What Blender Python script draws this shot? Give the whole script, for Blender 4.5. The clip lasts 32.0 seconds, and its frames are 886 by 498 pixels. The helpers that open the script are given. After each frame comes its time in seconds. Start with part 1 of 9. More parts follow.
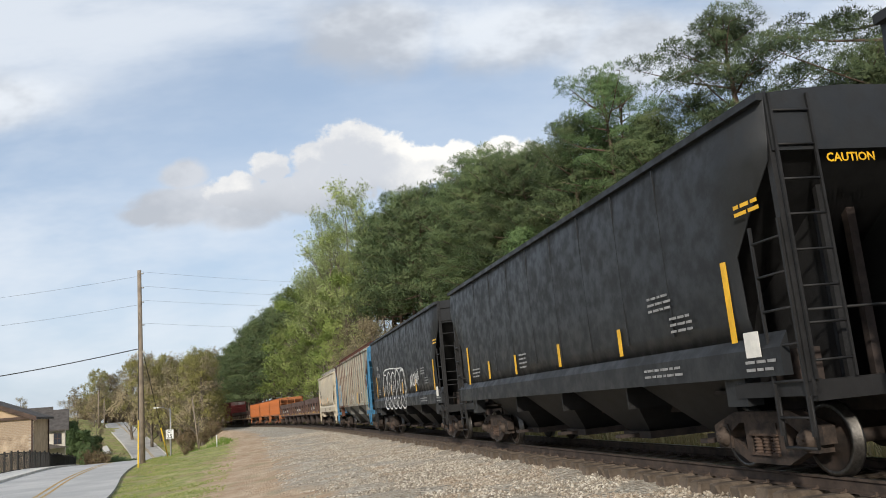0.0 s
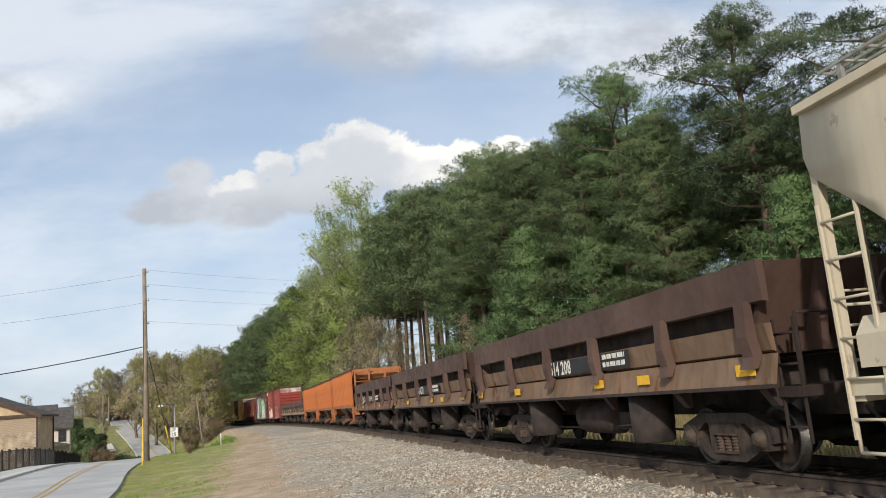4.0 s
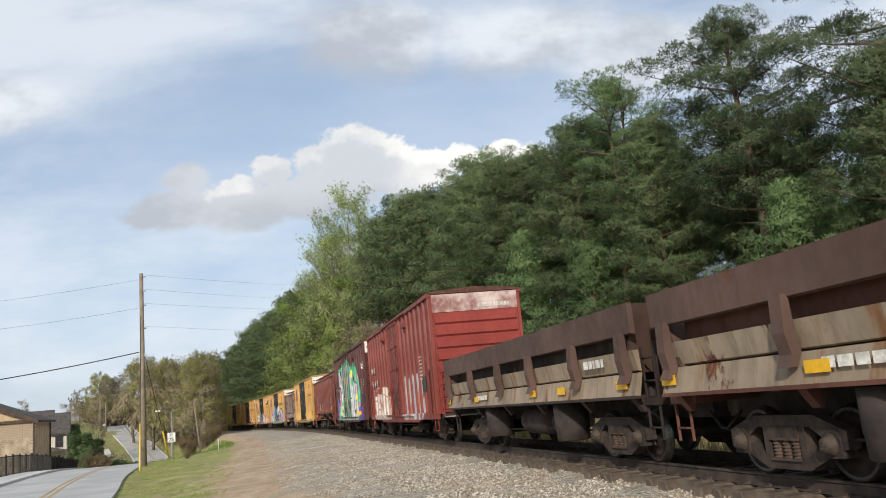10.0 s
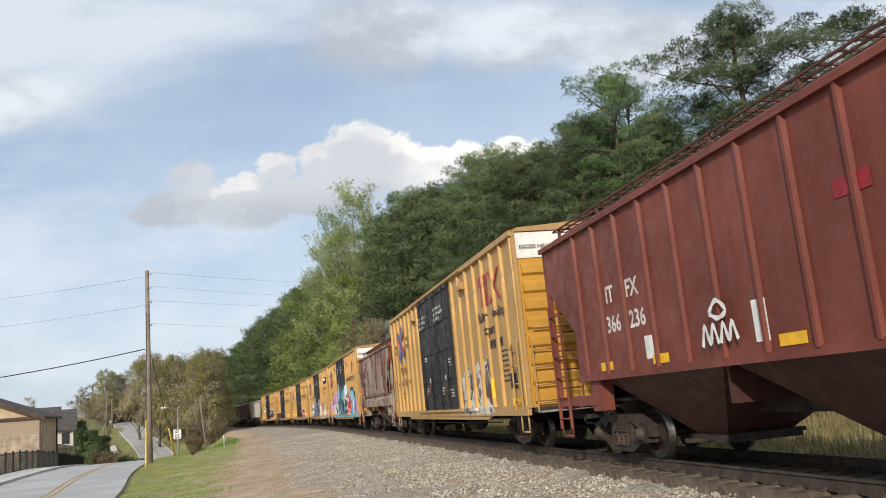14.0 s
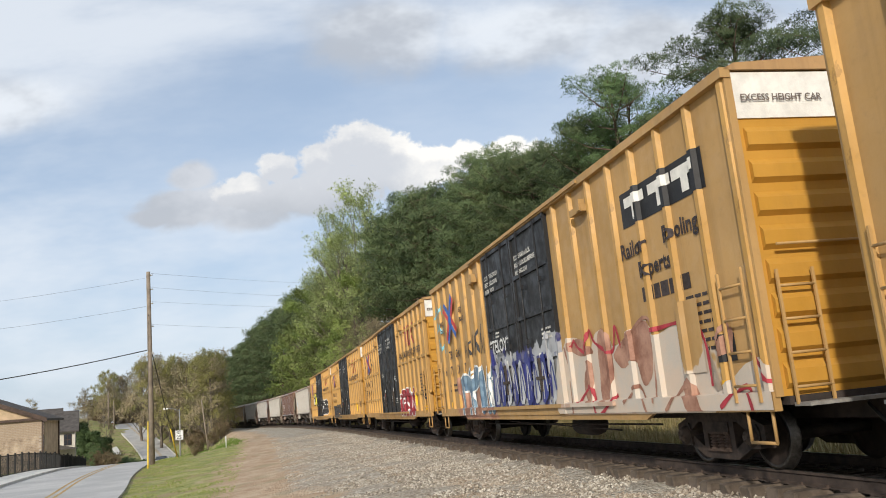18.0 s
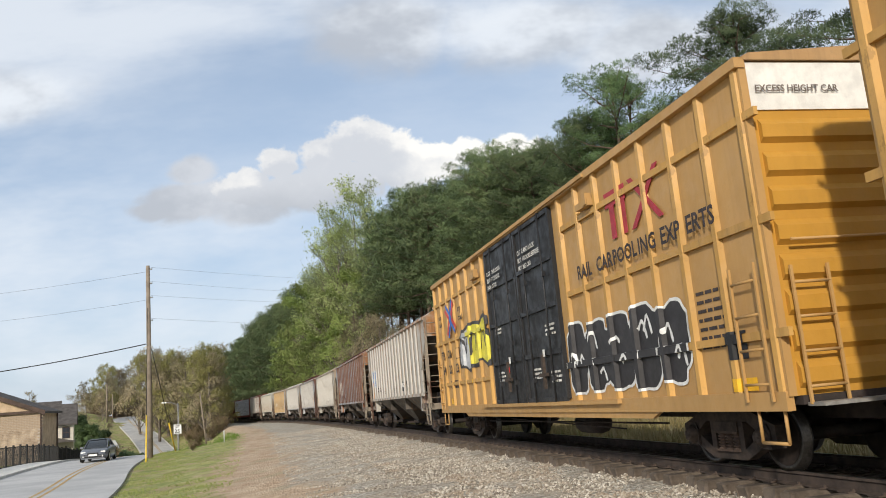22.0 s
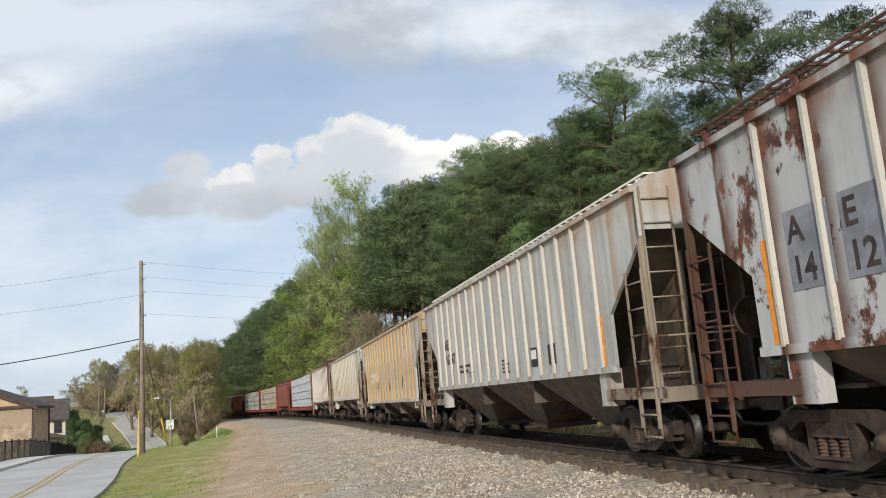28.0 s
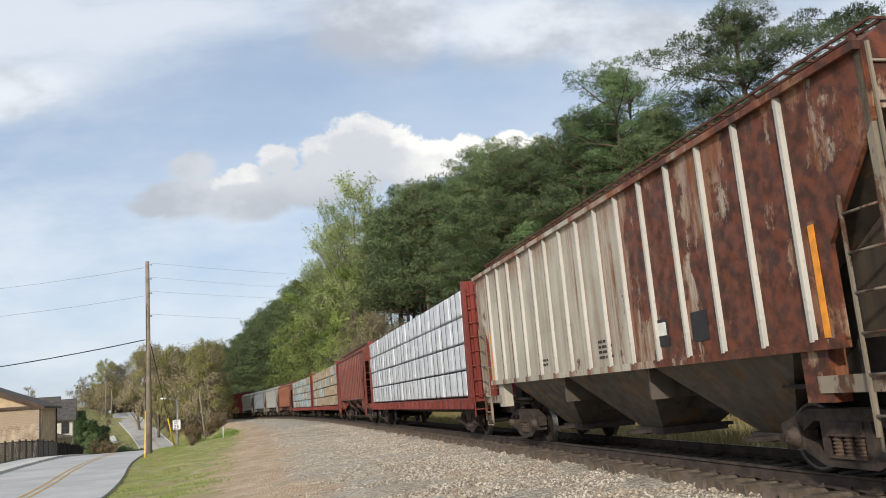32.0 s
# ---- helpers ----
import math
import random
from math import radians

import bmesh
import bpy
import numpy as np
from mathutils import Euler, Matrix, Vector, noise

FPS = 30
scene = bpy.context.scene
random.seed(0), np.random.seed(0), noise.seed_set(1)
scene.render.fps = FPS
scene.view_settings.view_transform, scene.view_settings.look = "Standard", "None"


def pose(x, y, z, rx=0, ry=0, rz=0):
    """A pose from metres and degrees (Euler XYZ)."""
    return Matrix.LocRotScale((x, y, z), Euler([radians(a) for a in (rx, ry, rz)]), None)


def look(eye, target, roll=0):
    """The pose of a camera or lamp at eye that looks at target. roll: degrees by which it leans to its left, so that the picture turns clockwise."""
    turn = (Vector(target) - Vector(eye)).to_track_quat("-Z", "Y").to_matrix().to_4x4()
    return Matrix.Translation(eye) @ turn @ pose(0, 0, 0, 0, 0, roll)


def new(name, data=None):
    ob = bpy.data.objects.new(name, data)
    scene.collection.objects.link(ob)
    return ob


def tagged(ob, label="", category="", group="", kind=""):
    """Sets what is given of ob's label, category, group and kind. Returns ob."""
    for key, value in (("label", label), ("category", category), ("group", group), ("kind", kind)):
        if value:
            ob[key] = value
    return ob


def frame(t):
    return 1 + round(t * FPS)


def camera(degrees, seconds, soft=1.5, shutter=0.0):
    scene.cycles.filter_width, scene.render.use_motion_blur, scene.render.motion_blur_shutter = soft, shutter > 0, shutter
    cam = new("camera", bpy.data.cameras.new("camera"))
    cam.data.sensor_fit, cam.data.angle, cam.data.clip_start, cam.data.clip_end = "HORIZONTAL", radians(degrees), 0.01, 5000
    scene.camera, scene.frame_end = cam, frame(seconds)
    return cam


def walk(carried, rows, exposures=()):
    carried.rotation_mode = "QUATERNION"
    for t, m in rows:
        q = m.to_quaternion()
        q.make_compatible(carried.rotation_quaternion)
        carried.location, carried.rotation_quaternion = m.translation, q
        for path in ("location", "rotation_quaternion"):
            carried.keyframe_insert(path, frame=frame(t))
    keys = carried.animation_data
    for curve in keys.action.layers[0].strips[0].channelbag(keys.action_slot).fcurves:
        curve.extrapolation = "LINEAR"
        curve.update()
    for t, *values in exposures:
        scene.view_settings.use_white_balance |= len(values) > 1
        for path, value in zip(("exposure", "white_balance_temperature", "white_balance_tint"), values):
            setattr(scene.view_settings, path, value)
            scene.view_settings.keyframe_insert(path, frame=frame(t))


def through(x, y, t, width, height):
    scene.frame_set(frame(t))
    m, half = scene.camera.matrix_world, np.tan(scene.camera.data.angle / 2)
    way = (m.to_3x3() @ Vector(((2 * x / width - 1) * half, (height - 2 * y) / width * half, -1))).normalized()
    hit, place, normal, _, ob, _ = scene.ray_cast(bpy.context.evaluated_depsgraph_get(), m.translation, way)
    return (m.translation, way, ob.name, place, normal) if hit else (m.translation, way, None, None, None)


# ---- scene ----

# ---------------------------------------------------------------- camera
EYE = (0.0, 0.0, 1.2245)
PITCH = radians(10.43)
cam = camera(56.1, 32.0, soft=0.95, shutter=0.0)
AIM = look(EYE, (0.0, math.cos(PITCH), EYE[2] + math.sin(PITCH)), -4.912)
# the small sway of the holder's arm: seconds, pitch, yaw, roll in degrees
SWAY = [
    (0, -0.02, -0.15, 0.08), (0.5, 0.01, -0.23, 0.17), (1, 0.06, -0.14, 0.08), (1.5, 0.22, 0.07, 0.23), 
    (2, 0.22, 0.07, 0.23), (2.5, 0.07, 0.05, 0.15), (3, -0.07, 0.07, 0.19), (3.5, -0.04, 0.17, 0.33), 
    (5.5, -0.11, 0.1, 0.16), (6, -0.08, 0.18, 0.27), (6.5, -0.04, 0.26, 0.24), (7, -0.06, 0.26, 0.29), 
    (7.5, -0.1, 0.2, 0.36), (8, -0.1, -0, 0.46), (8.5, -0.1, -0.22, 0.42), (9, -0.07, -0.27, 0.29), 
    (9.5, 0.06, -0.08, 0.14), (10, 0.21, -0.03, 0.11), (10.5, 0.21, -0.03, 0.06), (11, 0.25, 0.05, 0.08), 
    (11.5, 0.34, 0.17, 0.13), (12, 0.38, -0.03, 0.22), (12.5, 0.33, -0.08, 0.09), (13, 0.24, 0.07, -0.22), 
    (13.5, 0.06, 0.19, -0.12), (14, 0.01, 0.32, 0.09), (14.5, 0.03, 0.32, 0.27), (16.5, 0.26, 0.55, -0.15), 
    (17, 0.19, 0.63, -0.02), (17.5, 0.05, 0.58, 0.1), (18, 0, 0.39, -0.17), (18.5, 0.05, 0.17, -0.27), 
    (19, -0, -0, 0), (19.5, -0.05, -0.14, 0.16), (20, -0.04, -0.28, 0.23), (20.5, -0.06, -0.22, 0.29), 
    (21, -0.22, -0.06, 0.33), (21.5, -0.26, 0.21, 0.38), (22, -0.22, 0.38, 0.39), (22.5, -0.2, 0.43, 0.39), 
    (23, -0.14, 0.4, 0.48), (23.5, -0.04, 0.32, 0.46), (24, -0.1, 0.17, 0.44), (24.5, -0.16, 0.1, 0.5), 
    (25, -0.2, 0.11, 0.53), (25.5, -0.29, 0.12, 0.48), (27.5, -0.45, 0.05, 0.65), (28, -0.41, -0.02, 0.82), 
    (28.5, -0.39, -0.05, 0.94), (29, -0.31, -0.05, 1.06), (29.5, -0.15, -0.03, 1.25), (30, -0.14, 0.02, 1.07), 
    (30.5, -0.33, 0.08, 0.8), (31, -0.47, 0.2, 0.66), (31.5, -0.47, 0.3, 0.59), (32, -0.44, 0.35, 0.6), ]
walk(cam, [(t, AIM @ pose(0, 0, 0, a, b, c)) for t, a, b, c in SWAY])

# ---------------------------------------------------------------- light
SUN_AZ, SUN_EL = radians(193), radians(23)      # azimuth clockwise from +y
scene.view_settings.exposure = 0.17
# sky tones before the world's strength of 0.1
HAZE, VEIL, GREY, PALE, WHITE = (5.4, 6.6, 8.4), (7.7, 8.1, 8.6), (4.6, 4.9, 5.4), (6.0, 6.25, 6.7), (9.4, 9.2, 8.8)


def sky_world():
    """Blue sky with a cumulus bank ahead, grey cloud above it and thin veils."""
    w = bpy.data.worlds.new("sky")
    scene.world = w
    w.use_nodes = True
    nt = w.node_tree
    N, L = nt.nodes, nt.links
    N.clear()

    def put(v, sock):
        if isinstance(v, (int, float)):
            sock.default_value = v
        elif isinstance(v, tuple):
            sock.default_value = (*v, 1)
        else:
            L.new(v, sock)

    def op(kind, a, b=0.0, c=0.0):
        m = N.new("ShaderNodeMath")
        m.operation = kind
        for i, v in enumerate((a, b, c)):
            put(v, m.inputs[i])
        return m.outputs[0]

    def ramp(v, lo, hi, a=0.0, b=1.0):
        r = N.new("ShaderNodeMapRange")
        r.interpolation_type = "SMOOTHSTEP"
        for k, q in (("Value", v), ("From Min", lo), ("From Max", hi), ("To Min", a), ("To Max", b)):
            put(q, r.inputs[k])
        return r.outputs["Result"]

    def mix(f, a, b):
        m = N.new("ShaderNodeMix")
        m.data_type = "RGBA"
        for i, v in ((0, f), (6, a), (7, b)):
            put(v, m.inputs[i])
        return m.outputs[2]

    way = N.new("ShaderNodeTexCoord").outputs["Generated"]
    sep = N.new("ShaderNodeSeparateXYZ")
    L.new(way, sep.inputs[0])
    x, y, z = sep.outputs
    # places on the sky: across and up, as tangents round the +y direction
    yy = op("MAXIMUM", op("ABSOLUTE", y), .05)
    u, v = op("DIVIDE", x, yy), op("DIVIDE", z, yy)

    def fbm(scale, detail, su=1.0, sv=1.0, rough=.55, off=0.0):
        c = N.new("ShaderNodeCombineXYZ")
        put(op("MULTIPLY", u, su), c.inputs[0])
        put(op("MULTIPLY", v, sv), c.inputs[1])
        c.inputs[2].default_value = off
        t = N.new("ShaderNodeTexNoise")
        t.inputs["Scale"].default_value, t.inputs["Detail"].default_value, t.inputs["Roughness"].default_value = scale, detail, rough
        L.new(c.outputs[0], t.inputs["Vector"])
        return t.outputs["Fac"]

    def blob(cu, cv, ru, rv):
        a = op("DIVIDE", op("SUBTRACT", u, cu), ru)
        b = op("DIVIDE", op("SUBTRACT", v, cv), rv)
        return op("SUBTRACT", 1.0, op("SQRT", op("ADD", op("MULTIPLY", a, a), op("MULTIPLY", b, b))))

    def most(*b):
        r = b[0]
        for q in b[1:]:
            r = op("MAXIMUM", r, q)
        return r

    sky = N.new("ShaderNodeTexSky")
    sky.sky_type = "NISHITA"
    sky.sun_disc = False
    sky.sun_elevation, sky.sun_rotation = SUN_EL, SUN_AZ
    sky.air_density, sky.dust_density, sky.ozone_density = 1.0, 1.5, 1.5
    col = mix(ramp(v, .0, .6, .62, .42), sky.outputs["Color"], HAZE)
    # thin veils over most of the sky
    veil = ramp(fbm(2.2, 6, .7, 1.9, .6, 3.0), .36, .66)
    clear = ramp(blob(-.10, .36, .50, .17), .0, .6, 1.0, .35)
    col = mix(op("MULTIPLY", op("MULTIPLY", veil, .75), clear), col, VEIL)
    # soft grey cloud high up
    high = op("ADD", most(blob(-.06, .47, .11, .07), blob(.12, .46, .15, .06), blob(.32, .42, .16, .06), blob(-.62, .42, .2, .05)), op("MULTIPLY", op("SUBTRACT", fbm(5.0, 6, 1, 1.3, .6, 7.0), .5), 1.5))
    col = mix(ramp(high, -.15, .55, 0, .85), col, mix(ramp(fbm(4.0, 5, 1, 1.6, .6, 1.0), .38, .62), GREY, VEIL))
    # cumulus bank: bright heads, grey feet
    heads = ((-0.101, 0.325, 0.055, 0.041), (-0.147, 0.312, 0.039, 0.029), (-0.204, 0.306, 0.032, 0.029), (-0.056, 0.309, 0.044, 0.032), (-0.007, 0.299, 0.037, 0.026), (0.037, 0.300, 0.036, 0.026), (0.081, 0.300, 0.039, 0.026), (0.119, 0.288, 0.042, 0.028), (-0.249, 0.280, 0.053, 0.026), (-0.122, 0.280, 0.081, 0.034), (-0.189, 0.269, 0.077, 0.029), (-0.037, 0.284, 0.070, 0.028))
    feet = ((-0.313, 0.304, 0.034, 0.021), (-0.313, 0.264, 0.081, 0.032), (-0.243, 0.255, 0.080, 0.027), (-0.361, 0.256, 0.039, 0.016), (-0.161, 0.262, 0.080, 0.026))
    billow = op("ADD", op("MULTIPLY", op("SUBTRACT", fbm(30.0, 8, 1, 1.1, .62, 2.0), .5), 1.15), op("MULTIPLY", op("SUBTRACT", fbm(11.0, 3, 1, 1.2, .5, 6.0), .5), .55))
    puffs = op("ADD", op("SUBTRACT", most(*(blob(*h) for h in heads)), .10), billow)
    inner = op("ADD", most(*(blob(a, b - .022, c, d) for a, b, c, d in heads)), op("MULTIPLY", billow, .9))
    foot = op("ADD", most(*(blob(*h) for h in feet)), op("MULTIPLY", op("SUBTRACT", fbm(12.0, 8, 1, 1.3, .6, 5.0), .5), 1.3))
    col = mix(ramp(foot, -.10, .38, 0, .92), col, mix(ramp(op("ADD", fbm(9.0, 5, 1, 1.4, .55, 9.0), op("MULTIPLY", v, 1.6)), .82, 1.10), GREY, PALE))
    lit = op("ADD", ramp(inner, .42, -.05, .0, .42), op("ADD", ramp(u, -.10, .0, 0, .60), op("MULTIPLY", op("SUBTRACT", fbm(24.0, 5, 1, 1.1, .6, 4.0), .5), .9)))
    col = mix(ramp(puffs, .0, .22, 0, .97), col, mix(ramp(lit, .05, .95), mix(ramp(op("ADD", v, op("MULTIPLY", fbm(14.0, 4, 1, 1.2, .6, 8.0), .05)), .255, .315), GREY, PALE), WHITE))
    bg = N.new("ShaderNodeBackground")
    bg.inputs["Strength"].default_value = .1
    L.new(col, bg.inputs["Color"])
    out = N.new("ShaderNodeOutputWorld")
    L.new(bg.outputs["Background"], out.inputs["Surface"])


sky_world()
sun = new("sun", bpy.data.lights.new("sun", "SUN"))
sun.data.energy, sun.data.angle, sun.data.color = 3.3, radians(2), (1.0, 0.92, 0.80)
sun.matrix_world = look((math.sin(SUN_AZ) * 60, math.cos(SUN_AZ) * 60, 60 * math.tan(SUN_EL)), (0, 0, 0))

# ---------------------------------------------------------------- helpers


def link(name, mesh, parent=None, label=""):
    ob = new(name, mesh)
    if parent is not None:
        ob.parent = parent
    if label:
        ob["label"] = label
    return ob


def finish(name, bm, mats, smooth=False):
    me = bpy.data.meshes.new(name)
    bm.to_mesh(me)
    bm.free()
    for m in (mats if isinstance(mats, (list, tuple)) else [mats]):
        me.materials.append(m)
    if smooth:
        me.polygons.foreach_set("use_smooth", [True] * len(me.polygons))
    return me


def part(name, bm, mats, parent, label="", smooth=False):
    """Links a bmesh as one mesh object under a thing or a part."""
    return link(name, finish(name, bm, mats, smooth), parent, label)


def thing(name, label, category, group="", kind="", at=None):
    ob = new(name)
    if at is not None:
        ob.matrix_basis = at
    return tagged(ob, label, category, group, kind)


def box(bm, x0, x1, y0, y1, z0, z1, m=None, mat=0):
    v = [bm.verts.new(p) for p in ((x0, y0, z0), (x1, y0, z0), (x1, y1, z0), (x0, y1, z0),
                                   (x0, y0, z1), (x1, y0, z1), (x1, y1, z1), (x0, y1, z1))]
    if m is not None:
        for q in v:
            q.co = m @ q.co
    for f in ((3, 2, 1, 0), (4, 5, 6, 7), (0, 1, 5, 4), (1, 2, 6, 5), (2, 3, 7, 6), (3, 0, 4, 7)):
        bm.faces.new([v[i] for i in f]).material_index = mat
    return bm


def boxes(*dims):
    bm = bmesh.new()
    for d in dims:
        box(bm, *d)
    return bm


def prism(bm, pts, a, b, axis="x", mat=0):
    """A polygon drawn in the two other axes, pushed from a to b along axis."""
    def at(p, s):
        return {"x": (s, p[0], p[1]), "y": (p[0], s, p[1]), "z": (p[0], p[1], s)}[axis]
    lo, hi = [bm.verts.new(at(p, a)) for p in pts], [bm.verts.new(at(p, b)) for p in pts]
    n = len(pts)
    fs = [bm.faces.new(lo[::-1]), bm.faces.new(hi)]
    for i in range(n):
        fs.append(bm.faces.new((lo[i], lo[(i + 1) % n], hi[(i + 1) % n], hi[i])))
    for f in fs:
        f.material_index = mat
    return bm


def tube(bm, p, q, r, n=6, r2=None, mat=0):
    """A rod from p to q."""
    p, q = Vector(p), Vector(q)
    d = (q - p).normalized()
    a = d.orthogonal().normalized()
    b = d.cross(a)
    r2 = r if r2 is None else r2
    ring = [[bm.verts.new(c + (a * math.cos(t) + b * math.sin(t)) * rr) for t in (2 * math.pi * i / n for i in range(n))]
            for c, rr in ((p, r), (q, r2))]
    for i in range(n):
        f = bm.faces.new((ring[0][i], ring[0][(i + 1) % n], ring[1][(i + 1) % n], ring[1][i]))
        f.material_index = mat
        f.smooth = True
    bm.faces.new(ring[0][::-1]).material_index = mat
    bm.faces.new(ring[1]).material_index = mat
    return bm


def rods(*segs, n=6):
    bm = bmesh.new()
    for p, q, r in segs:
        tube(bm, p, q, r, n)
    return bm


def lathe(bm, prof, n=20, axis="y", c=(0, 0, 0), mat=0):
    """A profile of (radius, place along the axis) turned round the axis."""
    rings = []
    for r, s in prof:
        ring = []
        for i in range(n):
            a = 2 * math.pi * i / n
            u, w = r * math.cos(a), r * math.sin(a)
            p = {"y": (u, s, w), "x": (s, u, w), "z": (u, w, s)}[axis]
            ring.append(bm.verts.new((p[0] + c[0], p[1] + c[1], p[2] + c[2])))
        rings.append(ring)
    for a, b in zip(rings, rings[1:]):
        for i in range(n):
            f = bm.faces.new((a[i], a[(i + 1) % n], b[(i + 1) % n], b[i]))
            f.smooth, f.material_index = True, mat
    bm.faces.new(rings[0][::-1]).material_index = mat
    bm.faces.new(rings[-1]).material_index = mat
    return bm


# ---------------------------------------------------------------- the line of the track
# metres along the centre line, growing away from the camera: straight, then an easing bend to the left
SA, SB, KC = 11.0, 78.6, -0.001232
_S = np.arange(-140.0, 700.5, 0.5)
_K = KC * np.clip((_S - SA) / (SB - SA), 0, 1)
_H = np.concatenate([[0], np.cumsum((_K[1:] + _K[:-1]) / 4)])
_I0 = int(np.searchsorted(_S, 0.0))
_H = _H - _H[_I0] - 0.230429
_X = np.concatenate([[0], np.cumsum((np.sin(_H[1:]) + np.sin(_H[:-1])) / 4)])
_Y = np.concatenate([[0], np.cumsum((np.cos(_H[1:]) + np.cos(_H[:-1])) / 4)])
_X += 4.4878 - _X[_I0]
_Y += 13.1012 - _Y[_I0]
CANT = 0.0119


def rail(s, lat=0.0):
    """x, y and heading of the line at s, lat metres to its right (away from the camera's side)."""
    h = float(np.interp(s, _S, _H))
    return float(np.interp(s, _S, _X)) + math.cos(h) * lat, float(np.interp(s, _S, _Y)) - math.sin(h) * lat, h


def along(x, y):
    """s and lateral place of points (arrays)."""
    x, y = np.atleast_1d(x).astype(float), np.atleast_1d(y).astype(float)
    k = slice(0, None, 4)
    i = np.argmin((x[:, None] - _X[k]) ** 2 + (y[:, None] - _Y[k]) ** 2, axis=1) * 4
    h = _H[i]
    return _S[i], (x - _X[i]) * np.cos(h) - (y - _Y[i]) * np.sin(h)


# how far the train has come at t seconds, and where its couplings stand along the line at the start
def run(t):
    u = t / 32
    return t * (16.7176 - 2.7893 * u + 3.9645 * u * u - 2.3369 * u ** 3) + .59 * max(0.0, t - 30.3) ** 2

# ---------------------------------------------------------------- materials


class Graph:
    """Short-hand for building a node material."""

    def __init__(self, name):
        self.m = bpy.data.materials.new(name)
        self.m.use_nodes = True
        self.nt = self.m.node_tree
        self.bsdf = self.nt.nodes["Principled BSDF"]
        self.co = self.nt.nodes.new("ShaderNodeTexCoord").outputs["Object"]

    def n(self, kind, operation="", feature=""):
        node = self.nt.nodes.new("ShaderNode" + kind)
        if operation:
            node.operation = operation
        if feature:
            node.feature = feature
        return node

    def put(self, a, b):
        self.nt.links.new(a, b)
        return a

    def scaled(self, scale, co=None, loc=(0, 0, 0)):
        mp = self.n("Mapping")
        mp.inputs["Scale"].default_value = scale
        mp.inputs["Location"].default_value = loc
        self.put(co or self.co, mp.inputs["Vector"])
        return mp.outputs["Vector"]

    def noise(self, scale, detail=4.0, rough=0.55, co=None, colour=False):
        t = self.n("TexNoise")
        t.inputs["Scale"].default_value, t.inputs["Detail"].default_value = scale, detail
        t.inputs["Roughness"].default_value = rough
        self.put(co or self.co, t.inputs["Vector"])
        return t.outputs["Color" if colour else "Fac"]

    def band(self, fac, lo, hi, a=0.0, b=1.0):
        r = self.n("MapRange")
        r.interpolation_type = "SMOOTHSTEP"
        for k, v in (("From Min", lo), ("From Max", hi), ("To Min", a), ("To Max", b)):
            r.inputs[k].default_value = v
        self.put(fac, r.inputs["Value"])
        return r.outputs["Result"]

    def math(self, op, a, b=None):
        x = self.n("Math", operation=op)
        for i, v in enumerate((a, b)):
            if v is None:
                continue
            if isinstance(v, (int, float)):
                x.inputs[i].default_value = v
            else:
                self.put(v, x.inputs[i])
        return x.outputs[0]

    def mix(self, fac, a, b, blend="MIX"):
        x = self.n("Mix")
        x.data_type, x.blend_type = "RGBA", blend
        for sock, v in ((x.inputs[0], fac), (x.inputs[6], a), (x.inputs[7], b)):
            if isinstance(v, (int, float)):
                sock.default_value = v
            elif isinstance(v, tuple):
                sock.default_value = (*v, 1) if len(v) == 3 else v
            else:
                self.put(v, sock)
        return x.outputs[2]

    def bump(self, height, strength=0.3, dist=0.02):
        b = self.n("Bump")
        b.inputs["Strength"].default_value, b.inputs["Distance"].default_value = strength, dist
        self.put(height, b.inputs["Height"])
        self.put(b.outputs["Normal"], self.bsdf.inputs["Normal"])

    def done(self, colour, rough=0.7, metal=0.0, spec=0.4):
        if isinstance(colour, tuple):
            self.bsdf.inputs["Base Color"].default_value = (*colour, 1)
        else:
            self.put(colour, self.bsdf.inputs["Base Color"])
        if isinstance(rough, (int, float)):
            self.bsdf.inputs["Roughness"].default_value = rough
        else:
            self.put(rough, self.bsdf.inputs["Roughness"])
        self.bsdf.inputs["Metallic"].default_value = metal
        self.bsdf.inputs["Specular IOR Level"].default_value = spec
        return self.m

    def xyz(self):
        s = self.n("SeparateXYZ")
        self.put(self.co, s.inputs[0])
        return s.outputs


def dim(c, k):
    return tuple(v * k for v in c)


RUST = (0.13, 0.045, 0.02)
RUST_DARK = (0.055, 0.022, 0.014)


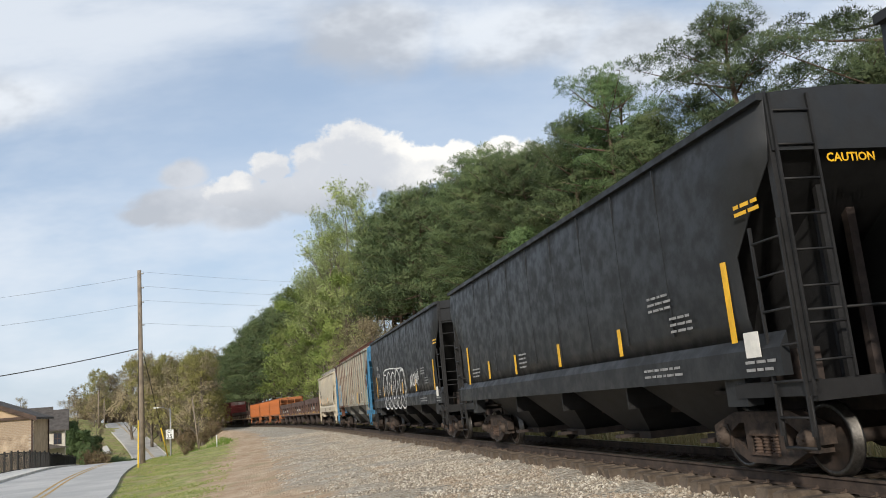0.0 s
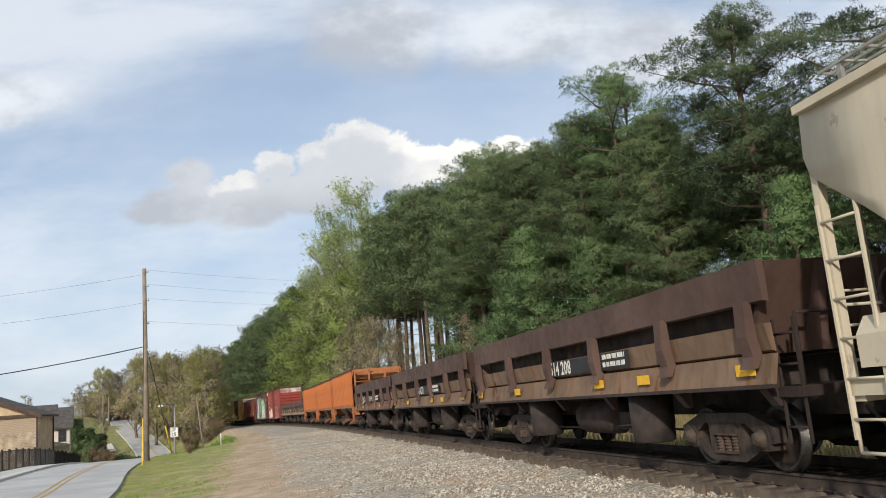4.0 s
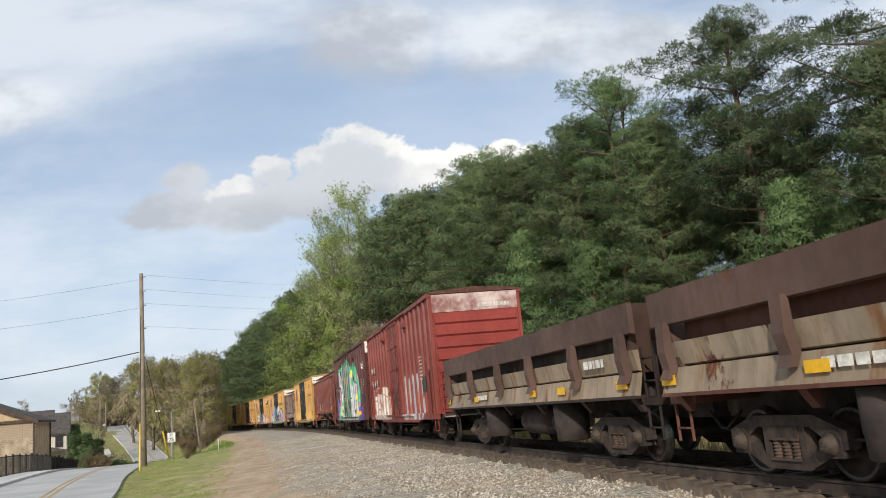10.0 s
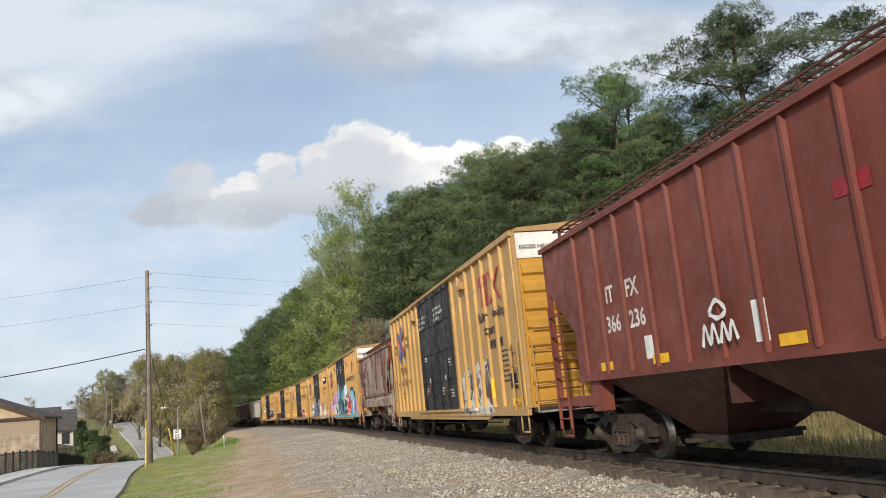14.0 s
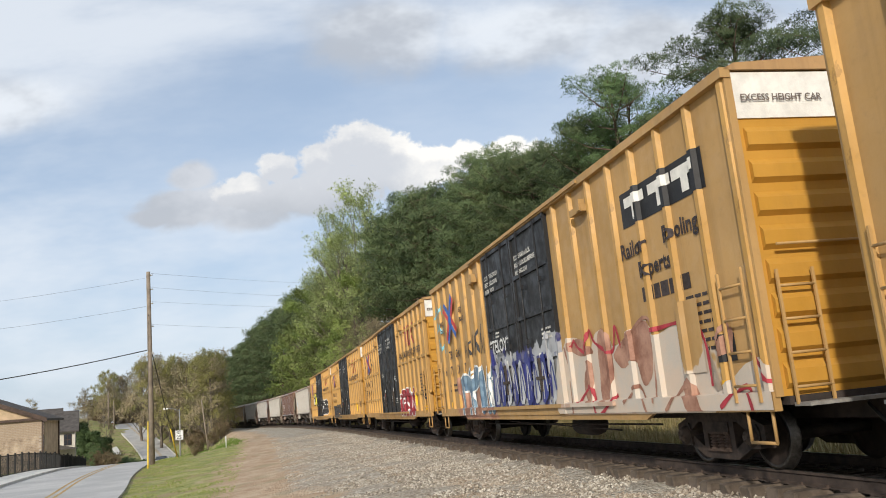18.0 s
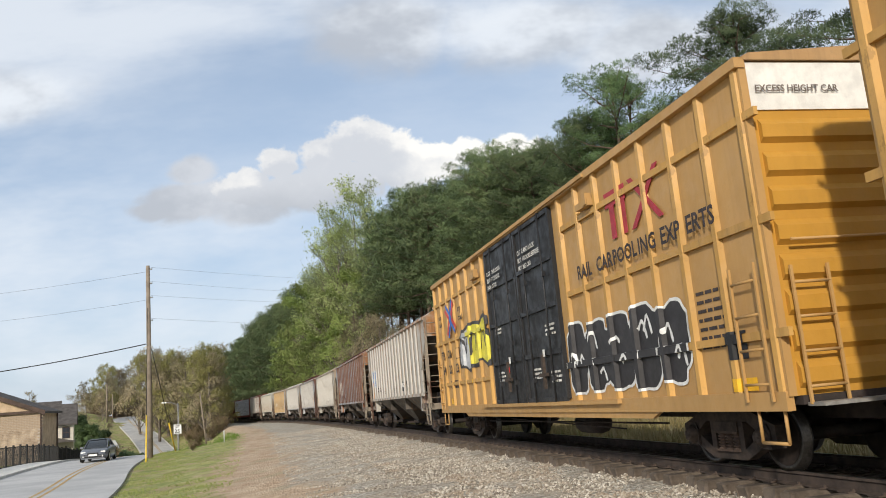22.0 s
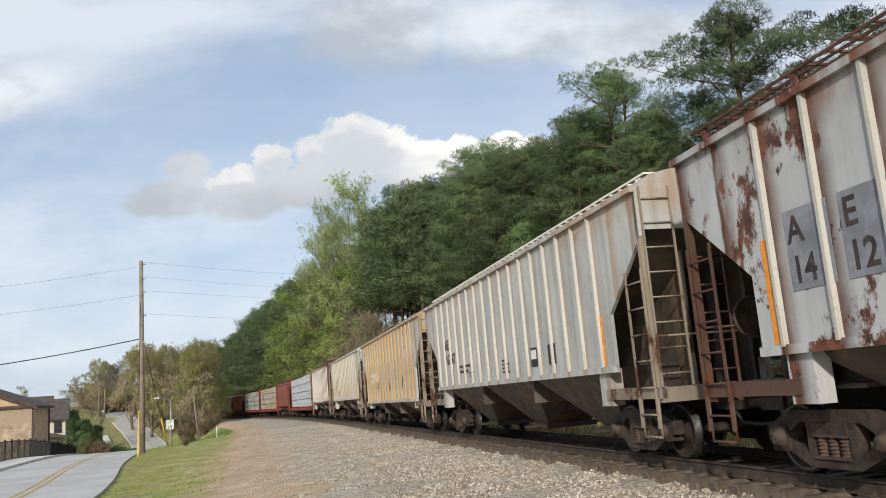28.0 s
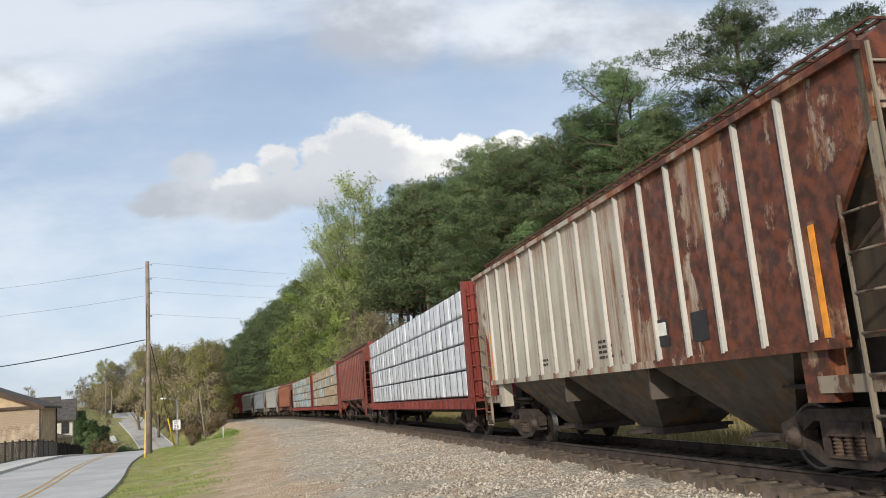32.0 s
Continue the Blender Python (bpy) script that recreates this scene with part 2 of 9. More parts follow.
def paint(name, base, rust=0.0, streak=0.0, fade=0.2, grime=0.25, rough=0.55, spots=0.0, rust_col=RUST, sprayed=None, seed=0.0, area=None, beside=None):
    """Weathered paint on steel. rust: share of patches, streak: rust runs, fade: blotches of paler paint.
    sprayed: a list of (x0, x1, z0, z1, colours, scale) of sprayed lettering; area: (x0, x1, how much) where the rust is worst; beside: (x0, pitch, share, colour) of runs down beside the ribs."""
    base = dim(base, .88)
    g = Graph(name)
    co = g.scaled((1, 1, 1), loc=(seed, seed * 0.7, 0))
    col = g.mix(g.band(g.noise(0.55, 5, co=co), 0.35, 0.7), dim(base, 1 - fade * 0.6), tuple(min(0.85, v * (1 + fade * 0.35) + 0.02 * fade) for v in base))
    runs = g.noise(1.0, 5, 0.6, co=g.scaled((5.0, 5.0, 0.22), co))
    if grime:
        col = g.mix(g.math("MULTIPLY", g.band(runs, 0.42, 0.75), grime), col, dim(base, 0.35))
        col = g.mix(g.band(g.noise(9, 6, 0.7, co=co), 0.52, 0.85, 0, grime), col, (0.09, 0.075, 0.06))
    if streak:
        lane = g.noise(1.0, 3, 0.6, co=g.scaled((2.3, 2.3, 0.07), co))
        if area:
            lane = g.math("ADD", lane, g.band(g.xyz()[0], area[0], area[1], 0.0, 0.16 * (area[2] if len(area) > 2 else 1)))
        f = g.math("MULTIPLY", g.band(lane, 0.66 - 0.22 * streak, 0.74 - 0.15 * streak), g.band(g.noise(2.2, 6, 0.7, co=g.scaled((2.5, 2.5, 0.5), co)), 0.3, 0.62))
        col = g.mix(f, col, g.mix(g.band(runs, 0.4, 0.65), rust_col, dim(rust_col, 0.5)))
        halo = g.band(lane, 0.55 - 0.2 * streak, 0.72 - 0.15 * streak, 0, 0.4)
        col = g.mix(g.math("MULTIPLY", halo, g.band(runs, 0.35, 0.6)), col, (0.32, 0.16, 0.06))
    if beside:
        bx, bp, share, bcol = beside
        u = g.math("FRACT", g.math("DIVIDE", g.math("SUBTRACT", g.math("ADD", g.xyz()[0], g.math("MULTIPLY", g.noise(3.0, 3, co=co), .10)), bx - .05), bp))
        tone = g.noise(1.0, 5, 0.65, co=g.scaled((1.1, 1.1, 0.35), co, (7, 2, 5)))
        f = g.math("MULTIPLY", g.math("MULTIPLY", g.band(u, 0.02, 0.07), g.band(u, 0.50, 0.08)), g.band(tone, 0.24, 0.46))
        col = g.mix(g.math("MULTIPLY", f, share), col, g.mix(g.band(runs, .38, .66), bcol, dim(bcol, .45)))
        col = g.mix(g.math("MULTIPLY", g.math("MULTIPLY", g.band(g.xyz()[2], 3.55, 4.15), g.band(tone, .42, .62)), share * .8), col, bcol)
    if rust:
        p = g.noise(0.9, 7, 0.68, co=g.scaled((1, 1, 0.55), co, (3, 1, 2)))
        if area:
            p = g.math("ADD", p, g.band(g.xyz()[0], area[0], area[1], -0.02, 0.10 * (area[2] if len(area) > 2 else 1)))
        col = g.mix(g.band(p, 0.70 - 0.3 * rust, 0.735 - 0.28 * rust), col, g.mix(g.band(g.noise(6, 5, co=co), 0.35, 0.65), rust_col, RUST_DARK))
    if spots:
        col = g.mix(g.math("MULTIPLY", g.band(g.noise(3.3, 5, 0.7, co=g.scaled((1, 1, 0.6), co)), 0.63, 0.67), spots), col, RUST_DARK)
    for x0, x1, z0, z1, cols, sc in sprayed or ():
        x, y, z = g.xyz()
        wob = g.noise(1.6, 3)
        zz = g.math("ADD", z, g.math("MULTIPLY", g.math("SUBTRACT", wob, 0.5), 1.5))
        xx = g.math("ADD", x, g.math("MULTIPLY", g.math("SUBTRACT", g.noise(1.1, 3, co=g.scaled((1, 1, 1), loc=(5, 2, 1))), 0.5), 1.6))
        inside = g.math("MULTIPLY", g.math("MULTIPLY", g.band(xx, x0, x0 + 0.06), g.band(xx, x1, x1 - 0.06)), g.math("MULTIPLY", g.band(zz, z1, z1 - 0.05), g.band(z, z0, z0 + 0.03)))
        near = g.math("LESS_THAN", y, 0.0)
        inside = g.math("MULTIPLY", inside, near)
        bend = g.n("VectorMath", operation="ADD")
        g.put(g.co, bend.inputs[0])
        sub = g.n("VectorMath", operation="SCALE")
        sub.inputs["Scale"].default_value = 1.1
        g.put(g.noise(1.3, 2, colour=True), sub.inputs[0])
        g.put(sub.outputs[0], bend.inputs[1])
        flat = g.scaled((sc, 0.0, sc * 0.7), bend.outputs[0])
        cell = g.n("TexVoronoi", feature="F1")
        cell.inputs["Scale"].default_value = 1.0
        g.put(flat, cell.inputs["Vector"])
        rnd = g.n("SeparateColor")
        g.put(cell.outputs["Color"], rnd.inputs[0])
        ramp = g.n("ValToRGB")
        ramp.color_ramp.interpolation = "CONSTANT"
        el = ramp.color_ramp.elements
        el[0].position, el[0].color = 0.0, (*cols[0], 1)
        el[1].position, el[1].color = 1.0 / len(cols), (*cols[1], 1)
        for i, c in enumerate(cols[2:], 2):
            e = el.new(i / len(cols))
            e.color = (*c, 1)
        g.put(rnd.outputs[0], ramp.inputs[0])
        rim = g.n("TexVoronoi", feature="DISTANCE_TO_EDGE")
        rim.inputs["Scale"].default_value = 1.0
        g.put(flat, rim.inputs["Vector"])
        spray = g.mix(g.band(rim.outputs["Distance"], 0.05, 0.025), ramp.outputs[0], cols[-1])
        spray = g.mix(g.band(g.noise(2.5, 4), 0.45, 0.7, 0, 0.45), spray, dim(cols[0], 0.55))
        col = g.mix(g.math("MULTIPLY", inside, 0.93), col, spray)
    g.bump(g.noise(14, 5), 0.12, 0.02)
    return g.done(col, g.band(g.noise(4, 4), 0.3, 0.7, rough - 0.1, rough + 0.2), 0.0, 0.35)


def plain(name, base, var=0.25, scale=3.0, rough=0.75, metal=0.0, bump=0.2, second=None, spec=0.3):
    g = Graph(name)
    col = g.mix(g.band(g.noise(scale, 6, 0.65), 0.3, 0.7), dim(base, 1 - var), second or tuple(min(0.9, v * (1 + var)) for v in base))
    g.bump(g.noise(scale * 12, 4), bump, 0.01)
    return g.done(col, rough, metal, spec)


M_TRUCK = plain("truck_steel", (0.030, 0.026, 0.024), 0.4, 5, 0.85, second=(0.070, 0.050, 0.040))
M_WHEEL = plain("wheel_steel", (0.022, 0.018, 0.016), 0.35, 4, 0.7, 0.1, second=(0.045, 0.032, 0.026))
M_TREAD = plain("polished_tread", (0.09, 0.085, 0.08), 0.3, 20, 0.4, 0.9)
M_SPRING = plain("spring_rust", (0.075, 0.05, 0.038), 0.35, 9, 0.85)
M_UNDER = plain("underframe", (0.035, 0.03, 0.028), 0.35, 3, 0.85, second=(0.06, 0.045, 0.04))
M_CAST = plain("coupler_steel", (0.06, 0.045, 0.036), 0.4, 6, 0.8)
M_HOSE = plain("hose_rubber", (0.02, 0.02, 0.02), 0.2, 6, 0.7)
M_WHITE = plain("white_paint", (0.72, 0.70, 0.65), 0.12, 4, 0.6)
M_BLACK = plain("black_paint", (0.02, 0.02, 0.022), 0.3, 4, 0.55)
M_YELLOW = plain("reflector_yellow", (0.75, 0.42, 0.02), 0.15, 5, 0.4)
M_ORANGE = plain("reflector_orange", (0.72, 0.27, 0.03), 0.2, 5, 0.45)
M_LETTER_D = plain("dark_lettering", (0.045, 0.035, 0.035), 0.4, 8, 0.7)
M_LETTER_L = plain("pale_lettering", (0.62, 0.6, 0.55), 0.3, 8, 0.7)
M_LETTER_B = plain("thin_brown_lettering", (.16, .13, .11), .3, 8, .7)
M_LETTER_G = plain("dull_lettering", (.26, .26, .26), .3, 8, .7)
M_GRATE = plain("galvanised_grating", (0.3, 0.29, 0.27), 0.3, 5, 0.6, 0.4)
M_GRATE_R = plain("rusty_grating", (0.09, 0.04, 0.03), 0.4, 5, 0.85)
# ---------------------------------------------------------------- the train
# local axes of a car: +x to its leading end, the camera's side is -y, z up from the rail
CACHE = {}


def shared(key, make):
    if key not in CACHE:
        CACHE[key] = make()
    return CACHE[key]


def m_sideframe():
    bm = bmesh.new()
    prism(bm, [(-1.16, .40), (-1.16, .60), (-.62, .78), (.62, .78), (1.16, .60), (1.16, .40), (1.0, .38), (.52, .64), (-.52, .64), (-1.0, .38)], -.085, .085, "y")
    prism(bm, [(-1.0, .38), (-.42, .13), (.42, .13), (1.0, .38), (.86, .50), (.36, .25), (-.36, .25), (-.86, .50)], -.075, .075, "y")
    for s in (-1, 1):
        prism(bm, [(s * .42, .22), (s * .30, .22), (s * .30, .66), (s * .42, .66)][::s], -.08, .08, "y")
        prism(bm, [(s * 1.06, .30), (s * .74, .30), (s * .74, .52), (s * .80, .62), (s * 1.0, .62), (s * 1.06, .52)][::s], -.11, .11, "y")
    box(bm, -.30, .30, -.10, .10, .50, .64)
    bmesh.ops.recalc_face_normals(bm, faces=bm.faces)
    return finish("sideframe", bm, M_TRUCK)


def m_springs():
    bm = bmesh.new()
    for x in (-.19, 0, .19):
        prof = []
        for i in range(6):
            z = .25 + i * .042
            prof += [(.062, z), (.085, z + .012), (.085, z + .026), (.062, z + .036)]
        lathe(bm, prof, 8, "z", (x, 0, 0))
    box(bm, -.29, .29, -.09, .09, .235, .262)
    box(bm, -.29, .29, -.09, .09, .480, .505)
    return finish("spring_pack", bm, M_SPRING)


def m_wheelset():
    bm = bmesh.new()
    for s in (-1, 1):
        lathe(bm, [(.10, s * .66), (.16, s * .68), (.35, s * .72), (.37, s * .685), (.455, s * .69), (.455, s * .715), (.432, s * .725), (.425, s * .815), (.37, s * .815),
                   (.35, s * .765), (.19, s * .735), (.14, s * .80), (.07, s * .81)][::s], 24, "y")
    tube(bm, (0, -1.05, 0), (0, 1.05, 0), .085, 10)
    me = finish("wheelset", bm, [M_WHEEL, M_TREAD])
    for p in me.polygons:
        c = p.center
        r = math.hypot(c.x, c.z)
        if .39 < r and abs(c.y) > .70:
            p.material_index = 1
    return me


def m_cap():
    bm = bmesh.new()
    lathe(bm, [(.13, 0), (.135, -.05), (.09, -.09), (.085, -.12), (.03, -.125)], 12, "y")
    for a in range(3):
        x, z = .05 * math.cos(a * 2.1), .05 * math.sin(a * 2.1)
        tube(bm, (x, -.11, z), (x, -.14, z), .015, 6)
    return finish("bearing_cap", bm, M_CAST)


def m_bolster():
    bm = boxes((-.17, .17, -1.0, 1.0, .40, .62), (-.30, .30, -.45, .45, .56, .74))
    for s in (-1, 1):
        box(bm, s * .50 - .04, s * .50 + .04, -.72, .72, .36, .44)
    return finish("truck", bm, M_UNDER)


def add_trucks(car, tc):
    for x in (-tc / 2, tc / 2):
        tr = link("truck", shared("bolster", m_bolster), car)
        tr.location = (x, 0, 0)
        for y in (-1.0, 1.0):
            link("sideframe", shared("sideframe", m_sideframe), tr).location = (0, y, 0)
            link("spring_pack", shared("springs", m_springs), tr, "rusty coil springs").location = (0, y * 1.02, 0)
        for dx in (-.89, .89):
            link("wheelset", shared("wheelset", m_wheelset), tr, "steel wheels on an axle").location = (dx, 0, .43)
            for y in (-1, 1):
                c = link("bearing_cap", shared("cap", m_cap), tr)
                c.location, c.rotation_euler = (dx, y * 1.08, .45), (0, 0, 0 if y < 0 else math.pi)


def add_couplers(car, hx, reach):
    for s in (-1, 1):
        bm = boxes(sorted((s * (hx - .2), s * (hx + reach - .18))) + [-.10, .10, .76, .96],
                   sorted((s * (hx + reach - .26), s * (hx + reach + .02))) + [-.16, .12, .70, 1.02])
        part("coupler", bm, M_CAST, car, "rusty steel coupler")
        part("brake_hose", rods(((s * (hx - .1), -.35, .8), (s * (hx + .25), -.4, .55), .025), ((s * (hx + .25), -.4, .55), (s * (hx + reach), -.3, .5), .025)), M_HOSE, car)


def ladder(car, name, a, b, z0, z1, n, mat, r=.016, out=0.0):
    """Two stiles and n rungs between the plan points a and b."""
    bm = bmesh.new()
    for p in (a, b):
        box(bm, p[0] - .016, p[0] + .016, p[1] - .016, p[1] + .016, z0, z1)
    for i in range(n):
        z = z0 + (z1 - z0) * (i + .5) / n
        tube(bm, (a[0], a[1] + out, z), (b[0], b[1] + out, z), r, 5)
    return part(name, bm, mat, car)


def words(car, text, x, z, h, mat, y=-1.587, end=0, name="lettering"):
    """Built-in lettering of cap height h whose left foot stands at x, z on the camera's side (end=1: on the leading end)."""
    cu = bpy.data.curves.new("t", "FONT")
    cu.body, cu.size, cu.offset = text, h / 0.70, h * .035
    cu.resolution_u = 2
    ob = bpy.data.objects.new("t", cu)
    me = bpy.data.meshes.new_from_object(ob)
    bpy.data.objects.remove(ob)
    bpy.data.curves.remove(cu)
    me.materials.clear()
    me.materials.append(mat)
    m = Matrix.Translation((x, y, z)) @ Matrix.Rotation(radians(90), 4, "X")
    if end:
        m = Matrix.Translation((x, y, z)) @ Matrix.Rotation(radians(90), 4, "Z") @ Matrix.Rotation(radians(90), 4, "X")
    me.transform(m)
    if not end and car.name in SIDES and y > -1.62:
        bm = bmesh.new()
        bm.from_mesh(me)
        drape(bm, car, min(y, -1.645) - .05)
        bm.to_mesh(me)
        bm.free()
    return link(name, me, car)


def bars(car, x, z, w, n, mat, pitch=.09, h=.045, y=-1.587, name="stencil"):
    """Small unreadable stencils as rows of bars."""
    bm = bmesh.new()
    r = random.Random(int(x * 100) + n)
    for i in range(n):
        u = x
        while u < x + w * r.uniform(.7, 1):
            k = r.uniform(.08, .25)
            box(bm, u, min(u + k, x + w), y - .003, y, z - i * pitch, z - i * pitch + h)
            u += k + .04
    return tagged(part(name, bm, mat, car), kind="stuff")


# the outward profile of a boxcar's side: places along the car, how far out, and its belts
SIDES = {}


def drape(bm, car, y):
    """Lays flat paint onto the posts, belts, doors and sill of a boxcar's side; y tells the order of the layers."""
    if car is None or car.name not in SIDES:
        return
    xs, ys, belts = SIDES[car.name]
    bmesh.ops.triangulate(bm, faces=bm.faces[:])
    for v in bm.verts:
        v.co.x, v.co.z = max(xs[0], min(xs[-1], v.co.x)), max(.84, v.co.z)
    lo, hi = min(v.co.x for v in bm.verts), max(v.co.x for v in bm.verts)
    zl, zh = min(v.co.z for v in bm.verts), max(v.co.z for v in bm.verts)
    for x in xs:
        if lo < x < hi:
            bmesh.ops.bisect_plane(bm, geom=bm.verts[:] + bm.edges[:] + bm.faces[:], plane_co=(x, 0, 0), plane_no=(1, 0, 0))
    for z in [1.045, 1.06] + [b + e for b in belts for e in (-.065, -.055, .055, .065)]:
        if zl < z < zh:
            bmesh.ops.bisect_plane(bm, geom=bm.verts[:] + bm.edges[:] + bm.faces[:], plane_co=(0, 0, z), plane_no=(0, 0, 1))
    lift = .003 + max(0.0, min(.034, (-y - 1.58) * .16))
    for v in bm.verts:
        o = float(np.interp(v.co.x, xs, ys))
        if v.co.z < 1.046:
            o = max(o, 1.632)
        if any(abs(v.co.z - b) < .0555 for b in belts):
            o = max(o, 1.617)
        v.co.y = -(o + lift)


def patch(car, x0, x1, z0, z1, mat, y=-1.585, name="marker", label=""):
    if car.name in SIDES:
        bm = bmesh.new()
        bm.faces.new([bm.verts.new(p) for p in ((x0, y, z0), (x1, y, z0), (x1, y, z1), (x0, y, z1))])
        drape(bm, car, y - .05)
        return part(name, bm, mat, car, label)
    return part(name, boxes((x0, x1, y - .006, y, z0, z1)), mat, car, label)


def strokes(car, curves, r, mat, y=-1.60, name="sprayed_line"):
    """Sprayed lines that follow soft curves given by few points (x, z)."""
    bm = bmesh.new()
    for pts in curves:
        pts = [Vector((p[0], 0, p[1])) for p in pts]
        out = []
        for i in range(len(pts) - 1):
            p0, p1, p2, p3 = pts[max(i - 1, 0)], pts[i], pts[i + 1], pts[min(i + 2, len(pts) - 1)]
            for k in range(5):
                t = k / 5
                out.append(.5 * ((2 * p1) + (p2 - p0) * t + (2 * p0 - 5 * p1 + 4 * p2 - p3) * t * t + (3 * p1 - p0 - 3 * p2 + p3) * t ** 3))
        out.append(pts[-1])
        prev = None
        for i, p in enumerate(out):
            d = (out[min(i + 1, len(out) - 1)] - out[max(i - 1, 0)]).normalized()
            nrm = Vector((-d.z, 0, d.x)) * r * (1 + .25 * math.sin(i * 1.7))
            a, b = bm.verts.new((p + nrm + Vector((0, y, 0)))), bm.verts.new((p - nrm + Vector((0, y, 0))))
            if prev:
                bm.faces.new((prev[0], prev[1], b, a))
            prev = (a, b)
    drape(bm, car, y)
    return part(name, bm, mat, car)


def bubble_letters(car, x0, x1, z0, z1, n, fill, line, y=-1.592, seed=1):
    """A row of fat sprayed letters: filled shapes, each with an outline."""
    r = random.Random(seed)
    w = (x1 - x0) / n
    for i in range(n):
        cx, cz = x0 + (i + .5) * w, (z0 + z1) / 2 + r.uniform(-.08, .08)
        ring = []
        ph = r.uniform(0, 6)
        for k in range(20):
            a = 2 * math.pi * k / 20
            q = 1 + .18 * math.sin(3 * a + ph) + .08 * math.sin(5 * a + ph * 2)
            u, v = math.cos(a), math.sin(a)
            u, v = math.copysign(abs(u) ** .7, u), math.copysign(abs(v) ** .7, v)
            ring.append((cx + u * w * .56 * q, cz + v * (z1 - z0) * .52 * q))
        for grow, mat, d, nm in ((1.12, line, 0, "outline"), (.92, fill, .02, "sprayed_letter")):
            bm = bmesh.new()
            bm.faces.new([bm.verts.new((cx + (p[0] - cx) * grow, y - d - i * .0004, cz + (p[1] - cz) * (grow if grow > 1 else .95))) for p in ring])
            bmesh.ops.triangulate(bm, faces=bm.faces[:])
            drape(bm, car, y - d)
            part(nm, bm, mat, car)
        strokes(car, [[(cx - .1 * w, cz + .25 * (z1 - z0)), (cx + r.uniform(-.1, .2) * w, cz), (cx + .05 * w, cz - .3 * (z1 - z0))]], .03, line, y - .01)


def sprayed_word(car, text, x0, x1, z0, z1, fill, line, y=-1.638, seed=1, fat=.045, core=.0, lean=.12):
    """Fat sprayed letters, each a little tilted, over a wider outline."""
    r = random.Random(seed)
    n = len(text)
    w = (x1 - x0) / n
    tilt = [(r.uniform(-.10, .10), r.uniform(-.06, .06), r.uniform(.92, 1.1)) for _ in text]
    for nm, mat, grow, d in (("outline", line, fat, 0.0), ("sprayed_word", fill, core, .006)):
        vs, fs = [], []
        for i, ch in enumerate(text):
            cu = bpy.data.curves.new("t", "FONT")
            cu.body, cu.size, cu.offset, cu.resolution_u = ch, 1.0, grow, 3
            ob = bpy.data.objects.new("t", cu)
            me = bpy.data.meshes.new_from_object(ob)
            bpy.data.objects.remove(ob)
            bpy.data.curves.remove(cu)
            lo = min(v.co.x for v in me.vertices) + grow
            hi = max(v.co.x for v in me.vertices) - grow
            zl = min(v.co.y for v in me.vertices) + grow
            zh = max(v.co.y for v in me.vertices) - grow
            t, dz, k = tilt[i]
            o = len(vs)
            for v in me.vertices:
                a, b = (v.co.x - (lo + hi) / 2) / (hi - lo) * w * .90 * k, (v.co.y - (zl + zh) / 2) / (zh - zl) * (z1 - z0) * .92
                vs.append((x0 + (i + .5) * w + a + b * (t + lean), y - d - i * .0007, (z0 + z1) / 2 + dz * (z1 - z0) + b + a * t))
            fs += [tuple(o + q for q in p.vertices) for p in me.polygons]
            bpy.data.meshes.remove(me)
        m = bpy.data.meshes.new(nm)
        m.from_pydata(vs, [], fs)
        bm = bmesh.new()
        bm.from_mesh(m)
        drape(bm, car, y - d)
        bm.to_mesh(m)
        bm.free()
        m.materials.append(mat)
        link(nm, m, car)


def sprayed_forms(car, n, x0, x1, z0, z1, fill, line, y=-1.638, seed=1, fat=.17, core=.11):
    """Unreadable sprayed shapes: uneven puffs of paint with spiked tops over a wider outline, and slashes across them."""
    r = random.Random(seed)
    w = (x1 - x0) / n
    rim = max(.03, (fat - core) * .8)
    for i in range(n):
        cx, cz, hw, hh = x0 + (i + .5) * w, (z0 + z1) / 2, w * r.uniform(.50, .62), (z1 - z0) / 2 * r.uniform(.86, 1.0)
        ph, q = r.uniform(0, 6.28), r.choice((3, 4, 5))
        ring = []
        for k in range(36):
            a = 2 * math.pi * k / 36
            u, v = math.cos(a), math.sin(a)
            u, v = math.copysign(abs(u) ** .65, u), math.copysign(abs(v) ** .65, v)
            g = 1 + .07 * math.sin(q * a + ph) + .05 * math.sin(7 * a + 2 * ph) + (r.uniform(0, .12) if v > .6 and k % 3 == 0 else 0)
            ring.append((u * hw * g + v * .10 * hw, v * hh * min(1.0, g)))
        for nm, mat, e, d in (("outline", line, 0.0, 0.0), ("sprayed_form", fill, rim, .006)):
            bm = bmesh.new()
            bm.faces.new([bm.verts.new((cx + p[0] * (1 - e / hw), y - d - i * .0009, cz + p[1] * (1 - e / hh))) for p in ring])
            bmesh.ops.triangulate(bm, faces=bm.faces[:])
            drape(bm, car, y - d * 2 - i * .004)
            part(nm, bm, mat, car)
        cut = []
        for _ in range(2):
            sx, sz = cx + r.uniform(-.5, .2) * hw, cz + r.uniform(-.6, .5) * hh
            cut.append([(sx, sz), (sx + hw * .3, sz + hh * r.uniform(.1, .35)), (sx + hw * .5, sz + hh * r.uniform(-.3, .1))])
        for q in cut:
            strokes(car, [q], .03, line, y - .06, "slash")


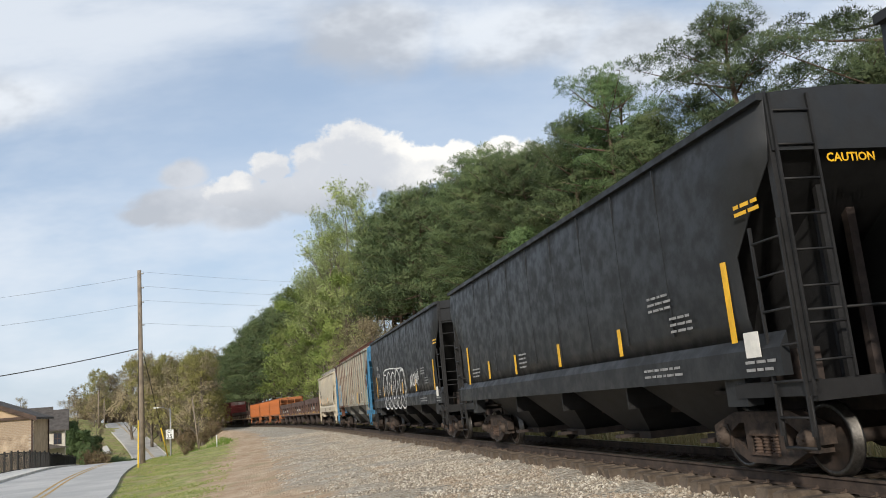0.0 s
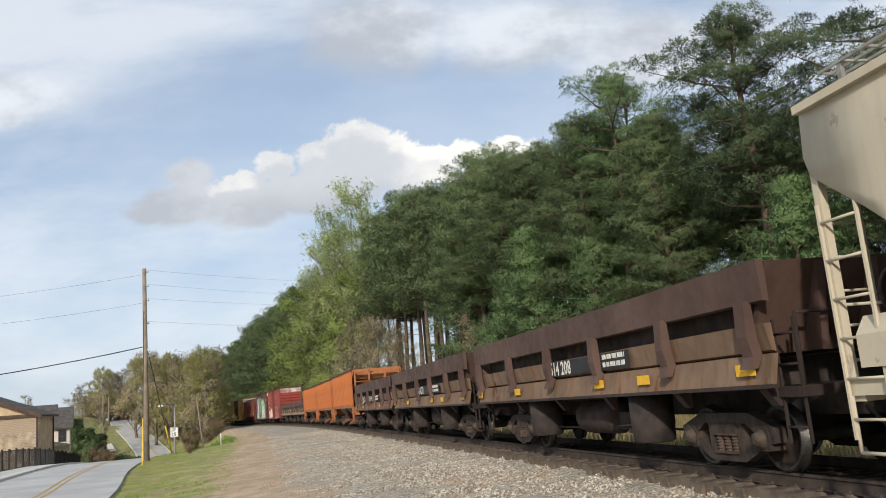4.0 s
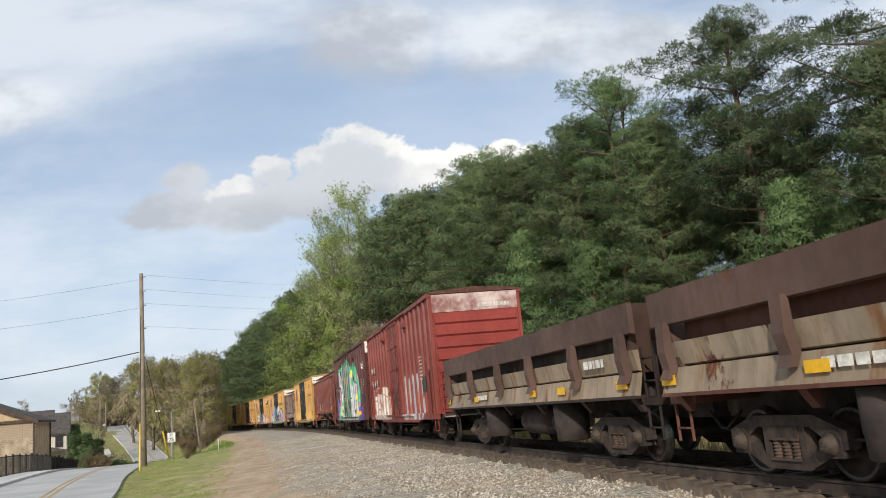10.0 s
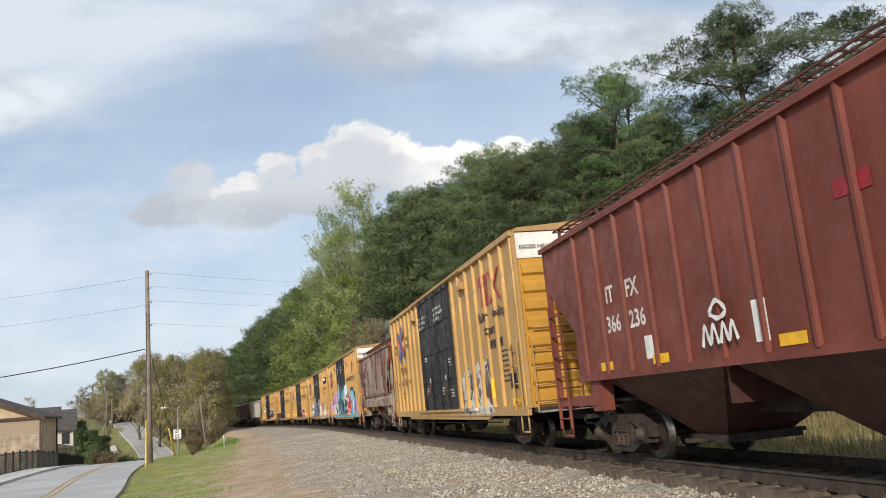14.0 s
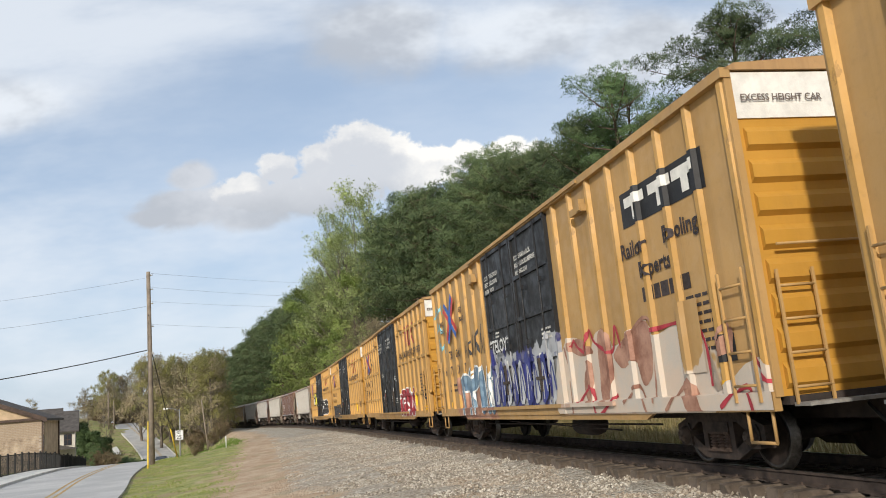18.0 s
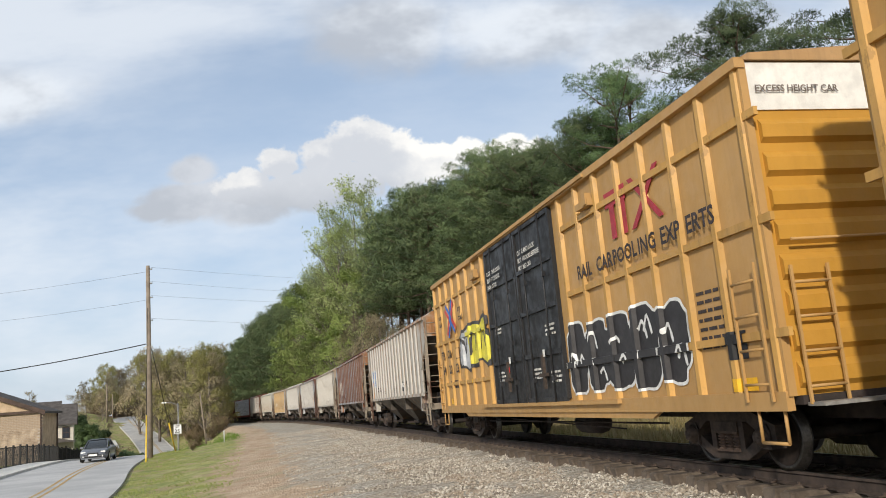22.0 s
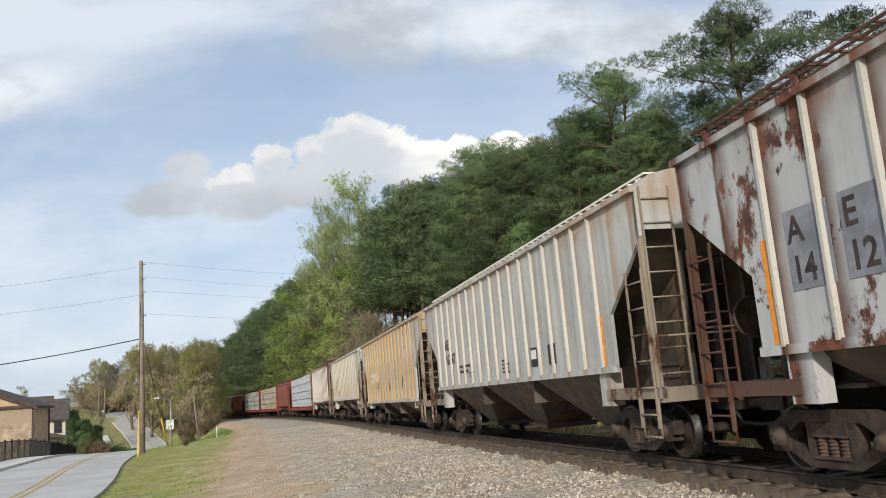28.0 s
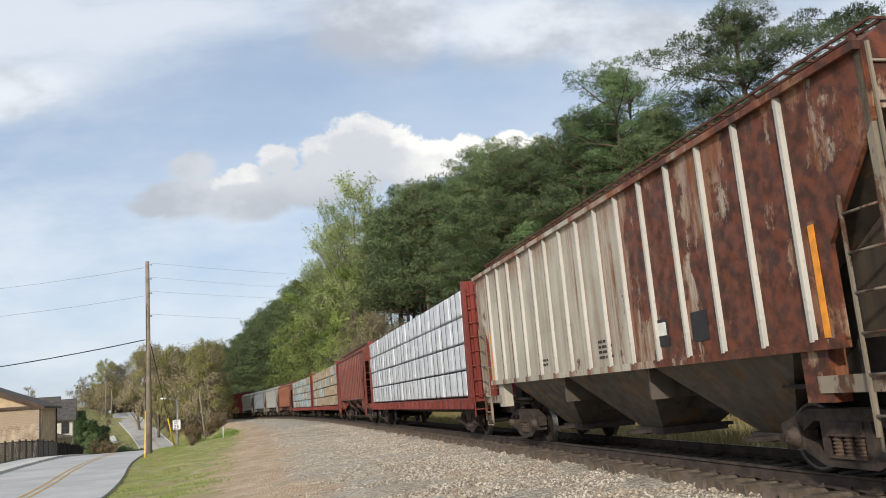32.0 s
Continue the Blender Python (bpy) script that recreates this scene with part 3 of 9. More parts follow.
def sprayed_patch(car, pts, mat, y=-1.636, seed=1, rough=.08):
    """A sprayed field with an uneven rim through a few corners."""
    r = random.Random(seed)
    out = []
    n = len(pts)
    for i in range(n):
        p0, p1, p2, p3 = (Vector(pts[(i + k) % n]) for k in (-1, 0, 1, 2))
        for k in range(6):
            t = k / 6
            q = .5 * ((2 * p1) + (p2 - p0) * t + (2 * p0 - 5 * p1 + 4 * p2 - p3) * t * t + (3 * p1 - p0 - 3 * p2 + p3) * t ** 3)
            out.append((q.x + r.uniform(-rough, rough), y, q.y + r.uniform(-rough, rough)))
    bm = bmesh.new()
    bm.faces.new([bm.verts.new(p) for p in out])
    bmesh.ops.triangulate(bm, faces=bm.faces[:])
    drape(bm, car, y)
    return part("sprayed_field", bm, mat, car)


def hopper_walk(car, hx, z, mat, ys, raised=.12):
    """Grating walkways along the roof on short posts."""
    for y in ys:
        bm = bmesh.new()
        for k in range(4):
            box(bm, -hx, hx, y + k * .16 - .012, y + k * .16 + .012, z + raised, z + raised + .03)
        n = int(hx * 2 / .35)
        for i in range(n + 1):
            x = -hx + 2 * hx * i / n
            box(bm, x - .012, x + .012, y - .01, y + .49, z + raised, z + raised + .025)
        for i in range(9):
            x = -hx + .3 + (2 * hx - .6) * i / 8
            box(bm, x - .03, x + .03, y, y + .05, z - .12, z + raised + .01)
        part("roof_walk", bm, mat, car)


def covered_hopper(label, hx, mats, ribs=15, bays=3, top=4.13, bot=1.5, smooth=False, grate=None, cut=1.65, peak=.45, band=None, tank=True, wheel_end=-1, reach=.9, rib_mat=None, walk=True, tc=None, walk_up=.22, end_mat=None, notch=.72):
    """A covered hopper car. mats: side paint, hopper bay paint, ladder paint. notch: how far below the eave the end opening begins."""
    P, B, Lm = mats
    car = thing("hopper_car", label, "hopper car", "train")
    # slope-ended body within the side sheets
    bm = bmesh.new()
    prism(bm, [(-hx + .03, top - .02), (-hx + .03, top - .6), (-hx + 3.3, bot + .02), (hx - 3.3, bot + .02), (hx - .03, top - .6), (hx - .03, top - .02)], -1.49, 1.49, "y")
    bmesh.ops.recalc_face_normals(bm, faces=bm.faces)
    # mostly the darker bay paint: the slope ends' shade is put into the colour
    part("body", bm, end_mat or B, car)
    opening = cut - .32
    outline = [(-hx, top), (-hx, top - notch), (-hx + opening, top - notch - 1.05), (-hx + opening, bot), (hx - opening, bot), (hx - opening, top - notch - 1.05), (hx, top - notch), (hx, top)]
    for s in (-1, 1):
        bm = bmesh.new()
        if smooth:
            # side sheet bellied outwards, turned in at the foot and rounded at the eave
            rows = [(-.05, top + .10), (0, top), (.035, top - .5), (.037, top - notch), (.038, top - notch - .5), (.04, top - notch - .95), (.02, bot + .5), (-.03, bot + .25)]
            xs = [-hx + 2 * hx * i / 12 for i in range(13)]
            grid = []
            for dy, z in rows:
                line = []
                for x in xs:
                    lim = hx if z > top - notch else hx - opening * min(1, (top - notch + .05 - z) / .95)
                    line.append(bm.verts.new((max(-lim, min(lim, x)), s * (1.56 + dy), z)))
                grid.append(line)
            for a, b in zip(grid, grid[1:]):
                for i in range(12):
                    bm.faces.new((a[i], a[i + 1], b[i + 1], b[i])).smooth = True
            bmesh.ops.recalc_face_normals(bm, faces=bm.faces)
            bmesh.ops.solidify(bm, geom=bm.faces[:], thickness=.02)
        else:
            prism(bm, outline, s * 1.56, s * 1.50, "y")
            bmesh.ops.recalc_face_normals(bm, faces=bm.faces)
        part("side_sheet", bm, P, car)
        # top chord and side sill
        part("top_chord", boxes((-hx, hx, *sorted((s * 1.50, s * 1.64)), top - .02, top + .07)), P, car)
        if smooth:
            bm = bmesh.new()
            prism(bm, [(s * 1.50, bot + .30), (s * 1.62, bot + .12), (s * 1.62, bot - .20), (s * 1.50, bot - .20)][::s], -hx + .35, hx - .35, "x")
            bmesh.ops.recalc_face_normals(bm, faces=bm.faces)
            part("side_sill", bm, band or P, car)
            for i in range(1, 9):
                x = -hx + cut + (2 * hx - 2 * cut) * i / 9
                part("weld_seam", boxes((x - .015, x + .015, *sorted((s * 1.585, s * 1.603)), bot + .45, top - .05)), P, car)
        else:
            part("side_sill", boxes((-hx + opening, hx - opening, *sorted((s * 1.50, s * 1.60)), bot - .07, bot + .04)), band or P, car)
        if ribs:
            def rib():
                b = bmesh.new()
                prism(b, [(-.042, -1.56), (-.026, -1.618), (.026, -1.618), (.042, -1.56)], bot + .02, top - .02, "z")
                bmesh.ops.recalc_face_normals(b, faces=b.faces)
                return finish("rib", b, rib_mat or P)
            me = shared(("rib", label, top, bot), rib)
            for i in range(ribs):
                x = -hx + cut + .15 + (2 * hx - 2 * cut - .3) * i / (ribs - 1)
                o = link("rib", me, car)
                o.location = (x, 0, 0)
                if s > 0:
                    o.rotation_euler = (0, 0, math.pi)
                    o.location = (x, 0, 0)
    # roof
    bm = bmesh.new()
    prism(bm, [(-1.56, top + .05), (1.56, top + .05), (1.25, top + peak * .62), (.5, top + peak), (-.5, top + peak), (-1.25, top + peak * .62)], -hx, hx, "x")
    part("roof", bm, P, car)
    for i in range(4):
        x = -hx + (i + .5) * hx / 2
        part("roof_hatch", boxes((x - 1.5, x + 1.5, -.32, .32, top + peak - .01, top + peak + .10)), P, car)
    if walk:
        hopper_walk(car, hx - .1, top + (.18 if walk_up else .06), grate or M_GRATE, (-1.30, .82), walk_up)
    # discharge bays
    pitch = (2 * hx - 2 * 1.9) / bays
    for i in range(bays):
        x = -hx + 1.9 + (i + .5) * pitch
        bm = bmesh.new()
        a, w0, w1, z0, z1 = pitch / 2 - .03, 1.45, .55, bot + .02, .42
        v = [bm.verts.new(p) for p in ((x - a, -w0, z0), (x + a, -w0, z0), (x + a, w0, z0), (x - a, w0, z0),
                                       (x - .42, -w1, z1), (x + .42, -w1, z1), (x + .42, w1, z1), (x - .42, w1, z1))]
        for f in ((3, 2, 1, 0), (4, 5, 6, 7), (0, 1, 5, 4), (1, 2, 6, 5), (2, 3, 7, 6), (3, 0, 4, 7)):
            bm.faces.new([v[k] for k in f])
        bmesh.ops.recalc_face_normals(bm, faces=bm.faces)
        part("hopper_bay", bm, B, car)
        part("outlet_gate", boxes((x - .55, x + .55, -.62, .62, .30, .42), (x - .1, x + .1, -1.0, 1.0, .33, .39)), M_UNDER, car)
        part("partition_sheet", boxes((x + a - .03, x + a + .03, -1.40, 1.40, bot - .55, bot)), B, car) if i < bays - 1 else None
    part("center_sill", boxes((-hx, hx, -.28, .28, .72, 1.05)), M_UNDER, car)
    for s in (-1, 1):
        x = s * hx
        part("end_sill", boxes((min(x, x - s * .18), max(x, x - s * .18), -1.5, 1.5, .92, 1.14)), Lm, car)
        part("end_floor", boxes((*sorted((x - s * 2.6, x - s * .18)), -1.2, 1.2, 1.02, 1.07)), M_UNDER, car)
        for y in (-1, 1):
            part("corner_sill", boxes((*sorted((x, x - s * (cut + .25))), *sorted((y * 1.42, y * 1.54)), .98, 1.16)), Lm, car)
            part("bolster_web", boxes((*sorted((x - s * (cut + .05), x - s * (cut + .5))), *sorted((y * 1.30, y * 1.52)), .88, bot)), P, car)
            part("end_post", boxes((*sorted((x - s * .02, x - s * .11)), *sorted((y * 1.47, y * 1.56)), 1.14, top)), Lm, car)
            part("end_post", boxes((*sorted((x - s * .55, x - s * .48)), *sorted((y * .62, y * .69)), 1.07, top - .55)), Lm, car)
            ladder(car, "side_ladder", (x - s * .06, y * 1.58), (x - s * .62, y * 1.58), .55, 2.95, 6, Lm)
            ladder(car, "end_ladder", (x + s * .03, y * 1.50), (x + s * .03, y * 1.00), 1.15, top + .05, 8, Lm)
            part("sill_step", rods(((x - s * .06, y * 1.55, .98), (x - s * .06, y * 1.55, .42), .02), ((x - s * .62, y * 1.55, .98), (x - s * .62, y * 1.55, .42), .02),
                                   ((x - s * .06, y * 1.55, .42), (x - s * .62, y * 1.55, .42), .02)), Lm, car)
        # the end's own sheet under the roof, and the gussets that hold the slope
        bm = bmesh.new()
        prism(bm, [(-1.54, top - .62), (1.54, top - .62), (1.54, top + .06), (1.22, top + peak * .62), (.48, top + peak - .02), (-.48, top + peak - .02), (-1.22, top + peak * .62), (-1.54, top + .06)], x - s * .03, x + s * .006, "x")
        bmesh.ops.recalc_face_normals(bm, faces=bm.faces)
        part("end_sheet", bm, end_mat or P, car)
        for y in (-.55, .55):
            bm = bmesh.new()
            prism(bm, [(x - s * .75, 1.07), (x - s * 2.75, 1.07), (x - s * 2.2, bot + .75), (x - s * .95, top - 1.25), (x - s * .75, top - 1.15)], y - .03, y + .03, "y")
            bmesh.ops.recalc_face_normals(bm, faces=bm.faces)
            # same bay colour, so the end opening stays dark behind the posts
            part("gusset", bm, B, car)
        part("brake_box", boxes((*sorted((x - s * .95, x - s * 1.45)), -.98, -.66, 1.07, 1.52)), M_UNDER, car)
        part("grab_rail", rods(((x, -1.45, 1.9), (x, 1.45, 1.9), .018)), Lm, car)
        part("slope_stiffener", boxes((*sorted((x - s * .9, x - s * .8)), -.06, .06, 1.07, top - .9)), M_UNDER, car)
    if tank:
        bm = bmesh.new()
        lathe(bm, [(.05, -.75), (.22, -.68), (.25, -.5), (.25, .5), (.22, .68), (.05, .75)], 12, "y", (wheel_end * (hx - 1.3), 0, 1.42))
        part("air_reservoir", bm, B, car)
        bm = bmesh.new()
        lathe(bm, [(.26, 0), (.29, .02), (.29, .05), (.26, .06), (.25, .03)], 16, "x", (wheel_end * (hx - .05), -.75, 2.0))
        for k in range(4):
            a = k * math.pi / 4
            tube(bm, (wheel_end * (hx - .03), -.75 - .26 * math.cos(a), 2 - .26 * math.sin(a)), (wheel_end * (hx - .03), -.75 + .26 * math.cos(a), 2 + .26 * math.sin(a)), .015, 4)
        part("brake_wheel", bm, M_CAST, car)
    add_couplers(car, hx, reach)
    add_trucks(car, tc or 2 * (hx - 1.75))
    return car



def boxcar(label, hx, P, doors, door_mat, end_mat, top=4.98, bot=.98, horiz=False, ribs_l=6, ribs_r=6, tc=14.1, white_end=True, roof_mat=None, sill=.72, post_mat=None, cap_mat=None):
    """A high-cube boxcar with outside posts, plug doors, ribbed ends and a seamed roof."""
    car = thing("boxcar", label, "boxcar", "train")
    part("body", boxes((-hx + .02, hx - .12, -1.56, 1.56, bot, top)), P, car)
    part("floor_frame", boxes((-hx, hx, -1.45, 1.45, bot - .1, bot - .002)), M_UNDER, car)
    d0, d1 = doors[0][0], doors[-1][1]
    for s in (-1, 1):
        part("top_chord", boxes((-hx, hx, *sorted((s * 1.52, s * 1.66)), top - .10, top + .03)), P, car)
        part("side_sill", boxes((-hx + .05, hx - .05, *sorted((s * 1.53, s * 1.63)), bot - .16, bot + .06)), P, car)
        # deeper fish-belly plate between the trucks
        bm = bmesh.new()
        prism(bm, [(-hx + 3.2, bot - .15), (-hx + 3.5, sill), (hx - 3.5, sill), (hx - 3.2, bot - .15)], s * 1.60, s * 1.54, "y")
        bmesh.ops.recalc_face_normals(bm, faces=bm.faces)
        part("sill_plate", bm, P, car)

        def post():
            b = bmesh.new()
            prism(b, [(-.075, -1.56), (-.045, -1.63), (.045, -1.63), (.075, -1.56)], bot + .06, top - .10, "z")
            bmesh.ops.recalc_face_normals(b, faces=b.faces)
            return finish("side_post", b, post_mat or P)
        me = shared(("post", label), post)
        if s < 0:
            prof = [(d0 - .005, 1.56), (d0 + .005, 1.652), (d1 - .005, 1.652), (d1 + .005, 1.56)]
            for lo, hi, n in ((-hx + .13, d0 - .45, ribs_l), (d1 + .45, hx - .13, ribs_r)):
                for i in range(n):
                    p = lo + (hi - lo) * i / (n - 1)
                    prof += [(p - .079, 1.56), (p - .047, 1.63), (p + .047, 1.63), (p + .079, 1.56)]
            prof.sort()
            SIDES[car.name] = [p[0] for p in prof], [p[1] for p in prof], (1.70, 3.02, 4.28) if horiz else ()
        for lo, hi, n in ((-hx + .13, d0 - .45, ribs_l), (d1 + .45, hx - .13, ribs_r)):
            for i in range(n):
                o = link("side_post", me, car)
                o.location = (lo + (hi - lo) * i / (n - 1), 0, 0)
                if s > 0:
                    o.rotation_euler = (0, 0, math.pi)
            if horiz:
                for z in (1.70, 3.02, 4.28):
                    part("side_belt", boxes((lo - .3 if lo < 0 else lo, hi if lo < 0 else hi + .3, *sorted((s * 1.56, s * 1.615)), z - .05, z + .05)), post_mat or P, car)
        # doors with their frames, rods and locks
        for a, b in doors:
            dz0, dz1 = bot + .10, top - .16
            d = part("plug_door", boxes((a + .03, b - .03, *sorted((s * 1.56, s * 1.60)), dz0, dz1)), door_mat, car)
            bm = bmesh.new()
            y = sorted((s * 1.60, s * 1.645))
            for k in range(5):
                z = dz0 + (dz1 - dz0) * k / 4
                box(bm, a + .05, b - .05, *y, z - .045, z + .045)
            for x in (a + .08, b - .08):
                box(bm, x - .045, x + .045, *y, dz0, dz1)
            part("door_frame", bm, door_mat, d)
            bm = bmesh.new()
            for x in (a + (b - a) * .28, a + (b - a) * .76):
                tube(bm, (x, s * 1.675, dz0 - .12), (x, s * 1.675, dz1 + .05), .022, 6)
                for z in (1.5, 2.4, 3.6):
                    box(bm, x - .06, x + .06, *sorted((s * 1.64, s * 1.70)), z - .05, z + .05)
            part("lock_rod", bm, door_mat, d)
            part("door_handle", boxes((a + (b - a) * .45, a + (b - a) * .62, *sorted((s * 1.64, s * 1.71)), 1.55, 1.62), (a + (b - a) * .52, a + (b - a) * .56, *sorted((s * 1.64, s * 1.70)), 1.3, 2.0)), M_CAST, d)
        part("door_track", boxes((d0 - 1.2, d1 + 2.4, *sorted((s * 1.60, s * 1.70)), bot - .02, bot + .05)), P, car)
        part("door_track", boxes((d0 - 1.2, d1 + 2.0, *sorted((s * 1.62, s * 1.70)), top - .07, top - .01)), P, car)
        for x in (d0 - 1.0, d1 + 1.9):
            part("door_stop", boxes((x - .28, x + .28, *sorted((s * 1.60, s * 1.72)), top - .62, top - .5), (x + .1, x + .25, *sorted((s * 1.62, s * 1.74)), top - .60, top - .40)), P, car)
    bm = bmesh.new()
    prism(bm, [(-1.62, top), (1.62, top), (1.45, top + .09), (0, top + .19), (-1.45, top + .09)], -hx, hx, "x")
    part("roof", bm, roof_mat or M_GRATE, car)
    for i in range(14):
        x = -hx + .4 + (2 * hx - .8) * i / 13
        bm = bmesh.new()
        prism(bm, [(-1.5, top + .085), (0, top + .185), (1.5, top + .085), (1.5, top + .115), (0, top + .215), (-1.5, top + .115)], x - .05, x + .05, "x")
        bmesh.ops.recalc_face_normals(bm, faces=bm.faces)
        part("roof_seam", bm, roof_mat or M_GRATE, car)
    for s in (-1, 1):
        x = s * (hx - .12)
        e = part("end_wall", boxes((*sorted((x, x + s * .05)), -1.55, 1.55, bot, top - .02)), end_mat, car)
        zs = [bot + .05 + (top - .70 - bot) * k / 8 for k in range(9)]
        for z0, z1 in zip(zs, zs[1:]):
            b = bmesh.new()
            prism(b, [(x + s * .05, z0 + .03), (x + s * .12, z0 + .09), (x + s * .12, z1 - .16), (x + s * .05, z1 - .08)][::-s], -1.42, 1.42, "y")
            bmesh.ops.recalc_face_normals(b, faces=b.faces)
            part("end_rib", b, end_mat, e)
        if white_end:
            part("end_cap", boxes((*sorted((x + s * .05, x + s * .075)), -1.55, 1.55, top - .62, top - .02)), cap_mat or M_WHITE, e, "worn white end cap" if cap_mat else "white painted end cap")
        for y in (-1, 1):
            part("corner_post", boxes((*sorted((x - s * .03, x + s * .10)), *sorted((y * 1.50, y * 1.60)), bot, top)), P, car)
        ladder(car, "side_ladder", (s * (hx - .25), -1.66), (s * (hx - .78), -1.66), bot - .05, 2.55, 4, P, .018)
        ladder(car, "side_ladder", (s * (hx - .25), 1.66), (s * (hx - .78), 1.66), bot - .05, 2.55, 4, P, .018)
        ladder(car, "end_ladder", (s * (hx + .08), -1.40), (s * (hx + .08), -.92), bot - .1, 2.45, 4, P, .02)
        part("crossover_step", boxes((*sorted((s * hx, s * (hx + .30))), -1.4, 1.4, bot - .12, bot - .08)), M_GRATE, car)
        part("grab_rail", rods(((s * (hx + .1), -1.35, 2.75), (s * (hx + .1), 1.0, 2.75), .018)), P, car)
        for y in (-1, 1):
            part("sill_step", rods(((s * (hx - .2), y * 1.57, bot - .1), (s * (hx - .2), y * 1.57, .45), .022), ((s * (hx - .72), y * 1.57, bot - .1), (s * (hx - .72), y * 1.57, .45), .022),
                                   ((s * (hx - .2), y * 1.57, .45), (s * (hx - .72), y * 1.57, .45), .022)), P, car)
    part("center_sill", boxes((-hx, hx, -.28, .28, .62, .96)), M_UNDER, car)
    bm = bmesh.new()
    lathe(bm, [(.05, -.6), (.2, -.52), (.22, -.4), (.22, .4), (.2, .52), (.05, .6)], 12, "x", (1.5, -.8, .55))
    part("air_reservoir", bm, M_UNDER, car)
    part("brake_rod", rods(((-hx + 4, -1.1, .55), (hx - 4, -1.1, .60), .018), ((-4, -.9, .6), (4, -1.2, .5), .015)), M_UNDER, car)
    bm = bmesh.new()
    lathe(bm, [(.26, 0), (.29, .02), (.29, .05), (.26, .06), (.24, .03)], 16, "x", (hx + .1, .75, 2.1))
    part("brake_wheel", bm, M_HOSE, car)
    add_couplers(car, hx, .95)
    add_trucks(car, tc)
    return car


def pool_logo(car, x, z, s=1.0):
    """A crossed mark: two slanting bands, each of a blue and a red stripe with a pale edge."""
    for ang, cols in ((56, ((.135, M_LOGO_B), (-.135, M_LOGO_R))), (143, ((.135, M_LOGO_B), (-.135, M_LOGO_R)))):
        c, sn = math.cos(radians(ang)), math.sin(radians(ang))
        for k, (o, mat) in enumerate(cols):
            h = .11
            for lo, hi in ((-1.0, -.22), (.22, 1.0)):
                o = abs(o) * (1 if mat is M_LOGO_B else -1) * (1 if (hi > .5) == (ang < 90) else -1)
                bm = bmesh.new()
                d = math.copysign(.10, hi) if k < 2 else 0
                pts = [(lo, o - h), (hi, o - h), (hi + (d if hi > .5 else 0), o + h), (lo + (d if lo < -.5 else 0), o + h)]
                bm.faces.new([bm.verts.new((x + s * (p[0] * c - p[1] * sn) * .95, -1.637 - .002 * (k == 1), z + s * (p[0] * sn + p[1] * c) * .80)) for p in pts])
                part("painted_band", bm, mat, car)
    bm = bmesh.new()
    bm.faces.new([bm.verts.new((x + s * .20 * math.cos(k * math.pi / 6), -1.642, z + s * .24 * math.sin(k * math.pi / 6))) for k in range(12)])
    part("painted_hub", bm, M_LOGO_B, car)


def owner_mark(car, x, z, w, mat, y=-1.588):
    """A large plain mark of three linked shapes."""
    h = w * .42
    bm = boxes((x, x + w * .42, y - .004, y, z + h * .68, z + h), (x + w * .08, x + w * .18, y - .004, y, z, z + h * .68), (x + w * .30, x + w * .40, y - .004, y, z, z + h * .68))
    for a in (-1, 1):
        prism(bm, [(x + w * (.72 - a * .24), z), (x + w * (.72 - a * .24) + .16, z), (x + w * (.72 + a * .24) + .16, z + h), (x + w * (.72 + a * .24), z + h)], y - .006 - a * .002, y, "y")
    bmesh.ops.recalc_face_normals(bm, faces=bm.faces)
    part("owner_mark", bm, mat, car)


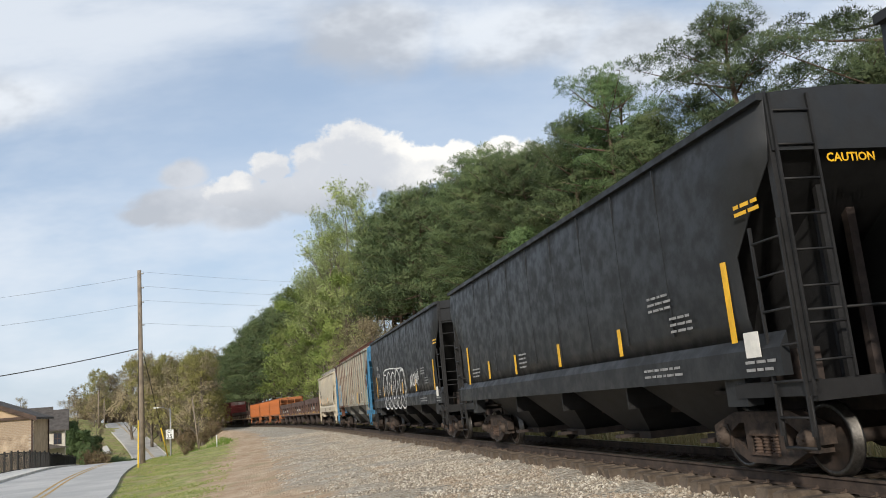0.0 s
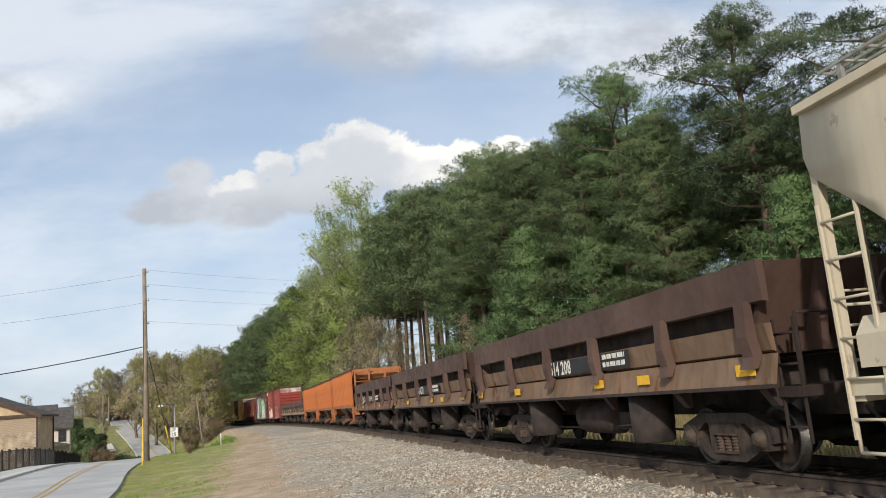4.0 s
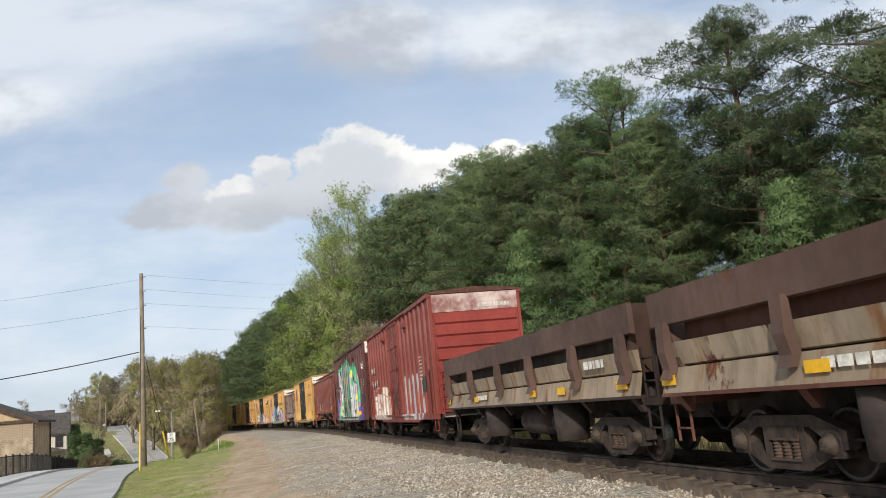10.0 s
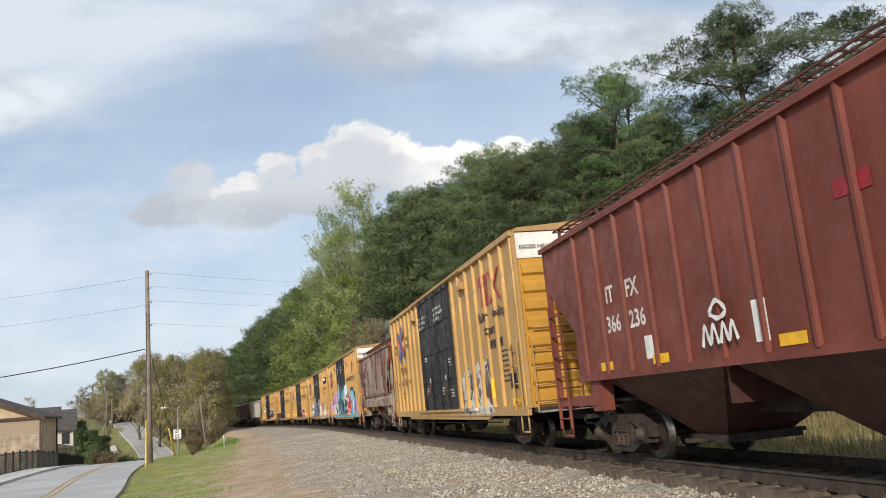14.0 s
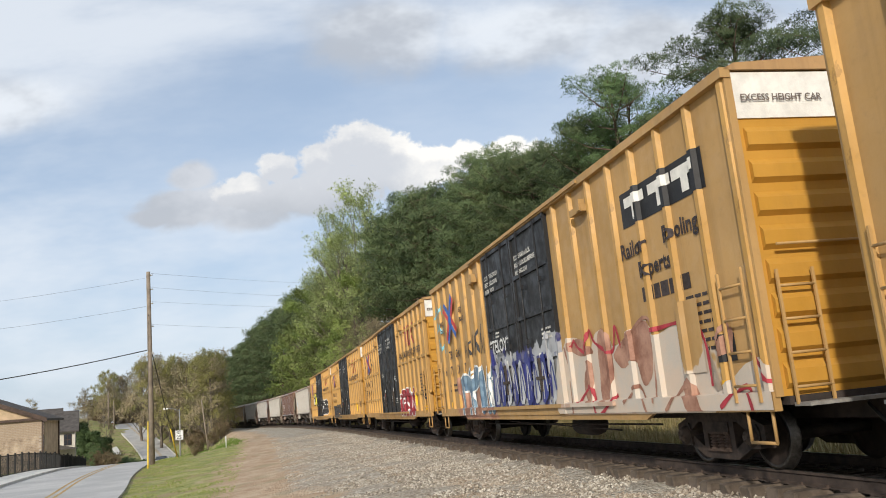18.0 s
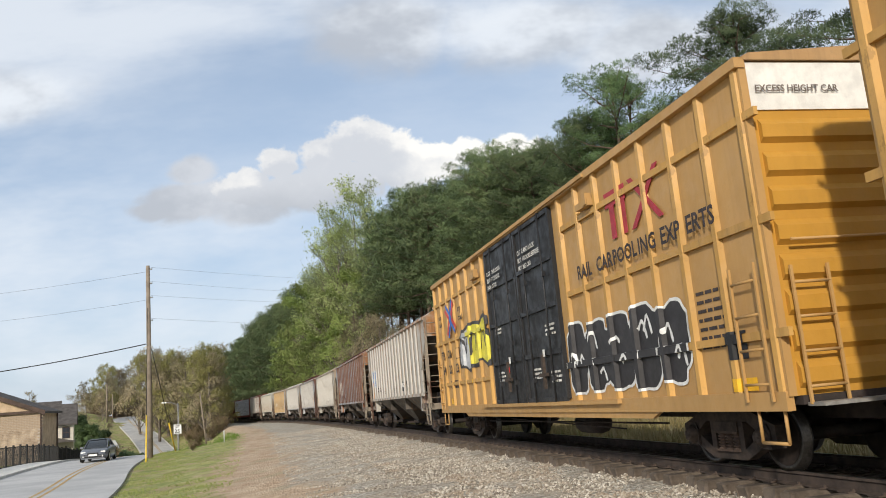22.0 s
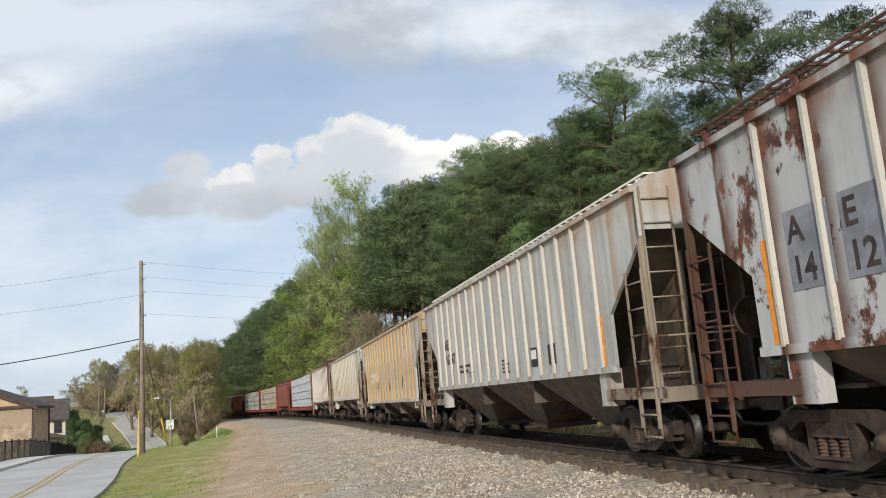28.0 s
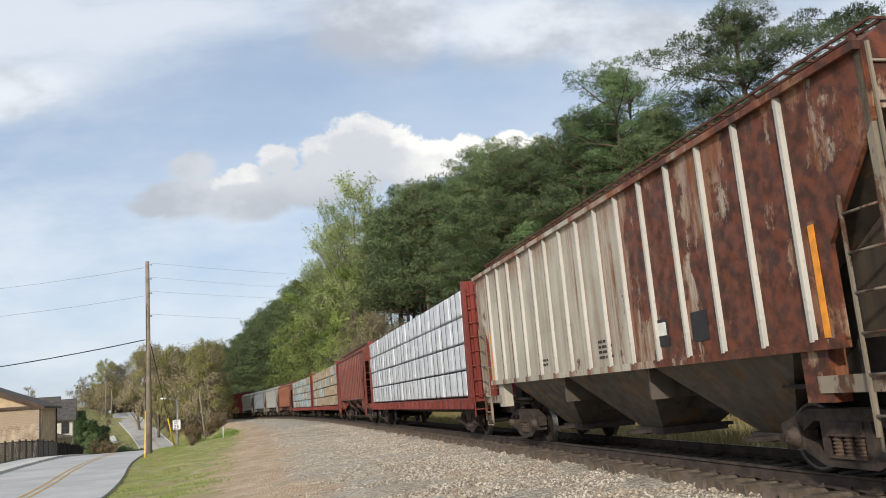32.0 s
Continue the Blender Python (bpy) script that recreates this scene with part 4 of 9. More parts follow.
def dump_car(label, mats, load=False, hx=6.75):
    """A side-dump car: a tilting bin with slanting sides held by bent stakes on a steel underframe."""
    P, L2, D = mats
    car = thing("dump_car", label, "dump car", "train")
    bm = bmesh.new()
    prism(bm, [(-1.30, 1.50), (1.30, 1.50), (1.30, 2.15), (1.55, 2.58), (1.47, 2.58), (1.22, 2.15), (-1.22, 2.15), (-1.47, 2.58), (-1.55, 2.58), (-1.30, 2.15)], -hx + .5, hx - .5, "x")
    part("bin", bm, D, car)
    for s in (-1, 1):
        bm = bmesh.new()
        prism(bm, [(s * 1.50, 2.10), (s * 1.58, 2.12), (s * 1.60, 2.60), (s * 1.50, 2.60)][::s], -hx, hx, "x")
        bmesh.ops.recalc_face_normals(bm, faces=bm.faces)
        part("top_plate", bm, P, car)
        bm = bmesh.new()
        prism(bm, [(s * 1.40, 1.52), (s * 1.46, 1.54), (s * 1.52, 1.86), (s * 1.42, 1.86)][::s], -hx + .15, hx - .15, "x")
        bmesh.ops.recalc_face_normals(bm, faces=bm.faces)
        part("door_plate", bm, L2, car)
        bm = bmesh.new()
        prism(bm, [(s * 1.42, 1.50), (s * 1.50, 1.50), (s * 1.58, 1.14), (s * 1.50, 1.14)][::s], -hx + .1, hx - .1, "x")
        bmesh.ops.recalc_face_normals(bm, faces=bm.faces)
        part("apron_plate", bm, L2, car)
        part("apron_lip", boxes((-hx + .1, hx - .1, *sorted((s * 1.48, s * 1.60)), 1.10, 1.15)), D, car)
        for x in (-6.35, -3.55, -.85, 1.6, 4.2, 6.35):
            bm = bmesh.new()
            prism(bm, [(s * 1.56, 2.15), (s * 1.66, 2.15), (s * 1.68, 1.72), (s * 1.63, 1.48), (s * 1.70, 1.34), (s * 1.58, 1.34), (s * 1.50, 1.50), (s * 1.54, 1.72)][::s], x - .11, x + .11, "x")
            bmesh.ops.recalc_face_normals(bm, faces=bm.faces)
            part("stake", bm, P, car)
            bm = bmesh.new()
            prism(bm, [(s * 1.30, 1.15), (s * 1.55, 1.15), (s * 1.35, .88), (s * 1.30, .88)][::s], x - .08, x + .08, "x")
            bmesh.ops.recalc_face_normals(bm, faces=bm.faces)
            part("apron_bracket", bm, D, car)
    for s in (-1, 1):
        bm = bmesh.new()
        prism(bm, [(s * hx, 2.58), (s * (hx - .08), 2.58), (s * (hx - .62), 1.5), (s * (hx - .50), 1.5)][::-s], -1.48, 1.48, "y")
        bmesh.ops.recalc_face_normals(bm, faces=bm.faces)
        part("end_bulkhead", bm, P, car)
        for y in (-.75, 0, .75):
            bm = bmesh.new()
            prism(bm, [(s * (hx + .02), 2.55), (s * (hx - .1), 2.55), (s * (hx - .55), 1.5), (s * (hx - .12), 1.5)][::-s], y - .05, y + .05, "y")
            bmesh.ops.recalc_face_normals(bm, faces=bm.faces)
            part("end_stiffener", bm, P, car)
        part("end_platform", boxes((*sorted((s * (hx - .6), s * (hx + .15))), -1.35, 1.35, .98, 1.10)), D, car)
        ladder(car, "end_ladder", (s * (hx + .1), -1.3), (s * (hx - .3), -1.3), .45, 1.9, 4, D, .018)
        part("handrail", rods(((s * hx, -1.2, 1.1), (s * hx, -1.2, 1.95), .02), ((s * hx, -1.2, 1.95), (s * hx, -.6, 1.95), .02), ((s * hx, -.6, 1.95), (s * hx, -.6, 1.1), .02)), D, car)
    part("underframe", boxes((-hx, hx, -.35, .35, .70, 1.10), (-hx + 1, hx - 1, -.9, .9, 1.10, 1.45)), M_UNDER, car)
    for x in (-2.6, 2.6):
        for y0, y1 in ((-1.42, -.85), (.85, 1.42)):
            bm = bmesh.new()
            lathe(bm, [(.30, .34), (.335, .36), (.345, .60), (.355, .62), (.355, 1.08)], 20, "z", (x, (y0 + y1) / 2, 0))
            part("tilting_cylinder", bm, M_UNDER, car, "dark upright tilting cylinder")
    bm = bmesh.new()
    lathe(bm, [(.06, -.95), (.28, -.85), (.32, -.7), (.32, .7), (.28, .85), (.06, .95)], 14, "x", (0, -.85, .72))
    part("air_reservoir", bm, D, car)
    part("valve_gear", boxes((1.0, 1.5, -1.0, -.7, .5, .8), (1.45, 1.75, -1.05, -.8, .45, .6)), M_UNDER, car)
    part("brake_rod", rods(((-3.5, -1.0, .5), (3.5, -.9, .52), .02), ((.9, -1.1, .55), (2.2, -1.1, .62), .018)), M_UNDER, car)
    if load:
        r = random.Random(len(label))
        bm = bmesh.new()
        for i in range(260):
            x, y = r.uniform(-hx + .6, hx - .6), r.uniform(-1.35, 1.35)
            k = r.uniform(.14, .34)
            z = 2.30 + .32 * (1 - abs(y) / 1.7) + .10 * math.sin(x * 2.1)
            m = pose(x, y, z, r.uniform(0, 360), r.uniform(0, 360), 0) @ Matrix.Diagonal((k, k * r.uniform(.6, 1), k * r.uniform(.5, .9), 1))
            bmesh.ops.create_icosphere(bm, subdivisions=1, radius=.62, matrix=m)
        for v in bm.verts:
            v.co += Vector((r.uniform(-.03, .03), r.uniform(-.03, .03), r.uniform(-.03, .03)))
        part("stone_load", bm, M_STONE, car, "broken grey stone load")
    add_couplers(car, hx, .42)
    add_trucks(car, 9.3)
    return car


def ballast_hopper(label, mats, hx=6.45, top=3.64, bot=1.45):
    """An open-topped ballast hopper with outside ribs, sloped ends and steel chutes."""
    P, C = mats
    car = thing("ballast_hopper", label, "hopper car", "train")
    bm = bmesh.new()
    prism(bm, [(-hx + .9, top - .45), (-hx + 2.6, bot), (hx - 2.6, bot), (hx - .9, top - .45)], -1.47, 1.47, "y")
    part("body", bm, P, car)
    for s in (-1, 1):
        bm = bmesh.new()
        prism(bm, [(-hx, top), (-hx, top - .3), (-hx + 1.0, top - 1.0), (-hx + 1.0, bot), (hx - 1.0, bot), (hx - 1.0, top - 1.0), (hx, top - .3), (hx, top)], s * 1.56, s * 1.50, "y")
        bmesh.ops.recalc_face_normals(bm, faces=bm.faces)
        part("side_sheet", bm, P, car)
        part("top_chord", boxes((-hx, hx, *sorted((s * 1.48, s * 1.68)), top - .04, top + .06)), C, car)
        part("side_sill", boxes((-hx + .6, hx - .6, *sorted((s * 1.50, s * 1.64)), bot - .12, bot + .06)), P, car)

        def rib():
            b = bmesh.new()
            prism(b, [(-.07, -1.56), (-.05, -1.68), (.05, -1.68), (.07, -1.56)], bot + .06, top - .04, "z")
            for k in range(8):
                z = bot + .2 + k * .26
                box(b, .075, .105, -1.575, -1.555, z, z + .03)
            bmesh.ops.recalc_face_normals(b, faces=b.faces)
            return finish("rib", b, ORG_RIB)
        me = shared("orange_rib", rib)
        for i in range(13):
            o = link("rib", me, car)
            o.location = (-hx + .28 + (2 * hx - .56) * i / 12, 0, 0)
            if i in (0, 12):
                o.scale = (.8, 1, 1)
            if s > 0:
                o.rotation_euler = (0, 0, math.pi)
    for s in (-1, 1):
        x = s * hx
        bm = bmesh.new()
        prism(bm, [(x - s * .9, top - .45), (x - s * .84, top - .45), (x - s * 2.54, bot), (x - s * 2.6, bot)][::-s], -1.49, 1.49, "y")
        bmesh.ops.recalc_face_normals(bm, faces=bm.faces)
        part("end_slope", bm, P, car)
        part("end_wall", boxes((*sorted((x - s * .85, x - s * .80)), -1.49, 1.49, top - .55, top)), P, car)
        part("end_chord", boxes((*sorted((x, x - s * .12)), -1.5, 1.5, top - .14, top + .02)), P, car)
        for y in (-1.4, -.5, .5, 1.4):
            part("end_post", boxes((*sorted((x, x - s * .09)), y - .05, y + .05, 1.0, top - .1)), P, car)
        for k in range(4):
            part("grab_iron", rods(((x + s * .04, -1.4, 1.4 + k * .5), (x + s * .04, -.5, 1.4 + k * .5), .02)), P, car)
        ladder(car, "side_ladder", (x - s * .03, -1.62), (x - s * .55, -1.62), .55, top - .1, 7, P, .02)
        part("end_sill", boxes((*sorted((x, x - s * .22)), -1.5, 1.5, .88, 1.16)), P, car)
        part("corner_plate", boxes((*sorted((x, x - s * 1.0)), -1.56, -1.48, .92, 1.34)), P, car)
        part("sill_step", rods(((x - s * .05, -1.58, .9), (x - s * .05, -1.58, .38), .022), ((x - s * .55, -1.58, .9), (x - s * .55, -1.58, .38), .022), ((x - s * .05, -1.58, .38), (x - s * .55, -1.58, .38), .022)), P, car)
    for x in (-2.3, 2.3):
        bm = bmesh.new()
        v = [bm.verts.new(p) for p in ((x - 2.2, -1.45, bot), (x + 2.2, -1.45, bot), (x + 2.2, 1.45, bot), (x - 2.2, 1.45, bot), (x - .7, -.9, .62), (x + .7, -.9, .62), (x + .7, .9, .62), (x - .7, .9, .62))]
        for f in ((3, 2, 1, 0), (4, 5, 6, 7), (0, 1, 5, 4), (1, 2, 6, 5), (2, 3, 7, 6), (3, 0, 4, 7)):
            bm.faces.new([v[k] for k in f])
        bmesh.ops.recalc_face_normals(bm, faces=bm.faces)
        part("hopper_bay", bm, C, car)
        for s in (-1, 1):
            bm = bmesh.new()
            prism(bm, [(s * .75, .66), (s * 1.15, .60), (s * 1.42, .30), (s * 1.38, .26), (s * 1.05, .45), (s * .75, .50)][::s], x - .52, x + .52, "x")
            bmesh.ops.recalc_face_normals(bm, faces=bm.faces)
            part("chute", bm, M_CHUTE, car, "rust-brown orange chute")
        bm = bmesh.new()
        lathe(bm, [(.16, -.7), (.18, -.6), (.18, .6), (.16, .7)], 10, "x", (x, -.95, .78))
        part("gate_drum", bm, C, car)
    part("center_sill", boxes((-hx, hx, -.3, .3, .70, 1.05)), M_UNDER, car)
    add_couplers(car, hx, .65)
    add_trucks(car, 9.6)
    return car


def centerbeam(label, mats, load, hx=11.25):
    """A centre-beam flat car loaded with wrapped lumber packs."""
    P = mats
    car = thing("centerbeam_car", label, "flat car", "train")
    part("deck", boxes((-hx, hx, -1.5, 1.5, 1.02, 1.14)), P, car)
    for s in (-1, 1):
        part("side_sill", boxes((-hx, hx, *sorted((s * 1.46, s * 1.56)), .82, 1.14)), P, car)
        for i in range(26):
            x = -hx + .5 + i * (2 * hx - 1) / 25
            part("stake_pocket", boxes((x - .06, x + .06, *sorted((s * 1.56, s * 1.62)), .84, 1.08)), P, car)
        bm = bmesh.new()
        prism(bm, [(s * hx, 1.14), (s * hx, 4.5), (s * (hx - .25), 4.5), (s * (hx - .45), 1.14)][::s], -1.5, 1.5, "y")
        bmesh.ops.recalc_face_normals(bm, faces=bm.faces)
        part("bulkhead", bm, P, car)
        for y in (-1.25, -.5, .5, 1.25):
            part("bulkhead_rib", boxes((*sorted((s * hx, s * (hx + .08))), y - .06, y + .06, 1.14, 4.45)), P, car)
        ladder(car, "end_ladder", (s * (hx + .1), -1.45), (s * (hx + .1), -1.0), .6, 4.3, 9, P, .02)
    part("center_beam", boxes((-hx + .3, hx - .3, -.10, .10, 4.25, 4.5), (-hx + .3, hx - .3, -.12, .12, 1.14, 1.35)), P, car)
    for i in range(12):
        x = -hx + .9 + i * (2 * hx - 1.8) / 11
        part("beam_post", boxes((x - .08, x + .08, -.09, .09, 1.35, 4.25)), P, car)
    part("center_sill", boxes((-hx, hx, -.3, .3, .62, 1.02)), M_UNDER, car)
    cols, rows = load["cols"], 4
    r = random.Random(load["seed"])
    w = (2 * hx - 1.0) / cols
    for s in (-1, 1):
        for i in range(cols):
            for k in range(rows):
                x0 = -hx + .5 + i * w
                z0 = 1.16 + k * .79
                bm = boxes((x0 + .02, x0 + w - .03, *sorted((s * .14, s * (1.47 + r.uniform(-.025, .02)))), z0 + .03, z0 + .76))
                bmesh.ops.bevel(bm, geom=bm.edges[:], offset=.03, segments=1, affect="EDGES")
                part("lumber_pack", bm, load["mats"][(i * 7 + k * 3 + r.randint(0, 1)) % len(load["mats"])] if not load.get("split") else load["mats"][0 if i < cols * load["split"] else 1], car)
    strap = finish("tie_strap", boxes((-.012, .012, -1.51, -1.50, 1.14, 4.34)), M_BLACK)
    for i in range(cols):
        for d in (.3, .7):
            link("tie_strap", strap, car).location = (-hx + .5 + (i + d) * w, 0, 0)
    add_couplers(car, hx, .95)
    add_trucks(car, 2 * hx - 4.4)
    return car


# paints of the single cars
M_LOGO_B = plain("logo_blue", (0.03, 0.11, 0.42), 0.2, 5, 0.5)
M_LOGO_R = plain("logo_red", (0.55, 0.04, 0.035), 0.2, 5, 0.5)
M_MARK_R = plain("mark_red", (0.36, 0.035, 0.05), 0.25, 5, 0.55)
M_STONE = plain("broken_stone", (0.42, 0.41, 0.39), 0.3, 3, 0.9, second=(0.55, 0.54, 0.51))
M_WRAP = plain("white_wrap", (0.62, 0.64, 0.68), 0.18, 2.5, 0.35, bump=0.5)
M_WRAP_T = plain("printed_wrap", (0.28, 0.45, 0.47), 0.35, 1.8, 0.4, second=(0.62, 0.64, 0.62))
M_LUMBER = plain("lumber", (0.42, 0.29, 0.17), 0.25, 2.0, 0.7, second=(0.55, 0.45, 0.32))
M_ROOF_Y = paint("boxcar_roof_paint", (0.50, 0.30, 0.13), rust=.35, grime=.4)
M_SPRAY_W = plain("white_spray", (0.68, 0.68, 0.66), 0.15, 5, 0.5)
M_SPRAY_K = plain("black_spray", (0.03, 0.028, 0.03), 0.3, 5, 0.5)
M_SPRAY_R = plain("crimson_spray", (0.25, 0.02, 0.03), 0.25, 3, 0.5)
M_SPRAY_Y = plain("yellow_spray", (0.62, 0.55, 0.06), 0.2, 3, 0.5)
M_SPRAY_G = plain("grey_spray", (0.45, 0.45, 0.45), 0.25, 3, 0.5)
M_SIGN_INK = plain("ink_blue_spray", (.035, .045, .20), .3, 3, .5)
M_SIGN_BLUE = plain("pale_blue_panel", (0.20, 0.36, 0.50), 0.25, 3, 0.6)
M_BLUE = paint("blue_end_paint", (0.05, 0.20, 0.36), rust=.25, grime=.3)

BLK = paint("black_car_paint", (0.018, 0.020, 0.023), fade=.15, grime=.12, rough=.5)
BLK_D = plain("black_steel", (0.016, 0.016, 0.017), .3, 3, .6)
CREAM = paint("cream_car_paint", (0.58, 0.51, 0.39), fade=.15, grime=.15, spots=.3)
# darker grimy copy of the cream: shade of bays and slope ends painted in
CREAM_D = paint("shaded_cream", (0.30, 0.26, 0.20), fade=.3, grime=.5)
SAGE = paint("sage_rusted_paint", (0.34, 0.39, 0.34), rust=.56, streak=.85, fade=.3, grime=.4, area=(4, -7), rust_col=(.12, .045, .025))
SAGE_RIB = paint("sage_rib_paint", (0.31, 0.29, 0.23), rust=.5, streak=.5, fade=.4, grime=.4, seed=24)
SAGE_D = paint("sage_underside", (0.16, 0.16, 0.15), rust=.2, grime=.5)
DUMP = paint("dump_brown", (0.115, 0.066, 0.052), fade=.4, grime=.3, rust=.2, rough=.7)
DUMP_T = paint("dump_tan", (0.22, 0.14, 0.09), fade=.5, grime=.55, rust=.35, streak=.4, rough=.75)
DUMP_R = paint("dump_red_brown", (0.20, 0.115, 0.085), fade=.5, grime=.5, rust=.45, streak=.5, rough=.75, rust_col=(.17, .06, .035), seed=41)
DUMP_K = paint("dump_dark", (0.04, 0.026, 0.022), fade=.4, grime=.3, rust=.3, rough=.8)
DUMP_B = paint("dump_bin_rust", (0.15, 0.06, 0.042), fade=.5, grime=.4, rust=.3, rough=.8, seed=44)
DUMP_S = paint("dump_sand", (0.36, 0.285, 0.205), fade=.5, grime=.6, rust=.32, streak=.5, rough=.75)
ORG = paint("orange_car_paint", (0.43, 0.155, 0.055), fade=.45, grime=.4, spots=1.0, rust=.28, streak=.4, rough=.65)
ORG_RIB = paint("orange_rib_paint", (0.50, 0.15, 0.035), fade=.3, grime=.35, spots=.8, rust=.2, rough=.6, seed=33)
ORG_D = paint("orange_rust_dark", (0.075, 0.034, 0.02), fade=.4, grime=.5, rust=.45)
M_CHUTE = paint("chute_rust", (0.20, 0.075, 0.035), fade=.5, grime=.5, rust=.4, seed=46)
RED1 = paint("red_boxcar_paint", (0.235, 0.045, 0.033), fade=.35, grime=.25,
             sprayed=[(1.6, 5.6, .8, 2.45, [(.55, .46, .45), (.50, .20, .10), (.60, .55, .55), (.30, .08, .07), (.45, .47, .55)], 1.7)])
RED_END = paint("red_boxcar_end", (0.27, 0.04, 0.03), fade=.3, grime=.2)
M_CAP_W = plain("worn_white_on_red", (.34, .12, .10), .4, 1.6, .6, second=(.62, .52, .48))
MAR = paint("maroon_boxcar_paint", (0.10, 0.028, 0.025), fade=.35, grime=.25)
MAR_END = paint("maroon_end", (0.10, 0.024, 0.022), fade=.3, grime=.25)
BRN = paint("brown_hopper_paint", (0.205, 0.052, 0.035), fade=.4, grime=.3, spots=.15)
# the brown again, grimier, and dark as the shaded underside and ends look
BRN_D = paint("brown_hopper_shaded", (0.085, 0.032, 0.026), fade=.4, grime=.5)
YCOL = (0.50, 0.305, 0.118)
YEL1 = paint("ochre_paint_plain", YCOL, fade=.2, grime=.18, sprayed=[(3.0, 6.6, .85, 2.2, [(.60, .57, .50), (.50, .44, .36), (.62, .60, .55), (.05, .04, .04)], 2.4)])
YEL2 = paint("ochre_paint_violet_tags", YCOL, fade=.2, grime=.22, seed=3,
             sprayed=[(-9.0, -3.0, .75, 2.0, [(.36, .22, .36), (.40, .30, .40), (.42, .28, .30)], .8), (6.7, 9.0, .95, 2.2, [(.45, .22, .40), (.50, .28, .42), (.38, .18, .36)], 1.0)])
YEL3 = paint("ochre_paint_pale_tags", YCOL, fade=.2, grime=.22, seed=5, sprayed=[(-6.9, -2.7, .72, 1.7, [(.32, .14, .09), (.42, .24, .17), (.36, .18, .12)], 1.2), (2.4, 8.2, .80, 1.7, [(.58, .50, .42), (.50, .34, .26), (.56, .47, .38)], 1.0)])
YEL4 = paint("ochre_paint_belted", (0.51, 0.295, 0.10), fade=.22, grime=.2, seed=7)
YEL5 = paint("ochre_paint_dark_tags", (0.51, 0.295, 0.10), fade=.22, grime=.22, seed=9)
YEL6 = paint("ochre_paint_clean", (0.51, 0.30, 0.11), fade=.18, grime=.15, seed=12)
Y_POST = paint("ochre_post_paint", (0.57, 0.325, 0.092), fade=.25, grime=.4, spots=.3, seed=31)
M_SPRAY_B = plain("steel_blue_spray", (.07, .15, .26), .35, 2.5, .5, second=(.20, .30, .38))
M_SPRAY_T = plain("turquoise_spray", (.12, .45, .55), .35, 1.5, .5, second=(.30, .60, .66))
M_SPRAY_V = plain("violet_spray", (.34, .17, .36), .3, 1.6, .5, second=(.50, .28, .42))
M_SPRAY_P = plain("pink_spray", (.52, .16, .30), .3, 1.8, .5, second=(.58, .34, .42))
M_SPRAY_N = plain("brown_red_spray", (.30, .12, .075), .35, 1.8, .5, second=(.46, .26, .18))
M_SPRAY_S = plain("silver_spray", (.36, .38, .42), .3, 2, .45, second=(.58, .59, .60))
M_SPRAY_C = plain("cream_spray", (.66, .60, .52), .25, 2, .5, second=(.58, .46, .36))
M_SPRAY_M = plain("mauve_cream_spray", (.50, .36, .34), .3, 1.6, .5, second=(.66, .58, .52))
M_OCHRE_GAP = plain("thin_ochre_spray", (.42, .25, .08), .3, 3, .6)
M_GREEN_S = plain("green_spray", (.05, .40, .21), .3, 1.6, .5, second=(.10, .50, .30))
M_PAINT_RED = plain("red_spray", (.42, .03, .035), .3, 2.5, .5, second=(.50, .10, .10))
M_PAINT_BLUE = plain("bright_blue_spray", (.04, .16, .36), .35, 1.2, .5, second=(.08, .30, .46))
M_PAINT_ICE = plain("ice_blue_spray", (.40, .56, .62), .25, 1.8, .5, second=(.55, .66, .70))
M_INDIGO = plain("indigo_spray", (.10, .05, .24), .3, 2, .5, second=(.15, .10, .30))
M_SPRAY_L = plain("lime_spray", (.56, .58, .12), .2, 3, .5)
Y_END = paint("ochre_end_paint", (0.58, 0.30, 0.045), fade=.15, grime=.12)
KDOOR = paint("black_door_paint", (0.022, 0.022, 0.024), fade=.3, grime=.2, rough=.5)
KDOOR2 = paint("tagged_door_blue", (0.022, 0.022, 0.024), fade=.3, grime=.2, rough=.5,
               sprayed=[(-2.7, 2.7, .8, 2.7, [(.10, .36, .45), (.05, .18, .30), (.03, .03, .04), (.30, .42, .44), (.06, .25, .38), (.02, .02, .03)], 1.7)])
KDOOR3 = paint("tagged_door_silver", (0.022, 0.022, 0.024), fade=.3, grime=.2, rough=.5,
               sprayed=[(-2.7, 2.7, .8, 2.35, [(.36, .37, .40), (.03, .035, .18), (.42, .43, .45), (.33, .34, .36), (.04, .05, .22), (.04, .04, .16)], 1.3)])
TAN = paint("tan_rust_paint", (0.36, 0.28, 0.22), rust=.66, fade=.4, grime=.25, rust_col=(.25, .075, .035))
H1P = paint("pale_hopper_paint_one", (0.50, 0.47, 0.42), fade=.25, grime=.3, spots=.3, seed=1, beside=(-6.65, .831, 1.0, (.30, .14, .05)))
H2P = paint("rust_run_paint", (0.42, 0.45, 0.48), fade=.35, grime=.45, rust=.24, streak=.35, spots=1.0, seed=2, area=(1, 7), rust_col=(.26, .10, .035), beside=(-6.5, .929, .85, (.25, .10, .04)))
H3P = paint("pale_hopper_paint_two", (0.50, 0.48, 0.42), fade=.25, grime=.4, streak=.15, spots=.4, seed=4, beside=(-6.5, .8125, .6, (.36, .20, .09)))
